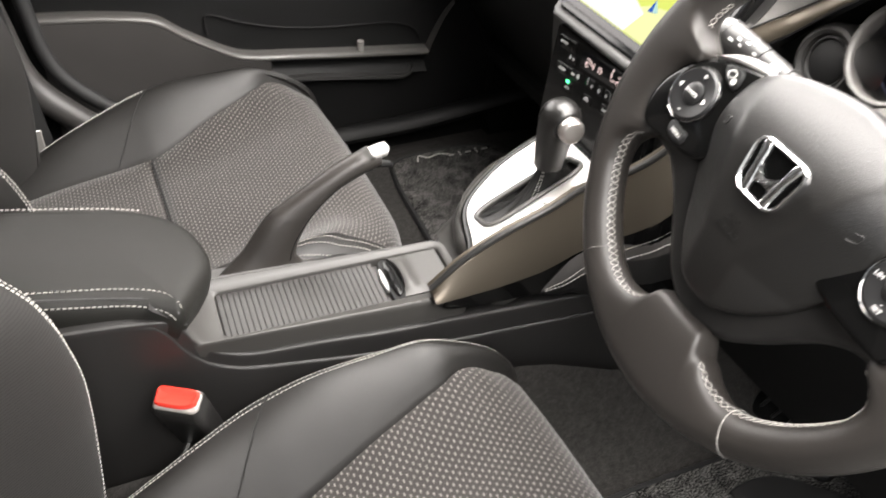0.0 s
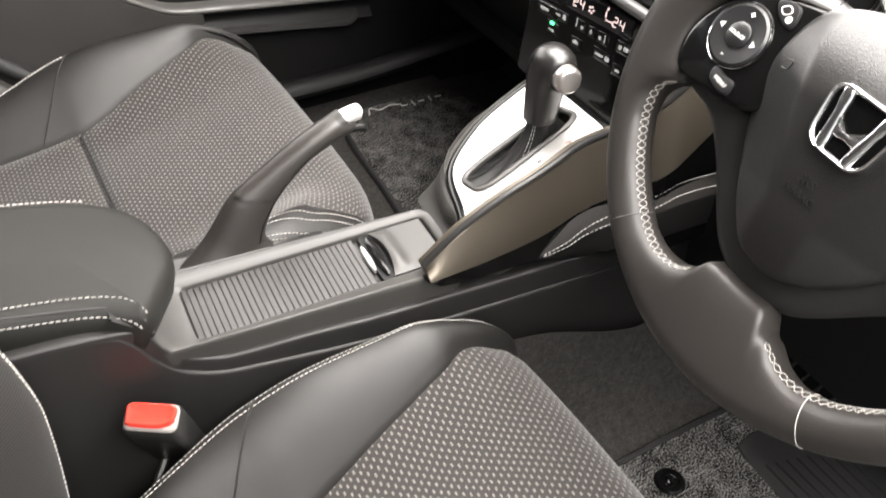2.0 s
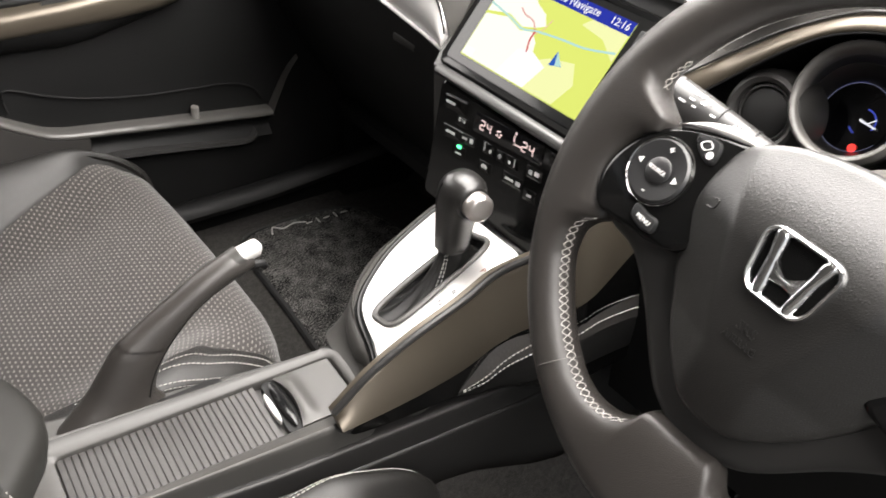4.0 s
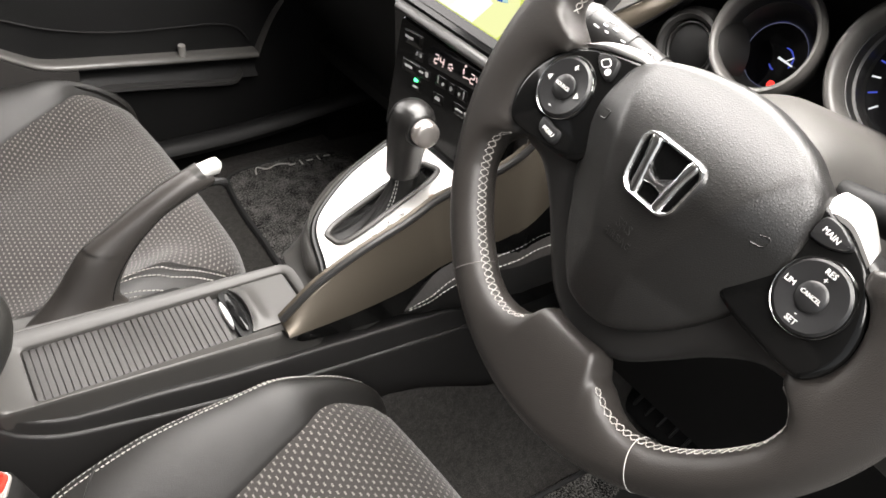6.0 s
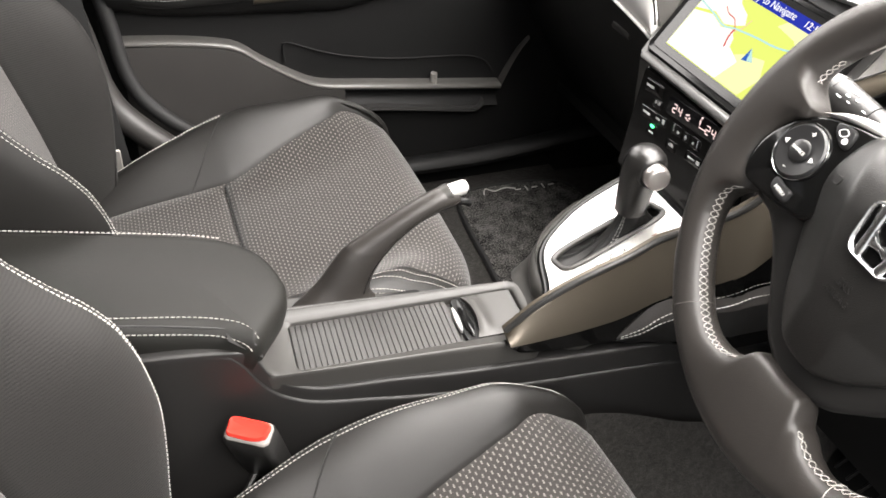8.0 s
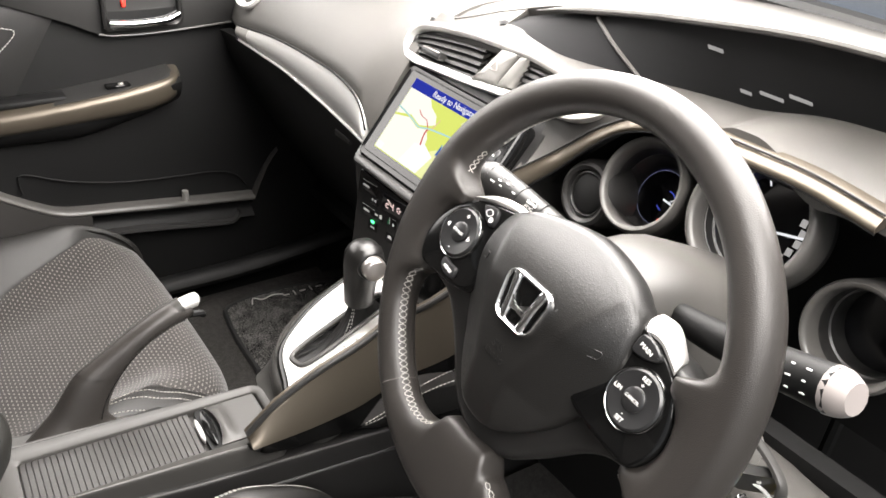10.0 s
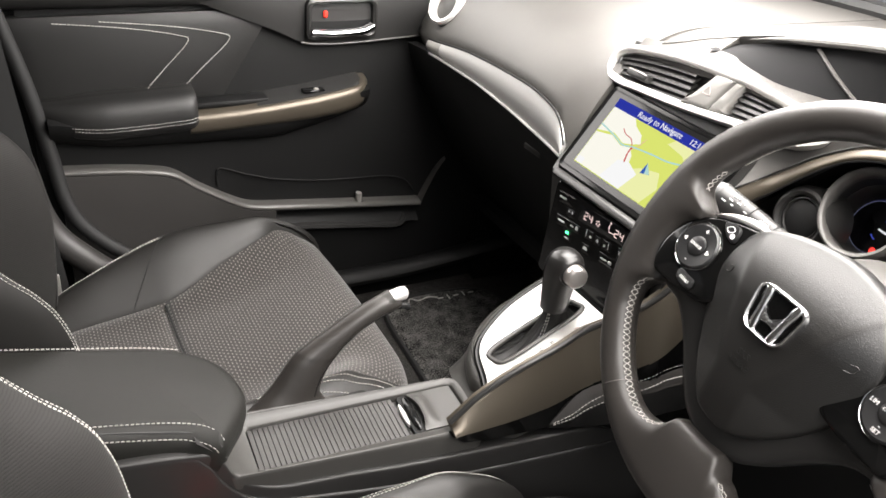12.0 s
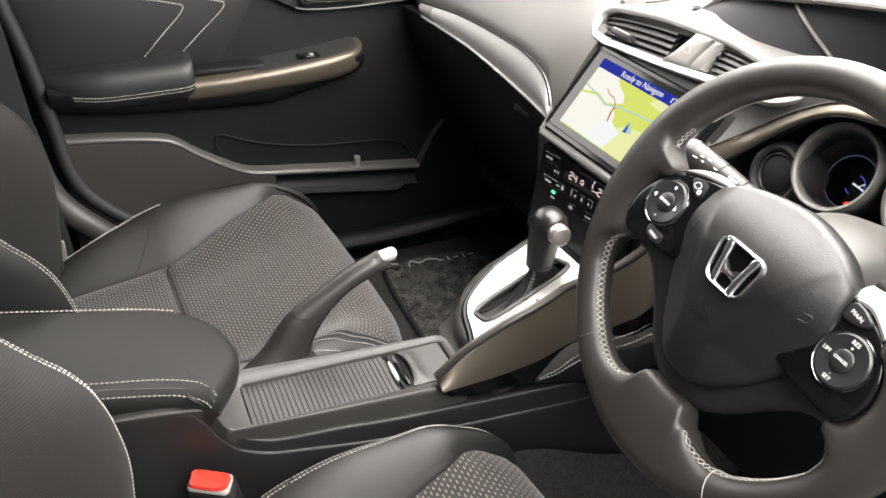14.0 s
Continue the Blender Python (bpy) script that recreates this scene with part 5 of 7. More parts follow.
# centre stack
part("stack_body", loft([[Vector(p) for p in ((x, 0.122 + dy, z), (x, -0.135 if z > 0.5 else -0.114, z), (x + 0.2, -0.14 if z > 0.5 else -0.116, z), (x + 0.2, 0.14, z))] for x, z, dy in ((0.262, 0.28, -0.03), (0.240, 0.40, -0.02), (0.236, 0.530, -0.01), (0.252, 0.540, 0.0), (0.338, 0.642, 0.012), (0.352, 0.690, 0.006), (0.40, 0.688, 0.0))]), PLASTIC, dash, "dark centre stack", sharp=30)
# screen
scr = thing("navigation_screen", "lit navigation screen with a map in a black bezel", "screen", (0.28, 0.0, 0.54))
ns = Vector((-0.80, 0, 0.60))
SC = frame_of(Vector((0.280, 0.010, 0.585)) + ns * 0.002, (0, -1, 0), (0.60, 0, 0.80))
part("bezel", plate(roundrect(-0.093, -0.058, 0.128, 0.060, 0.006), ((0, -0.012), (0, 0.001), (0.002, 0.003), (0.005, 0.003)), SC), PIANO, scr, "gloss black bezel")
part("frame_edge", ring_plate(roundrect(-0.100, -0.066, 0.134, 0.066, 0.010), roundrect(-0.092, -0.057, 0.127, 0.059, 0.006), ((0, -0.02), (0, 0.0), (0.4, 0.004), (1, 0.003), (1, -0.004)), SC), PIANO, scr, "gloss black surround")


def map_glow(name, colour, strength):
    m, n, l, b = nodes_of(name)
    b.inputs["Base Color"].default_value = (0.003, 0.003, 0.003, 1)
    b.inputs["Roughness"].default_value = 0.5
    b.inputs["Specular IOR Level"].default_value = 0.0
    b.inputs["Emission Color"].default_value = (*colour, 1)
    b.inputs["Emission Strength"].default_value = strength
    return m


GLOW = 1.0
MAP_PALE = map_glow("map_cream", (0.98, 0.96, 0.86), GLOW)
MAP_GREEN = map_glow("map_green", (0.72, 0.79, 0.16), GLOW)
MAP_BLUE = map_glow("map_blue_bar", (0.008, 0.022, 0.36), GLOW)
MAP_LIGHT = map_glow("map_pale_green", (0.86, 0.88, 0.42), GLOW)
MAP_WHITE = map_glow("map_white", (0.95, 0.95, 0.95), GLOW)
MAP_ROAD = map_glow("map_red_road", (0.60, 0.10, 0.10), GLOW)
MAP_STREAM = map_glow("map_teal", (0.45, 0.70, 0.66), GLOW)
MAP_ARROW = map_glow("map_arrow", (0.02, 0.10, 0.45), GLOW)
x0, x1, y0, y1 = -0.0745, 0.0925, -0.0470, 0.0515


def flat(name, pts, z, material, label=""):
    lo = [SC @ Vector((x, y, z)) for x, y in pts]
    hi = [SC @ Vector((x, y, z + 0.0003)) for x, y in pts]
    return part(name, loft([lo, hi]), material, screen_face, label)


screen_face = part("screen", loft([[SC @ Vector((x, y, z)) for x, y in ((x0, y0), (x1, y0), (x1, y1), (x0, y1))] for z in (0.002, 0.0034)]), MAP_GREEN, scr, "lit yellow-green map")
flat("map_area", [(x0 + 0.001, y0 + 0.001), (0.006, y0 + 0.001), (0.010, -0.020), (0.004, -0.004), (-0.006, 0.004), (-0.022, 0.000), (-0.045, 0.006), (x0 + 0.001, 0.000)], 0.0035, MAP_PALE)
flat("map_area", [(x0 + 0.001, y1 - 0.013), (x0 + 0.001, 0.003), (-0.045, 0.010), (-0.022, 0.004), (-0.006, 0.009), (0.004, 0.014), (-0.004, 0.024), (-0.020, 0.030), (-0.030, y1 - 0.013)], 0.0035, MAP_PALE)
flat("map_area", [(0.012, -0.020), (0.030, -0.010), (0.058, -0.004), (0.070, -0.022), (0.060, y0 + 0.001), (0.010, y0 + 0.001)], 0.0036, MAP_LIGHT)
flat("map_area", [(0.040, 0.030), (0.070, 0.026), (x1 - 0.001, 0.012), (x1 - 0.001, y1 - 0.013), (0.048, y1 - 0.013)], 0.0036, MAP_LIGHT)
flat("map_area", [(-0.020, y0 + 0.001), (0.020, y0 + 0.001), (0.030, -0.020), (0.008, -0.012), (-0.010, -0.016)], 0.0039, MAP_WHITE)
flat("title_bar", [(x0, y1 - 0.0130), (x1, y1 - 0.0130), (x1, y1), (x0, y1)], 0.0038, MAP_BLUE, "dark blue title bar")
flat("menu_key", [(x0 + 0.004, y0 + 0.002), (x0 + 0.016, y0 + 0.002), (x0 + 0.016, y0 + 0.010), (x0 + 0.004, y0 + 0.010)], 0.0043, MAP_WHITE)


def map_line(points, r, material, label):
    part("map_road", tube([SC @ Vector((x, y, 0.0045)) for x, y in points], r, 5, 30), material, screen_face, label)


MAP_PINK = map_glow("map_pink_road", (0.80, 0.45, 0.40), GLOW)
map_line([(-0.003, 0.0050), (-0.0035, -0.003), (0.001, -0.0150)], 0.0009, MAP_ROAD, "red road")
map_line([(-0.003, 0.0050), (-0.009, 0.0105), (-0.0145, 0.0140), (-0.026, 0.0155), (-0.0345, 0.0200)], 0.0006, MAP_ROAD, "red road")
map_line([(0.000, 0.0045), (-0.003, 0.0065), (-0.006, 0.0045), (-0.003, 0.0025), (0.000, 0.0045)], 0.0004, MAP_PINK, "pale roundabout")
map_line([(-0.003, 0.0050), (0.004, 0.010), (0.008, 0.022)], 0.0004, MAP_PINK, "pale road")
map_line([(x0 + 0.002, 0.012), (-0.041, 0.0066), (-0.020, 0.0020), (-0.003, 0.0060), (0.030, 0.0100), (0.0584, 0.0123), (x1 - 0.002, 0.020)], 0.0011, MAP_STREAM, "pale stream")
flat("position_arrow", [(0.0330, -0.0160), (0.0475, -0.0125), (0.0345, -0.0010)], 0.0046, MAP_ARROW, "blue position arrow")
flat("position_arrow", [(0.0400, -0.0140), (0.0475, -0.0125), (0.0345, -0.0010)], 0.0048, MAP_STREAM, "teal side of the arrow")
lettering("Ready to Navigate", 0.0112, SC @ Matrix.Translation((0.0110, y1 - 0.0062, 0.0042)) @ pose(0, 0, 0, 0, 0, 1) @ Matrix.Diagonal((0.98, 1, 1, 1)), MAP_WHITE, screen_face)
lettering("12:16", 0.0105, SC @ Matrix.Translation((x1 - 0.0155, y1 - 0.0062, 0.0042)), MAP_WHITE, screen_face)
for k in range(5):
    part("side_key", rbox((0.110, 0.040 - 0.021 * k, 0.003), (0.020, 0.016, 0.003), 0.001, 1, SC), BUTTON, scr, "dark side key")
    part("key_mark", rbox((0.110, 0.040 - 0.021 * k, 0.0047), (0.010, 0.0022, 0.0005), 0.0002, 1, SC), WHITE_MARK, scr)

DIM_MARK = plain("dim_print", (0.30, 0.30, 0.30), 0.5)
# climate controls
climate = thing("climate_panel", "black climate control panel with lit digits and buttons", "control panel", (0.23, 0.0, 0.40))
CM = frame_of((0.2300, 0.0, 0.465), (0, -1, 0), (0.10, 0, 1))
part("face", plate(roundrect(-0.094, -0.075, 0.110, 0.058, 0.008), ((0, -0.012), (0, 0.0), (0.003, 0.003)), CM), PIANO, climate, "gloss black face")
part("upper_lip", tube([CM @ Vector((-0.097, 0.066, 0.004)), CM @ Vector((0.02, 0.068, 0.007)), CM @ Vector((0.13, 0.066, 0.004))], 0.007, 10, 24, flat=0.8), PLASTIC, climate, "dark satin lip")
AMBER = map_glow("lit_digit", (1.0, 0.74, 0.70), 1.2)
GREEN_LED = map_glow("green_led", (0.10, 1.0, 0.35), 3.5)
def at_c(x, y, z=0.0):
    """A place on the climate panel, its rows rising slightly towards the driver."""
    return CM @ Matrix.Translation((x, y, z)) @ pose(0, 0, 0, 0, 0, 5)


part("window", plate([Vector((p.x, p.y + 0.09 * p.x)) for p in roundrect(-0.032, 0.0295, 0.068, 0.0500, 0.003)], ((0, 0.001), (0, 0.0036), (0.001, 0.0040)), CM), DISPLAY_BLACK, climate, "dark display window")
SEGMENTS = {"2": "abged", "4": "fgbc"}


def digit(ch, m, w=0.0058, h=0.0092, t=0.0010):
    """A slanted seven-segment figure of lit bars."""
    spots = {"a": (0, h / 2, w, t), "g": (0, 0, w, t), "d": (0, -h / 2, w, t), "f": (-w / 2, h / 4, t, h / 2), "b": (w / 2, h / 4, t, h / 2), "e": (-w / 2, -h / 4, t, h / 2), "c": (w / 2, -h / 4, t, h / 2)}
    bits = [rbox((x + 0.14 * y, y, 0), (max(a - 0.0004, t), max(b - 0.0004, t), 0.0004), 0.0001, 1, m) for x, y, a, b in (spots[k] for k in SEGMENTS[ch])]
    part("digit", merged(*bits), AMBER, climate, "lit figure")


for ch, x, y in (("2", -0.0182, 0.0382), ("4", -0.0085, 0.0388), ("2", 0.0430, 0.0436), ("4", 0.0525, 0.0442)):
    digit(ch, at_c(x, y, 0.0043))
part("display_mark", merged(*[rbox((0.0030 * math.cos(k * math.tau / 5), 0.0030 * math.sin(k * math.tau / 5), 0), (0.0026, 0.0016, 0.0004), 0.0001, 1, at_c(0.0067, 0.0402, 0.0043)) for k in range(5)]), AMBER, climate, "lit fan sign")
part("display_mark", rbox((0, 0, 0), (0.0016, 0.0060, 0.0004), 0.0001, 1, at_c(0.0283, 0.0452, 0.0043)), AMBER, climate)
part("display_mark", rbox((0, 0, 0), (0.0024, 0.0024, 0.0004), 0.0001, 1, at_c(0.0296, 0.0512, 0.0043)), AMBER, climate)
part("display_mark", rbox((0, 0, 0), (0.0110, 0.0010, 0.0004), 0.0001, 1, at_c(0.0340, 0.0405, 0.0043)), AMBER, climate)
part("led", rbox((0, 0, 0), (0.0064, 0.0032, 0.0014), 0.0004, 1, at_c(-0.0467, 0.0012, 0.0042)), GREEN_LED, climate, "green indicator")
PALE_MARK = plain("pale_print", (0.52, 0.52, 0.51), 0.45)
# buttons: centre, size, and the marks printed on them (x, y, width, height)
for x, y, w, h, marks in ((-0.0640, 0.0405, 0.036, 0.0150, ((-0.0077, 0.0, 0.0150, 0.0026), (0.0, 0.0062, 0.034, 0.0004))),
                          (-0.0500, 0.0270, 0.018, 0.0100, ((-0.0035, 0.0020, 0.0022, 0.0034), (0.0005, 0.0020, 0.0005, 0.0036), (0.0040, 0.0020, 0.0022, 0.0034))),
                          (-0.0600, 0.0100, 0.034, 0.0140, ((-0.0045, 0.0, 0.0140, 0.0026), (0.0, 0.0060, 0.032, 0.0004))),
                          (-0.0350, 0.0135, 0.020, 0.0110, ((-0.0060, 0.0004, 0.0075, 0.0018), (0.0046, 0.0010, 0.0050, 0.0050))),
                          (-0.0468, -0.0045, 0.022, 0.0130, ((0.0, -0.0020, 0.0090, 0.0018),)),
                          (-0.0055, 0.0180, 0.018, 0.0120, ((-0.0046, 0.0015, 0.0010, 0.0085), (0.0042, -0.0010, 0.0032, 0.0030))),
                          (0.0130, 0.0190, 0.012, 0.0110, ((0.0, 0.0, 0.0050, 0.0014), (0.0, 0.0, 0.0014, 0.0050))),
                          (0.0308, 0.0208, 0.018, 0.0120, ((-0.0035, -0.0008, 0.0032, 0.0030), (0.0038, 0.0008, 0.0010, 0.0085))),
                          (-0.0055, -0.0020, 0.020, 0.0120, ((0.0, 0.0006, 0.0090, 0.0028), (0.0, 0.0024, 0.0052, 0.0018))),
                          (0.0615, 0.0245, 0.022, 0.0120, ((-0.0042, 0.0, 0.0044, 0.0044), (0.0042, 0.0006, 0.0062, 0.0040))),
                          (0.0360, 0.0040, 0.030, 0.0120, ((-0.0040, 0.0, 0.0120, 0.0018), (0.0086, 0.0, 0.0062, 0.0044))),
                          (0.0620, 0.0010, 0.018, 0.0120, ((0.0, 0.0, 0.0060, 0.0024),)),
                          (0.0860, 0.0480, 0.020, 0.0120, ((0.0, 0.0, 0.0070, 0.0024),))):
    m = at_c(x, y)
    b = part("button", plate(roundrect(-w / 2, -h / 2, w / 2, h / 2, 0.0018), ((0, 0.001), (0, 0.0031), (0.0006, 0.0035)), m), PIANO, climate, "black button")
    for mx, my, mw, mh in marks:
        part("button_mark", rbox((mx, my, 0.0037), (mw, mh, 0.0004), 0.0001, 1, m), PALE_MARK if mh > 0.0015 else DIM_MARK, b, "pale printed sign")

# centre vents with the warning light switch between them
VM = frame_of((0.332, 0.0, 0.6715), (0, -1, 0), (0.40, 0, 1))
vents = thing("centre_vents", "centre air vents in a pale silver frame", "air vent", (0.34, 0.0, 0.63))
vo = outline2([(-0.1365, -0.020), (-0.128, -0.030), (-0.10, -0.0335), (-0.077, -0.0315), (-0.008, -0.0275), (0.057, -0.0215), (0.10, -0.017), (0.165, -0.012), (0.200, 0.0), (0.216, 0.015), (0.19, 0.0265), (0.10, 0.0340), (0.060, 0.0335), (-0.019, 0.0300), (-0.10, 0.0190), (-0.126, 0.0105), (-0.1370, -0.003)], 130)
part("frame", ring_plate(inset2(vo, -0.002), inset2(vo, 0.0085), ((0, -0.02), (0, 0.003), (0.2, 0.008), (0.6, 0.0085), (0.9, 0.006), (1, 0.002), (1, -0.02)), VM), SILVER, vents, "pale silver frame", sharp=50)
part("back", plate(inset2(vo, 0.006), ((0, -0.030), (0, -0.022)), VM), PLASTIC_DEEP, vents, "black vent back")


def vent_low(x):
    return ramp1([(-0.137, -0.026), (-0.08, -0.0245), (0.0, -0.0195), (0.10, -0.0095), (0.165, -0.004), (0.21, 0.008)], x)


def vent_high(x):
    return ramp1([(-0.137, 0.0), (-0.10, 0.0105), (0.0, 0.0225), (0.10, 0.0258), (0.21, 0.017)], x)


for xa, xb in ((-0.128, 0.006), (0.078, 0.203)):
    for k in range(5):
        q = (k + 0.5) / 5
        pts = []
        for i in range(9):
            x = xa + (xb - xa) * i / 8
            pts.append(VM @ Vector((x, vent_low(x) + (vent_high(x) - vent_low(x)) * q, -0.006)))
        part("vane", tube(pts, 0.0075, 8, 16, flat=0.26, up=VM.to_3x3() @ Vector((0, 0.75, 0.66))), PLASTIC, vents, "dark grey vane")
    part("side_post", rbox(((xa if xa < 0 else xb), (vent_low(xa if xa < 0 else xb) + vent_high(xa if xa < 0 else xb)) / 2, -0.008), (0.005, 0.03, 0.018), 0.002, 1, VM), PLASTIC, vents)
tab = part("slider", rbox((-0.078, -0.013, 0.000), (0.040, 0.0105, 0.018), 0.003, 2, VM), PLASTIC, vents, "dark vane slider")
part("slider_trim", rbox((-0.078, -0.0095, 0.006), (0.034, 0.002, 0.008), 0.0008, 1, VM), SATIN_TRIM, tab, "satin edge")
HAZARD = surface("satin_switch_grey", (0.22, 0.213, 0.203), 0.42, metal=0.3, grain=900, bump=0.05)
hz = part("hazard_switch", plate(outline2([(0.0085, -0.0195), (0.028, -0.0165), (0.0485, -0.0135), (0.0515, -0.0095), (0.0610, 0.0100), (0.0690, 0.0245), (0.0660, 0.0268), (0.0420, 0.0255), (0.0385, 0.0220), (0.0210, -0.0035)], 70), ((0, -0.02), (0, 0.0055), (0.0012, 0.0075), (0.004, 0.0082)), VM), HAZARD, vents, "satin grey warning switch", sharp=50)
tri = [VM @ Vector((0.041 + 0.0065 * math.sin(a), 0.005 + 0.0065 * math.cos(a), 0.0088)) for a in (0, math.tau / 3, 2 * math.tau / 3)]
PINK = plain("pale_red_print", (0.40, 0.335, 0.315), 0.4)
part("warning_triangle", tube(tri + [tri[0]], 0.00045, 5, 40), PINK, hz, "pale red triangle outline")
part("post", plate(outline2([(0.0520, -0.0125), (0.0700, -0.0095), (0.0715, -0.0060), (0.0835, 0.0240), (0.0805, 0.0268), (0.0720, 0.0262), (0.0695, 0.0235)], 60), ((0, -0.02), (0, 0.0040), (0.0015, 0.0060), (0.004, 0.0065)), VM), HAZARD, vents, "satin grey post", sharp=50)

# upper display under its hood
HOOD_DISPLAY = surface("dark_display", (0.013, 0.013, 0.0135), 0.7, grain=600, bump=0.02, vary=0.05, spec=0.08)
hood = thing("upper_display", "dark recessed display under a curved dashboard hood", "display", (0.45, -0.25, 0.70))


def base_x(y):
    """The foot of the display: close behind the vents, further off behind the wheel."""
    return ramp1([(-0.62, 0.435), (-0.30, 0.425), (-0.20, 0.400), (-0.10, 0.375), (0.02, 0.364)], y)


def disp(u, v):
    y = 0.012 - 0.62 * u
    top = ramp1([(-0.62, 0.792), (-0.40, 0.787), (-0.23, 0.767), (-0.07, 0.737), (0.02, 0.712)], y)
    low = ramp1([(-0.62, 0.735), (-0.406, 0.724), (-0.372, 0.719), (-0.33, 0.709), (-0.30, 0.704), (-0.20, 0.702), (-0.10, 0.700), (-0.053, 0.706), (-0.02, 0.713), (0.02, 0.7115)], y)
    return Vector((0.402 * v + base_x(y) * (1 - v), y, low + (top - low) * v))


part("screen", slab(40, 8, disp, (0.01, 0, 0)), HOOD_DISPLAY, hood, "dark matt display", sharp=60)
part("divider", tube([disp(0.205, 0.97) - Vector((0.002, 0, 0)), disp(0.262, 0.5) - Vector((0.002, 0, 0)), disp(0.325, 0.03) - Vector((0.002, 0, 0))], 0.0022, 6, 16), DASH_GREY, hood, "soft grey divider")
part("lip", tube([disp(k / 20, 1.0) + Vector((-0.004, 0, 0.006)) for k in range(1, 21)], lambda t: 0.0008 + 0.0062 * min(1, 7 * t), 10, 50, flat=0.7), DASH_GREY, hood, "soft grey lip")
DIM = map_glow("dim_digit", (0.75, 0.72, 0.70), 0.5)
for u, w in ((0.505, 0.013), (0.548, 0.026), (0.594, 0.024)):
    p = disp(u, 0.22) + Vector((-0.0015, 0, 0))
    part("lit_mark", rbox((0, 0, 0), (w, 0.0045, 0.0006), 0.0002, 1, frame_of(p, (0, -1, 0), (-0.5, 0, 0.85))), DIM, hood)
part("lit_mark", rbox((0, 0, 0), (0.018, 0.005, 0.0006), 0.0002, 1, frame_of(disp(0.45, 0.72) + Vector((-0.0015, 0, 0)), (0, -1, 0), (-0.5, 0, 0.85))), DIM, hood)


def lip_edge(y):
    """The front edge of the dash top: the display's hood, running out over the vents."""
    hoodlip = disp(min(1, max(0, (0.012 - y) / 0.62)), 1.0)
    w = min(1, max(0, y / 0.10))
    w = w * w * (3 - 2 * w)
    return Vector((hoodlip.x + (0.352 - hoodlip.x) * w, y, hoodlip.z + 0.010 + (0.697 - hoodlip.z - 0.010) * w))


def driver_top(u, v):
    y = 0.150 - 0.812 * v
    w = min(1, max(0, y / 0.10))
    x0, z0 = lip_edge(y).x, lip_edge(y).z
    zc = crown(y) + 0.012 * (1 - w)
    p = Vector((x0 + (0.812 - x0) * u, y, z0 * (1 - u) ** 1.6 + zc * (1 - (1 - u) ** 1.6) + 0.012 * math.sin(math.pi * u) * (1 - w) - 0.008 * u * u))
    k = min(1, max(0, (y - 0.085 + 0.22 * u) / (0.030 + 0.22 * u)))
    if k > 0:
        q = min(1, max(0, (p.x - 0.262) / 0.55)) ** (1 / 1.15)
        p.z += (passenger_top(q, max(0, (y - 0.115) / 0.55)).z - 0.0005 - 0.12 * max(0, y - 0.118) - p.z) * k * k * (3 - 2 * k)
    return p


part("driver_top", slab(20, 36, driver_top, (0.01, 0, -0.02)), DASH_GREY, dash, "soft grained grey top", sharp=60)


def front_z(y):
    """The front edge of the ledge: along the vents, then arched over the rev counter."""
    return ramp1([(-0.62, 0.702), (-0.464, 0.6985), (-0.443, 0.6955), (-0.432, 0.698), (-0.405, 0.7105), (-0.375, 0.720), (-0.353, 0.719), (-0.340, 0.7135), (-0.330, 0.7075), (-0.30, 0.7075), (-0.20, 0.700), (-0.10, 0.7065), (0.0, 0.700), (0.09, 0.689), (0.13, 0.680)], y)


def bronze_up(y):
    return ramp1([(-0.52, 0.700), (-0.42, 0.711), (-0.34, 0.7105), (-0.30, 0.7065), (-0.265, 0.698), (-0.22, 0.673), (-0.18, 0.642), (-0.13, 0.594), (-0.10, 0.560)], y)


def bronze_low(y):
    return ramp1([(-0.52, 0.688), (-0.42, 0.700), (-0.34, 0.699), (-0.286, 0.6925), (-0.270, 0.688), (-0.246, 0.677), (-0.222, 0.659), (-0.197, 0.636), (-0.170, 0.609), (-0.149, 0.587), (-0.10, 0.533)], y)


def face_x(y, z):
    """How far forward the face lies: level with the centre stack, then out to the instruments."""
    w = min(1, max(0, (-y - 0.125) / 0.085))
    w = w * w * (3 - 2 * w)
    return ramp1([(0.50, 0.245), (0.54, 0.252), (0.642, 0.334), (0.70, 0.346), (0.73, 0.352)], z) * (1 - w) + 0.330 * w + 0.03 * max(0, -y - 0.30)


def below_vent(u, v):
    """The face from the vents down to the bronze strip, beside the wheel."""
    y = -0.128 - 0.18 * v
    lo = bronze_up(y)
    hi = max(lo + 0.002, min(front_z(y), ramp1([(-0.40, 0.728), (-0.20, 0.700), (-0.10, 0.645)], y)))
    z = hi + (lo - hi) * u
    return Vector((face_x(y, z), y, z))


part("wheel_side_face", slab(12, 24, below_vent, (0.02, 0, 0)), DASH_GREY, dash, "soft grey face beside the vents", sharp=60)
def ledge(u, v):
    y = 0.116 - 0.736 * v
    back = lip_edge(y) + Vector((0.006, 0, 0.0014)) if y > 0.0 else Vector((base_x(y) + 0.002, y, disp((0.012 - y) / 0.62, 0).z + 0.001))
    return Vector((0.340, y, front_z(y) - 0.002)).lerp(back, u)


part("ledge", slab(10, 110, ledge, (0, 0, -0.012)), DASH_GREY, dash, "soft grey ledge below the upper display", sharp=60)


def bronze_pt(u, v):
    y = -0.10 - 0.40 * v
    hi, lo = bronze_up(y), bronze_low(y)
    return Vector((face_x(y, hi) - 0.001 - 0.011 * math.sin(0.62 * math.pi * u), y, hi + (lo - hi) * u))


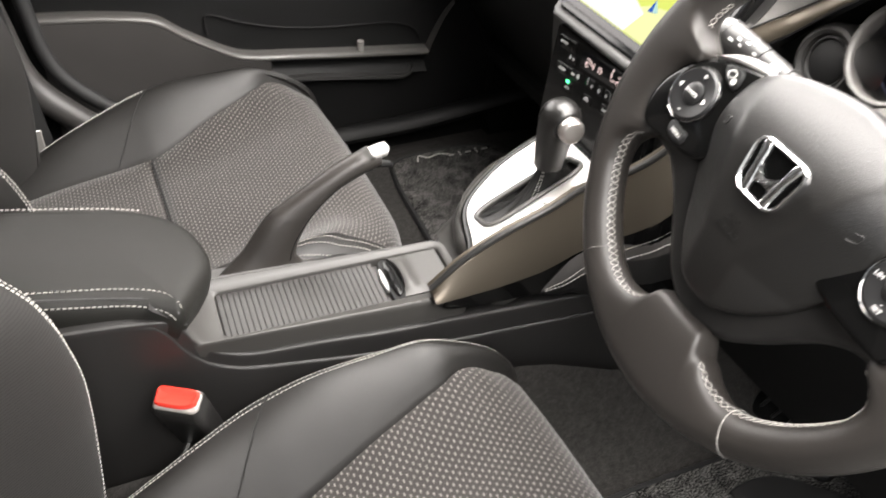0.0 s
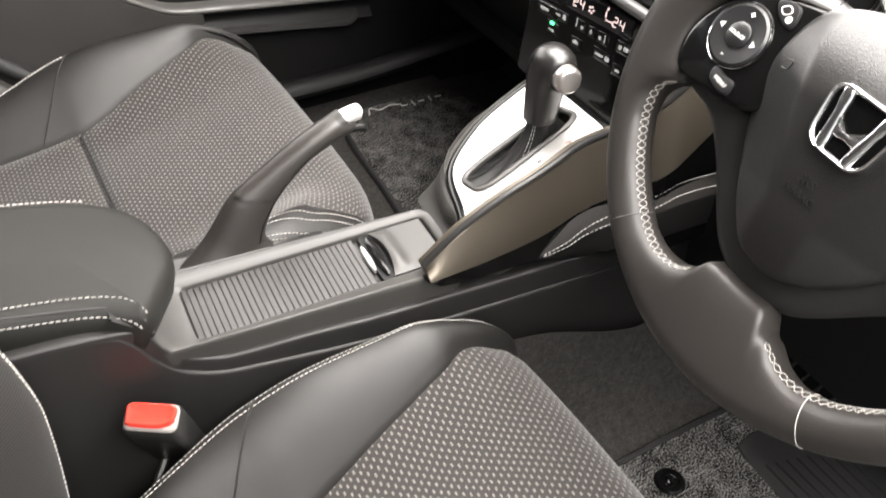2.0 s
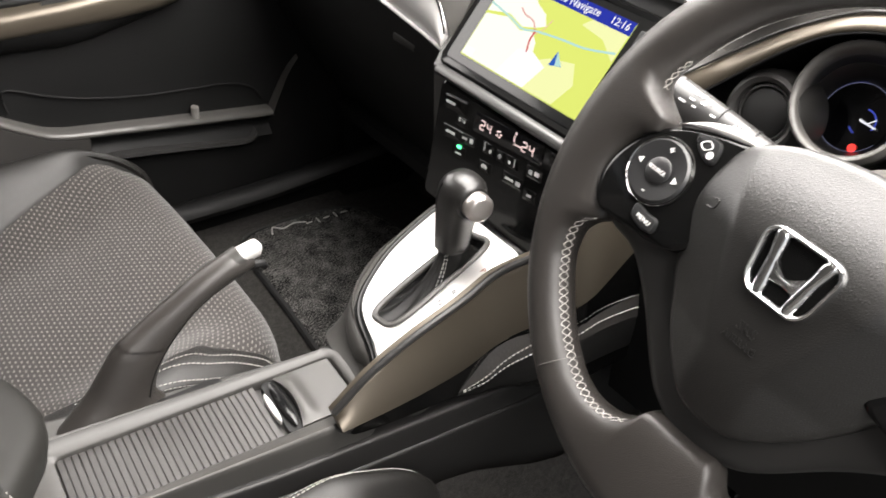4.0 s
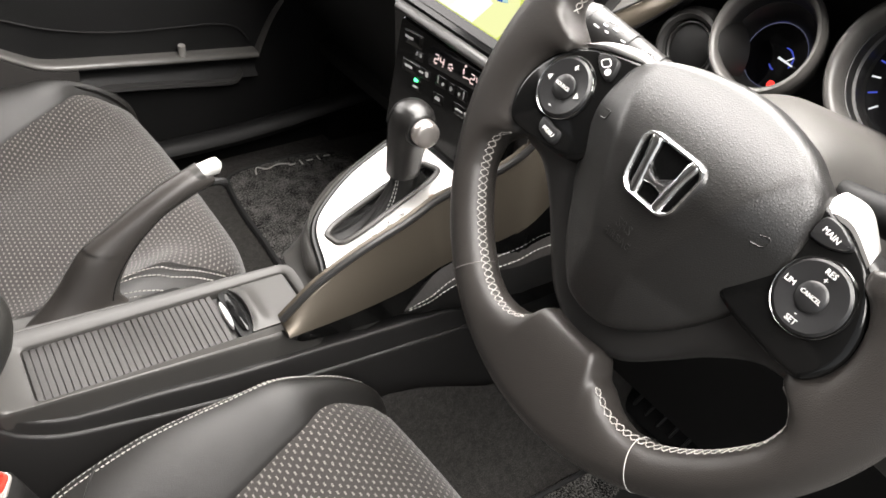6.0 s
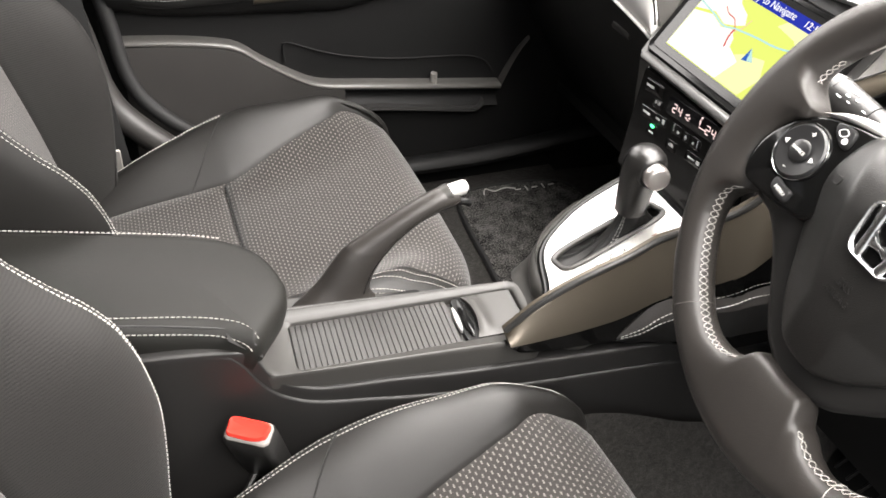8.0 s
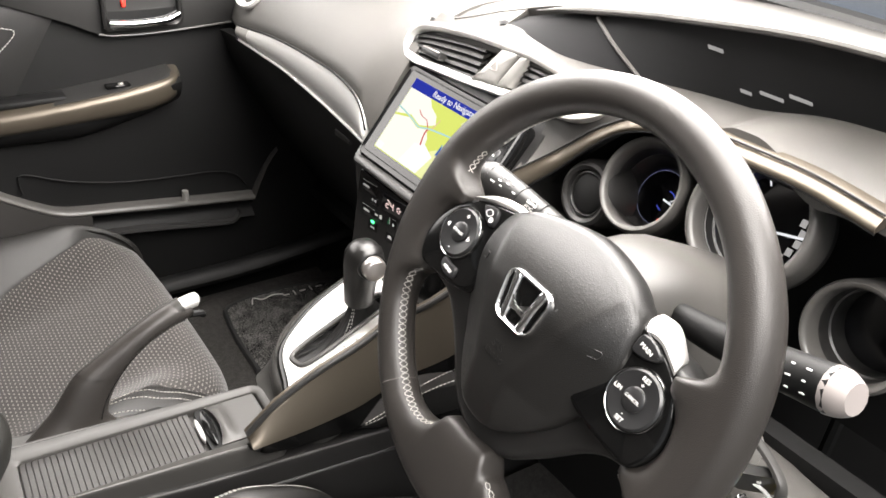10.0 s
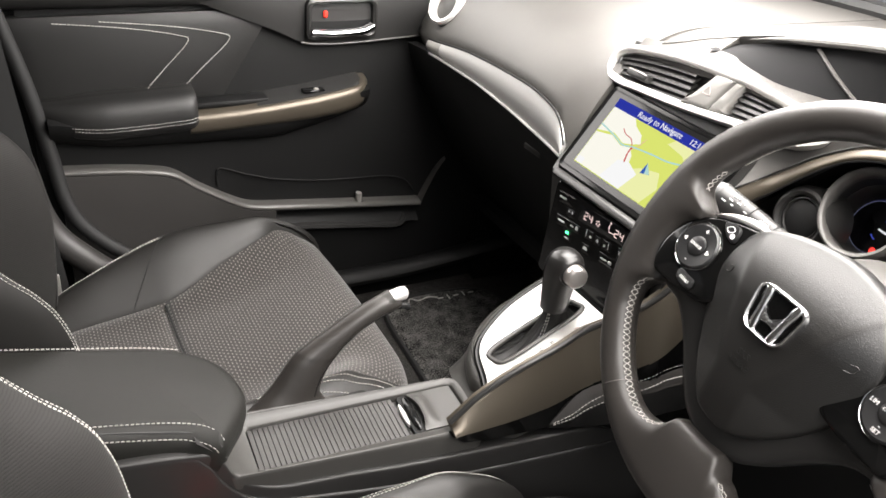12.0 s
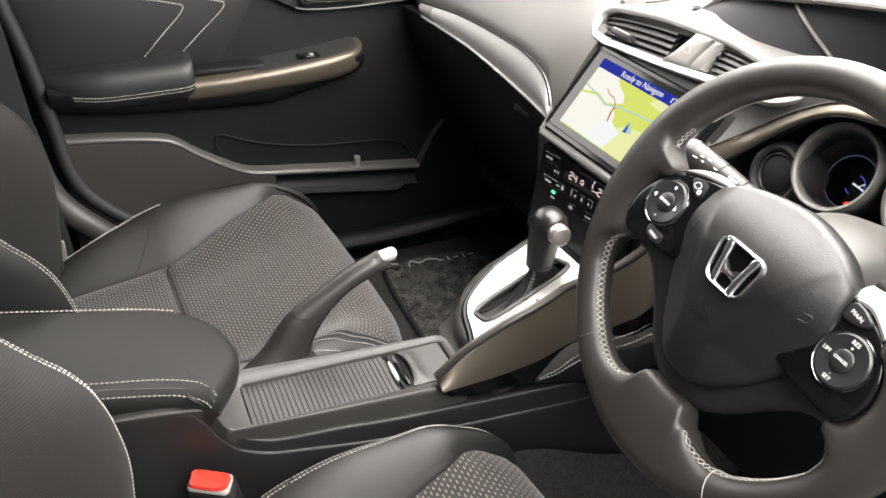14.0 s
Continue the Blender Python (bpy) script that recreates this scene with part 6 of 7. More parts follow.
part("bronze_arc", slab(12, 70, bronze_pt, (0.014, 0, 0.001)), BRONZE, dash, "bronze blade over the instruments", sharp=60)
part("arc_lip", tube([bronze_pt(0, k / 40) + Vector((-0.002, 0, 0.0012)) for k in range(41)], 0.0013, 8, 80), PLASTIC, dash, "dark upper edge")
part("arc_foot", tube([bronze_pt(1, k / 40) + Vector((0.001, 0, -0.0012)) for k in range(41)], 0.0012, 8, 80), PLASTIC_DEEP, dash, "black lower edge")
part("instrument_back", slab(8, 24, lambda u, v: Vector((0.345 + 0.075 * min(1, 4 * u), -0.10 - 0.55 * v, bronze_low(max(-0.52, -0.10 - 0.55 * v)) * (1 - u) + 0.46 * u)), (0.02, 0, 0)), PLASTIC_DEEP, dash, "black instrument surround", sharp=60)
part("lower_face", slab(8, 20, lambda u, v: Vector((0.30 + 0.03 * u, -0.13 - 0.50 * v, 0.50 - 0.28 * u)), (0.02, 0, 0)), PLASTIC_DEEP, dash, "black lower dashboard", sharp=60)
part("knee_roll", tube([(0.30, -0.44, 0.455), (0.27, -0.52, 0.46), (0.25, -0.64, 0.47)], 0.045, 14, 24, flat=0.8), DASH_GREY, dash, "soft grey knee roll")

# start button
SB = frame_of((0.330, -0.213, 0.596), (0, -1, 0), (0.25, 0, 1))
start = thing("round_switch", "round black push switch in a ringed dark bezel", "switch", (0.352, -0.19, 0.55))
part("bezel", turned([(0.036, -0.03), (0.036, 0.002), (0.0325, 0.010), (0.029, 0.0115), (0.0255, 0.009), (0.0235, 0.002)], SB, 40, False), PLASTIC, start, "dark satin bezel")
part("ring", turned([(0.0240, 0.002), (0.0236, 0.0062), (0.0220, 0.0068), (0.0208, 0.0050), (0.0206, 0.001)], SB, 40, False), PLASTIC, start, "thin satin ring")
part("cap", turned([(0.0202, 0.0), (0.0202, 0.0045), (0.018, 0.0062), (0.001, 0.0064)], SB, 40), PLASTIC_DEEP, start, "black cap")


def gauge(label, c, r, deep, lead=(0.22, 0, 1), toe=(0.0, 0.0), dial=0.78):
    """A deep cone from a rolled rim down to a smaller dial, turned a little to the driver."""
    ob = thing("gauge", label, "gauge", c, "instrument gauges")
    m = frame_of(c, (0, -1, 0), lead)

    def ring(rad, z):
        w = min(1, max(0, -z / deep))
        return [m @ Vector((toe[0] * w + rad * math.cos(a), toe[1] * w + rad * math.sin(a), z)) for a in (i * math.tau / 56 for i in range(56))]

    cone = [ring(r * k, z) for k, z in ((1.00, -deep * 0.9), (1.00, -0.012), (0.86, -0.012), (0.845, -deep * 0.3), (0.835, -deep * 0.55), (0.80, -deep * 0.58), (dial + 0.03, -deep * 0.93), (dial, -deep))]
    part("barrel", loft(cone, True, False), PLASTIC, ob, "dark satin barrel", sharp=30)
    # the rim's pale grey carries the light that grazes it
    part("rim", loft([ring(r * k, z) for k, z in ((1.01, -0.030), (1.035, -0.010), (1.045, -0.002), (1.03, 0.004), (0.985, 0.0072), (0.93, 0.0070), (0.88, 0.0030), (0.86, -0.004), (0.855, -0.013))], True, False), LIT_EDGE, ob, "rolled rim, lightened for grazing light", sharp=60)
    md = m @ Matrix.Translation((toe[0], toe[1], -deep))
    face = part("face", turned([(r * dial, -0.001), (r * dial, 0.0005), (0.001, 0.0005)], md, 48), DISPLAY_BLACK, ob, "black dial face")
    return ob, md, face, r * dial


BLUE_LINE = map_glow("blue_dial_light", (0.10, 0.14, 0.85), 0.6)
NEEDLE = map_glow("dial_white", (0.85, 0.85, 0.88), 1.0)
LAMP_RED = map_glow("red_lamp", (0.95, 0.05, 0.04), 1.6)
DIAL_EDGE = map_glow("dial_edge_light", (0.50, 0.52, 0.80), 0.28)
BLUE_HALO = map_glow("dial_halo", (0.06, 0.06, 0.42), 0.22)


def arc_line(m, cx, cy, r, a0, a1, wide, material, parent, label):
    part("arc", tube([m @ Vector((cx + r * math.cos(a), cy + r * math.sin(a), 0.0012)) for a in (radians(a0 + (a1 - a0) * k / 30) for k in range(31))], wide, 5, 60), material, parent, label)


g1, m1, f1, r1 = gauge("dark round gauge with a thin blue ring and red lamp", (0.333, -0.275, 0.632), 0.0460, 0.062, (0.50, 0, 1), (-0.018, -0.006), 0.62)
arc_line(m1, 0, 0, r1 * 0.99, 20, 330, 0.00022, DIAL_EDGE, f1, "thin pale ring")
arc_line(m1, 0, 0, r1 * 1.03, 100, 235, 0.0008, BLUE_HALO, f1, "blue glowing edge")
arc_line(m1, 0.007, -0.001, 0.0105, -20, 95, 0.0006, BLUE_LINE, f1, "short blue arc")
arc_line(m1, 0.007, -0.001, 0.0105, 225, 262, 0.0006, BLUE_LINE, f1, "short blue arc")
part("needle", loft([[m1 @ Vector((x + s1 * w * 0.12, y + s1 * w, 0.003 + h)) for s1, h in ((-1, 0), (1, 0), (1, 0.001), (-1, 0.001))] for x, y, w in ((0.0052, -0.0004, 0.0010), (0.0200, -0.0023, 0.0007))]), NEEDLE, f1, "pale needle")
part("needle_arm", tube([m1 @ Vector((0.012, -0.0013, 0.0032)), m1 @ Vector((0.0175, 0.0045, 0.0032))], 0.0005, 5, 6), NEEDLE, f1, "pale needle arm")
part("lamp", turned([(0.0036, 0.0), (0.0036, 0.0006), (0.001, 0.0008)], m1 @ Matrix.Translation((0.011, -0.0227, 0.0006)), 16), LAMP_RED, f1, "red warning lamp")
g2, m2, f2, r2 = gauge("large dark rev counter with a pale needle", (0.337, -0.392, 0.650), 0.0585, 0.042, (0.45, 0, 1))
z2 = 0.001
for k in range(17):
    a = radians(225 - 270 * k / 16)
    part("tick", rbox((r2 * 0.88, 0, 0), (0.007, 0.0014, 0.0006), 0.0002, 1, m2 @ Matrix.Translation((0, 0, z2)) @ pose(0, 0, 0, 0, 0, math.degrees(a))), NEEDLE if k % 2 == 0 else BLUE_LINE, f2)
part("needle", tube([m2 @ Vector((0.004, -0.004, z2 + 0.003)), m2 @ Vector((0.036, 0.003, z2 + 0.003))], 0.0013, 5, 6), NEEDLE, f2, "pale needle")
for k in range(5):
    a = radians(30 - 20 * k)
    part("figure", rbox((r2 * 0.60 * math.cos(a), r2 * 0.60 * math.sin(a), z2), (0.006, 0.007, 0.0006), 0.0002, 1, m2), DIM, f2)
gauge("dark round gauge beside the rev counter", (0.350, -0.502, 0.592), 0.045, 0.05)

# column cover and stalks
# black plastic greyed to carry the sky's reflection on the cover
COLUMN_LIT = surface("column_cover_lit", (0.060, 0.057, 0.053), 0.40, grain=1200, bump=0.2)
column = thing("steering_column", "dark satin steering column cover behind the wheel", "steering column", (0.25, -0.374, 0.55))
rings = []
for k in range(12):
    q = k / 11
    c = Vector((0.130, -0.374, 0.606)) - w_n * (0.035 + 0.19 * q)
    a, up, low = 0.050 + 0.016 * math.sin(min(1, 2 * q) * math.pi / 2), 0.060 + 0.022 * math.sin(min(1, 2.5 * q) * math.pi / 2), 0.046
    rings.append([c + w_u * (0.006 + a * math.copysign(abs(math.cos(t)) ** 0.75, math.cos(t))) + w_v * (up if math.sin(t) > 0 else low) * math.copysign(abs(math.sin(t)) ** 0.75, math.sin(t)) for t in (i * math.tau / 36 for i in range(36))])
part("shroud", loft(rings), COLUMN_LIT, column, sharp=60)


STALK_GREY = surface("stalk_grey", (0.017, 0.0165, 0.016), 0.36, grain=1500, bump=0.1)


def stalk(label, pts, r, cap, skin):
    ob = thing("column_stalk", label, "stalk", pts[0], "column stalks")
    part("arm", tube(pts, r, 18, 24), skin, ob, "dark satin arm")
    a, b = Vector(pts[-2]), Vector(pts[-1])
    d = (b - a).normalized()
    part("end_cap", tube([b - d * 0.004, b + d * 0.006, b + d * 0.012], lambda t: r(1.0) * (1.02 - 0.35 * t * t), 14, 8), cap, ob, "end cap")
    return ob, a, b, d


st, a, b, d = stalk("dark light stalk with white symbols on the steering column", [(0.220, -0.345, 0.603), (0.213, -0.300, 0.617), (0.204, -0.250, 0.630), (0.196, -0.212, 0.639)], lambda t: 0.0125 + 0.0060 * t, STALK_GREY, STALK_GREY)
face = Vector((-0.50, -0.30, 0.80))
face = (face - d * face.dot(d)).normalized()
side = d.cross(face)


def stalk_sign(text, back, turn, size):
    nn = face * math.cos(turn) + side * math.sin(turn)
    r = 0.0188 - 0.05 * back
    lettering(text, size, frame_of(b - d * back + nn * (r + 0.0004), -d, nn.cross(-d)), WHITE_MARK, st, "symbol")


stalk_sign("OFF", 0.020, 0.35, 0.0050)
stalk_sign("ON", 0.056, 0.30, 0.0046)
stalk_sign("REAR", 0.056, 0.02, 0.0046)
stalk_sign("FOG", 0.056, -0.26, 0.0046)
for back, turn, w in ((0.018, 0.0, 0.004), (0.013, -0.25, 0.005), (0.022, -0.2, 0.003), (0.030, 0.3, 0.002), (0.026, 0.1, 0.004), (0.036, -0.1, 0.004), (0.072, 0.1, 0.004)):
    nn = face * math.cos(turn) + side * math.sin(turn)
    part("symbol", rbox((0, 0, 0), (w, 0.0013, 0.0005), 0.0002, 1, frame_of(b - d * back + nn * (0.0190 - 0.05 * back), -d, nn.cross(-d))), WHITE_MARK, st, "white symbol bar")
for back in (0.040, 0.066):
    part("collar_line", tube([b - d * back + (face * math.cos(t) + side * math.sin(t)) * (0.0188 - 0.05 * back) for t in (i * math.tau / 20 for i in range(20))], 0.0006, 5, 40, closed=True), PLASTIC_DEEP, st)
GREY_CAP = surface("pale_cap", (0.30, 0.27, 0.26), 0.5, grain=900, bump=0.1)
st, a, b, d = stalk("dark wiper stalk with white symbols and a pale cap", [(0.218, -0.43, 0.612), (0.205, -0.48, 0.625), (0.195, -0.53, 0.640), (0.190, -0.575, 0.652)], lambda t: 0.011 + 0.005 * t, GREY_CAP, PLASTIC_DEEP)
face = (w_n - d * w_n.dot(d)).normalized()
side = d.cross(face)
for k in range(3):
    for j in (-1, 0, 1):
        nn = face * math.cos(j * 0.5) + side * math.sin(j * 0.5)
        p = b - d * (0.014 + 0.012 * k) + nn * 0.0162
        part("symbol", rbox((0, 0, 0), (0.0030 + 0.0012 * ((k + j) % 2), 0.0012, 0.0006), 0.0002, 1, frame_of(p, d, nn.cross(d))), WHITE_MARK, st, "white symbol bar")

# ignition keys on the column's side
keys = thing("car_keys", "car keys with yellow, blue and white tags in the ignition", "keys", (0.20, -0.545, 0.48))
part("lock_barrel", turned([(0.017, -0.03), (0.017, 0.0), (0.014, 0.004), (0.004, 0.004)], frame_of((0.215, -0.500, 0.545), (0.4, -0.4, 0.5), (0.2, 0.9, 0.3)), 24), SATIN_TRIM, keys, "satin lock barrel")
part("key_head", plate(roundrect(-0.016, -0.012, 0.016, 0.012, 0.006), ((0, -0.004), (0, 0.003), (0.002, 0.005)), frame_of((0.192, -0.542, 0.552), (0.5, -0.8, 0.2), (0.3, 0.2, -0.9))), PLASTIC, keys, "black key head")
part("lock_bracket", tube([(0.195, -0.532, 0.578), (0.193, -0.548, 0.571), (0.190, -0.561, 0.563), (0.188, -0.563, 0.553)], 0.0042, 8, 20, flat=0.6), CONSOLE, keys, "grey bracket over the lock")
for dy in (-0.006, 0.0, 0.006):
    part("key_mark", rbox((0, 0, 0), (0.003, 0.003, 0.0006), 0.0002, 1, frame_of((0.1885, -0.540 + dy, 0.556 + 0.4 * dy), (0.5, -0.8, 0.2), (0.3, 0.2, -0.9))), WHITE_MARK, keys, "white key sign")
part("ring", tube([(0.19 + 0.012 * math.cos(t), -0.535, 0.518 + 0.012 * math.sin(t)) for t in (i * math.tau / 16 for i in range(16))], 0.0011, 6, 40, closed=True), CHROME, keys, "steel ring")
WHITE_TAG, YELLOW_TAG, BLUE_TAG = (surface(n, c, 0.5, grain=500, bump=0.05) for n, c in (("white_tag", (0.75, 0.74, 0.72)), ("yellow_tag", (0.80, 0.60, 0.08)), ("blue_tag", (0.12, 0.50, 0.68))))
part("strap", tube([(0.185, -0.505, 0.528), (0.188, -0.525, 0.546), (0.19, -0.550, 0.549), (0.19, -0.563, 0.541)], 0.0016, 8, 24, flat=0.7), WHITE_TAG, keys, "white strap")
part("yellow_tag", rbox((0, 0, 0), (0.016, 0.003, 0.042), 0.0012, 2, pose(0.190, -0.562, 0.524, 6, 14, 20)), YELLOW_TAG, keys, "yellow tag")
part("blue_tag", rbox((0, 0, 0), (0.020, 0.004, 0.045), 0.0015, 2, pose(0.188, -0.575, 0.528, -10, -16, 10)), BLUE_TAG, keys, "pale blue tag")

# round side vent by the far door
sv = thing("side_vent", "round side vent in a pale silver ring by the passenger door", "air vent", (0.30, 0.552, 0.60))
SV = frame_of((0.287, 0.549, 0.637), (0.25, -1, 0), (0.55, 0.1, 1))
part("ring", turned([(0.034, -0.01), (0.035, 0.004), (0.032, 0.008), (0.027, 0.007), (0.025, 0.0), (0.024, -0.012)], SV, 36, False), SILVER, sv, "pale silver ring")
part("core", turned([(0.026, -0.014), (0.025, -0.006), (0.010, -0.002), (0.001, -0.001)], SV, 32), CONSOLE, sv, "satin grey core")

# ---- passenger door ----
door = thing("car_door", "dark passenger door with stitched panel and padded armrest", "car door", (0.0, 0.70, 0.1), kind="structure")


def swept(points, prof, count=60, along=None):
    """A section of (out of the door, up) pairs carried along points on the door (x, y, z)."""
    path = spline(points, count)
    return loft([[p + Vector((0, -a, b)) for a, b in prof] for p in path])


# main skin: upper trim, lower trim
part("skin", slab(30, 24, lambda u, v: Vector((-0.37 + 0.86 * u, 0.690 - 0.018 * math.sin(math.pi * v) - 0.03 * max(0, u - 0.75) * v, 0.02 + 0.64 * v)), (0, 0.03, 0)), PLASTIC_DEEP, door, "black door trim", sharp=60)
part("top_roll", swept([(-0.40, 0.685, 0.655), (0.0, 0.685, 0.650), (0.30, 0.68, 0.645), (0.52, 0.655, 0.64)], [(0.030 * math.cos(t), 0.032 * math.sin(t)) for t in (i * math.tau / 16 for i in range(16))]), PLASTIC, door, "soft dark top roll")


def insert(u, v):
    z = 0.462 + 0.150 * v
    xr = -0.090 + 0.112 * v * 1.02
    return Vector((-0.385 + 0.02 * (1 - v) + (xr + 0.385) * u, 0.674 - 0.010 * math.sin(math.pi * u) ** 0.5 * math.sin(math.pi * v) ** 0.5, z))


part("insert", slab(24, 14, insert, (0, 0.02, 0)), LEATHER_DARK, door, "padded dark insert", sharp=60)
for xa, xb in ((-0.208, -0.123), (-0.150, -0.055)):
    line = [(xa, 0.6625, 0.476), ((xa + xb) / 2, 0.6610, 0.522), (xb, 0.6625, 0.566), (xb - 0.012, 0.6635, 0.577), (xb - 0.09, 0.6640, 0.592), (xb - 0.20, 0.666, 0.604)]
    part("stitching", dashes(spline(line, 60), (0, -1, 0), 0.0055, 0.0042, 0.0013), THREAD, door, "pale stitching")

def trim_line(x):
    return ramp1([(-0.16, 0.652), (-0.075, 0.617), (0.028, 0.575), (0.083, 0.551), (0.14, 0.548), (0.25, 0.552), (0.29, 0.554), (0.50, 0.562)], x)


part("upper_trim", slab(40, 8, lambda u, v: Vector((-0.16 + 0.62 * u, 0.6655 - 0.004 * math.sin(math.pi * v), trim_line(-0.16 + 0.62 * u) * (1 - v) + 0.664 * v)), (0, 0.012, 0)), DOOR_UPPER, door, "soft dark upper trim", sharp=60)
# a pale tube draws the highlight on the trim's lower edge
part("trim_glint", tube([(0.07 + 0.25 * k / 16, 0.6640, trim_line(0.07 + 0.25 * k / 16)) for k in range(17)], 0.0018, 8, 40), LIT_EDGE, door, "painted highlight along the trim's edge")

# armrest pad
def arm_taper(x):
    """Rounds the pad off towards its rear and a little at its front."""
    a, b = min(1, max(0, (x + 0.370) / 0.12)), min(1, max(0, (-0.118 - x) / 0.02))
    return (0.15 + 0.85 * math.sin(a * math.pi / 2) ** 0.7) * (0.86 + 0.14 * math.sin(b * math.pi / 2))


arm_o = [(0.0, -0.036), (0.020, -0.041), (0.048, -0.036), (0.058, -0.020), (0.0595, -0.004), (0.055, 0.014), (0.042, 0.025), (0.015, 0.029), (0.0, 0.027)]
path = spline([(-0.365, 0.672, 0.468), (-0.33, 0.672, 0.462), (-0.24, 0.672, 0.462), (-0.16, 0.672, 0.464), (-0.122, 0.672, 0.466)], 30)
sec = outline2(arm_o, 32)
part("armrest", loft([[p + Vector((0, -q.x * arm_taper(p.x), q.y * (0.35 + 0.65 * arm_taper(p.x)))) for q in sec] for p in path]), LEATHER_DARK, door, "padded dark armrest", sharp=70)
for dz in (-0.014, -0.020):
    row = [p + Vector((0, -0.0600 * arm_taper(p.x) + (0.0015 if dz < -0.015 else 0), dz * (0.3 + 0.7 * arm_taper(p.x)))) for p in path[2:]]
    part("stitching", dashes(row, (0, -1, 0.2)), THREAD, door, "pale stitching")

# bronze pull plate ahead of the armrest
pull = part("pull_plate", loft([[Vector((x, 0.676 - a * k, z0 + b * (0.25 + 0.75 * min(1, k / 0.9)))) for a, b in ((0.0, -0.032 - low), (0.040, -0.031 - low), (0.052, -0.028 - low), (0.0575, -0.020 - 0.5 * low), (0.0585, -0.006), (0.0565, 0.001), (0.051, 0.005), (0.040, 0.0085), (0.020, 0.011), (0.0, 0.013))]
            for x, z0, k, low in ((-0.135, 0.448, 0.92, 0.0), (-0.06, 0.4505, 0.96, 0.0), (0.01, 0.455, 0.98, 0.002), (0.08, 0.462, 0.98, 0.006), (0.13, 0.469, 0.97, 0.008), (0.160, 0.473, 0.92, 0.006), (0.176, 0.476, 0.82, 0.003), (0.186, 0.478, 0.62, 0.0), (0.1905, 0.479, 0.40, 0.0), (0.1925, 0.479, 0.14, 0.0))]), BRONZE, door, "bronze metallic pull plate", sharp=60)
# dark cover on the bronze top, in place of its dim reflection
part("pull_top", loft([[Vector((x, 0.676 - a * k, z0 + b)) for a, b in ((0.0, 0.0150), (0.020, 0.0130), (0.040, 0.0102), (0.0490, 0.0072), (0.0490, 0.0030), (0.0, 0.0030))]
      for x, z0, k in ((-0.02, 0.453, 0.96), (0.01, 0.455, 0.98), (0.08, 0.462, 0.98), (0.13, 0.469, 0.97), (0.155, 0.4725, 0.92), (0.168, 0.4745, 0.82), (0.176, 0.4755, 0.60))]), DOOR_UPPER, pull, "upper face, darkened for its dim reflection", sharp=60)
part("pull_cup", rbox((-0.062, 0.654, 0.4640), (0.130, 0.036, 0.012), 0.005), PLASTIC_DEEP, pull, "black pull recess")
part("pull_under", swept([(-0.350, 0.676, 0.436), (-0.26, 0.676, 0.420), (-0.125, 0.676, 0.412), (-0.02, 0.676, 0.408), (0.02, 0.676, 0.408), (0.10, 0.676, 0.425), (0.185, 0.676, 0.450)], [(0, -0.022), (0.020, -0.018), (0.038, -0.004), (0.050, 0.014), (0.052, 0.024), (0.040, 0.028), (0, 0.028)], 40), PLASTIC_DEEP, door, "black underside")
part("window_switch", rbox((0.083, 0.641, 0.4745), (0.040, 0.018, 0.006), 0.002, 1), PIANO, pull, "gloss black window switch")
part("switch_tip", rbox((0.087, 0.636, 0.4780), (0.008, 0.006, 0.004), 0.001, 1), SATIN_TRIM, pull, "bright switch tip")

# lower trim: grey panel, ledge with its highlight put into a lighter grey, pocket
ledge = [(-0.345, 0.652, 0.364), (-0.26, 0.652, 0.3565), (-0.19, 0.652, 0.3455), (-0.158, 0.652, 0.334), (-0.122, 0.652, 0.307), (-0.066, 0.652, 0.272), (-0.024, 0.652, 0.254), (0.06, 0.652, 0.243), (0.143, 0.652, 0.233), (0.315, 0.652, 0.214)]
part("ledge", swept(ledge, [(-0.016, 0.0068), (-0.004, 0.0064), (0.0015, 0.0048), (0.0040, 0.0015), (0.0042, -0.0015), (0.0020, -0.0042), (-0.03, -0.0050), (-0.03, 0.0068)], 90), LIT_EDGE, door, "curved door ledge, greyed lighter for its highlight", sharp=50)
lz = curve([Vector(p) for p in ledge])


def lower_grey(u, v):
    p = lz(u * 0.56)
    return Vector((p.x, 0.6475 + 0.012 * v, p.z - 0.004 + (0.135 - p.z) * v))


part("lower_panel", slab(30, 10, lower_grey, (0, 0.03, 0)), DOOR_GREY, door, "grained grey lower panel", sharp=60)


def lower_front(u, v):
    p = lz(0.56 + 0.44 * u)
    return Vector((p.x, 0.656 + 0.014 * math.sin(v * math.pi), p.z - 0.006 - 0.036 * v))


# the grey panel runs on here in black, its shade put into colour
part("shaded_front", slab(20, 6, lower_front, (0, 0.02, 0)), PLASTIC_DEEP, door, "front end of the lower panel, blackened for shade", sharp=60)
part("second_ledge", swept([(-0.02, 0.660, 0.205), (0.063, 0.656, 0.200), (0.16, 0.656, 0.187), (0.255, 0.656, 0.173), (0.276, 0.657, 0.175), (0.285, 0.660, 0.184)], [(0.0, 0.005), (0.006, 0.003), (0.007, -0.003), (0.0, -0.008), (-0.02, -0.008), (-0.02, 0.005)], 40), DOOR_UPPER, door, "dark grey lower ledge", sharp=50)
pocket = [(-0.085, 0.668, 0.300), (-0.088, 0.668, 0.325), (-0.078, 0.668, 0.334), (-0.027, 0.668, 0.314), (0.03, 0.668, 0.298), (0.103, 0.668, 0.286), (0.19, 0.668, 0.280), (0.245, 0.668, 0.276), (0.285, 0.668, 0.262), (0.305, 0.668, 0.235)]
part("pocket_lip", tube(pocket, 0.0016, 8, 70), PLASTIC_DEEP, door, "dark pocket lip")
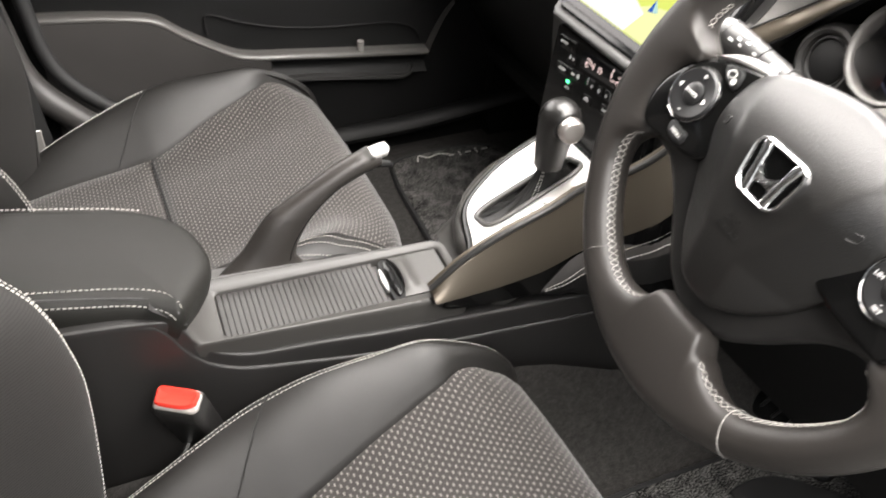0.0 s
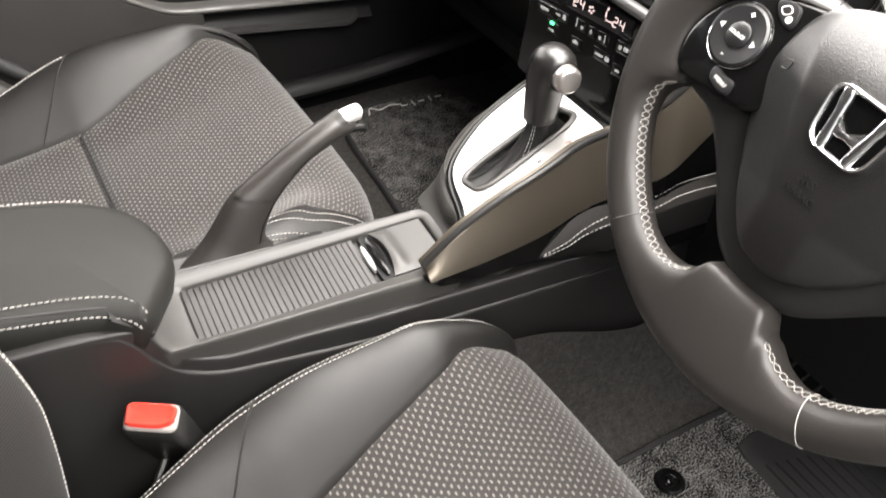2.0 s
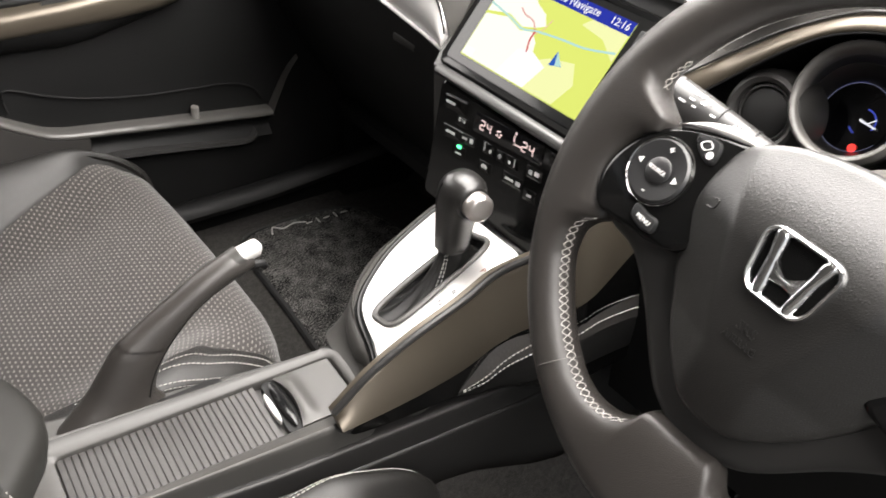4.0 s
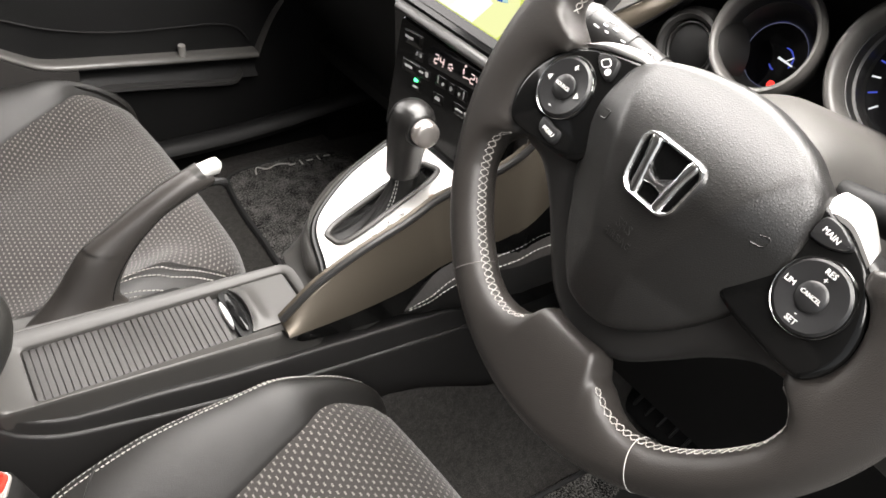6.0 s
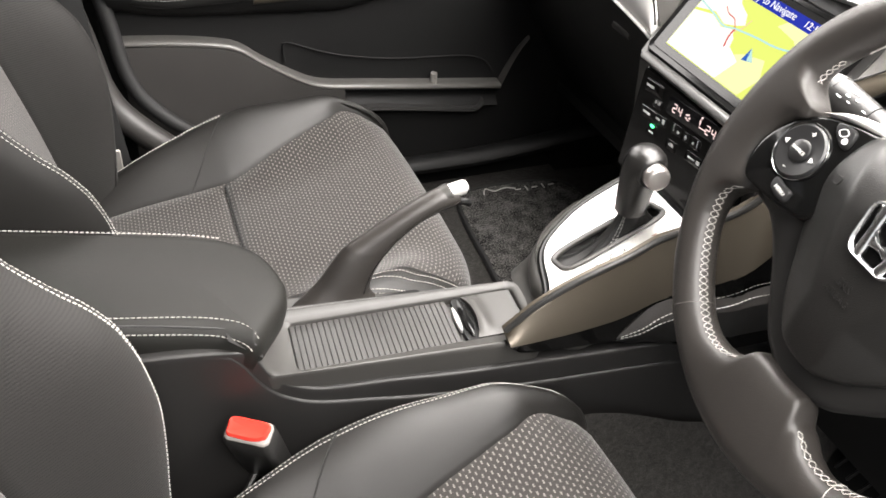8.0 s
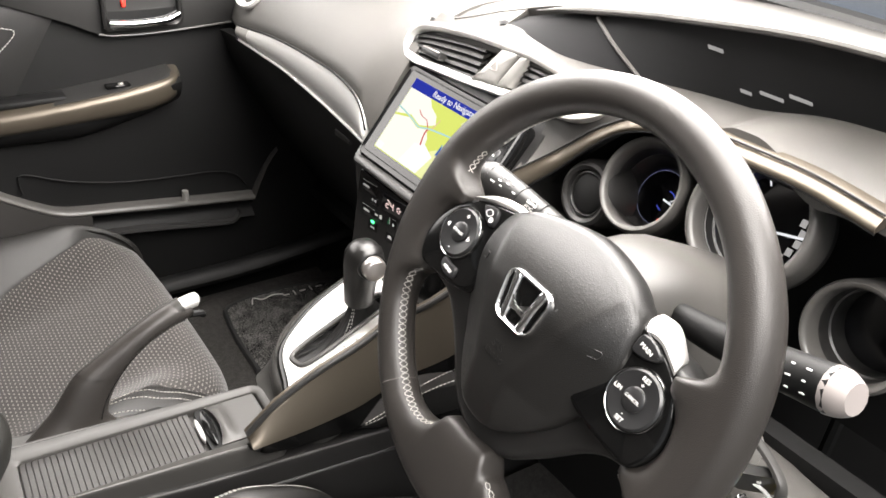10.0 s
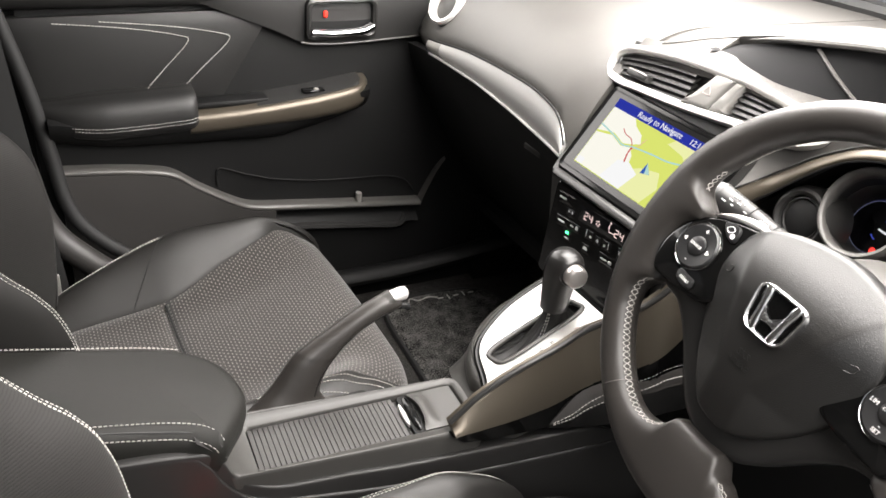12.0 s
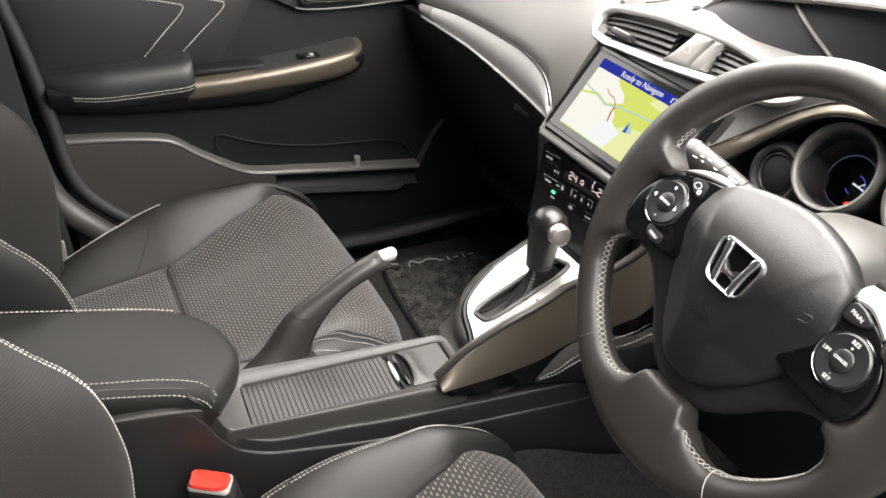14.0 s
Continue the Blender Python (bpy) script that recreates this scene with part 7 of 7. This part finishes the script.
part("pocket_back", slab(24, 6, lambda u, v: Vector((-0.08 + 0.385 * u, 0.674, lz(0.50 + 0.48 * u).z + 0.075 * v * (1 - 0.35 * u))), (0, 0.02, 0)), PLASTIC_DEEP, door, "black pocket", sharp=60)
part("pocket_divider", loft([[Vector((0.183 + 0.006 * math.sin(t), 0.660 + 0.008 * math.cos(t), 0.226 + 0.026 * q)) for t in (i * math.tau / 12 for i in range(12))] for q in (0, 0.5, 0.9, 1.0)]), SATIN_TRIM, door, "small bright divider")
part("front_rib", swept([(0.316, 0.660, 0.212), (0.332, 0.662, 0.245), (0.350, 0.666, 0.275), (0.372, 0.672, 0.298)], [(0.0, 0.006), (0.008, 0.0), (0.0, -0.006), (-0.02, 0.0)], 24), DOOR_GREY, door, "dark grey rib")

# inner handle
hand = thing("door_handle", "chrome inner door handle in a dark recess", "door handle", (0.14, 0.665, 0.56))
HM = frame_of((0.142, 0.661, 0.596), (1, 0, 0), (0, 0, 1))
part("recess", ring_plate(roundrect(-0.066, -0.036, 0.064, 0.034, 0.012), roundrect(-0.058, -0.028, 0.056, 0.026, 0.010), ((0, 0.0), (0, 0.010), (0.5, 0.012), (1, 0.009), (1, -0.006)), HM), PLASTIC, hand, "dark satin surround", sharp=50)
part("cup", plate(roundrect(-0.060, -0.030, 0.058, 0.028, 0.010), ((0, -0.010), (0, -0.001)), HM), PLASTIC_DEEP, hand, "black cup")
part("lever", tube([HM @ Vector((-0.056, -0.022, 0.010)), HM @ Vector((-0.02, -0.024, 0.016)), HM @ Vector((0.03, -0.022, 0.016)), HM @ Vector((0.054, -0.016, 0.010))], 0.0085, 12, 24, flat=0.8), CHROME, hand, "chrome lever")
part("lock_tab", rbox((-0.030, 0.006, 0.002), (0.008, 0.013, 0.005), 0.002, 1, HM), RED, hand, "red lock tab")

# rear edge of the door, its seal and the pillar trim behind it
structure("door_seal", tube([(-0.405, 0.650, 0.66), (-0.372, 0.650, 0.52), (-0.352, 0.648, 0.40), (-0.338, 0.640, 0.31), (-0.300, 0.632, 0.25), (-0.22, 0.628, 0.185), (-0.1, 0.63, 0.12)], 0.012, 10, 60), RUBBER, "black rubber door seal", "seal")
structure("pillar_trim", tube([(-0.46, 0.640, 0.70), (-0.42, 0.638, 0.52), (-0.395, 0.634, 0.38), (-0.375, 0.620, 0.290), (-0.33, 0.607, 0.232), (-0.25, 0.600, 0.165), (-0.12, 0.60, 0.10)], 0.022, 12, 60), DOOR_GREY, "grey plastic pillar trim beside the seat", "pillar trim")
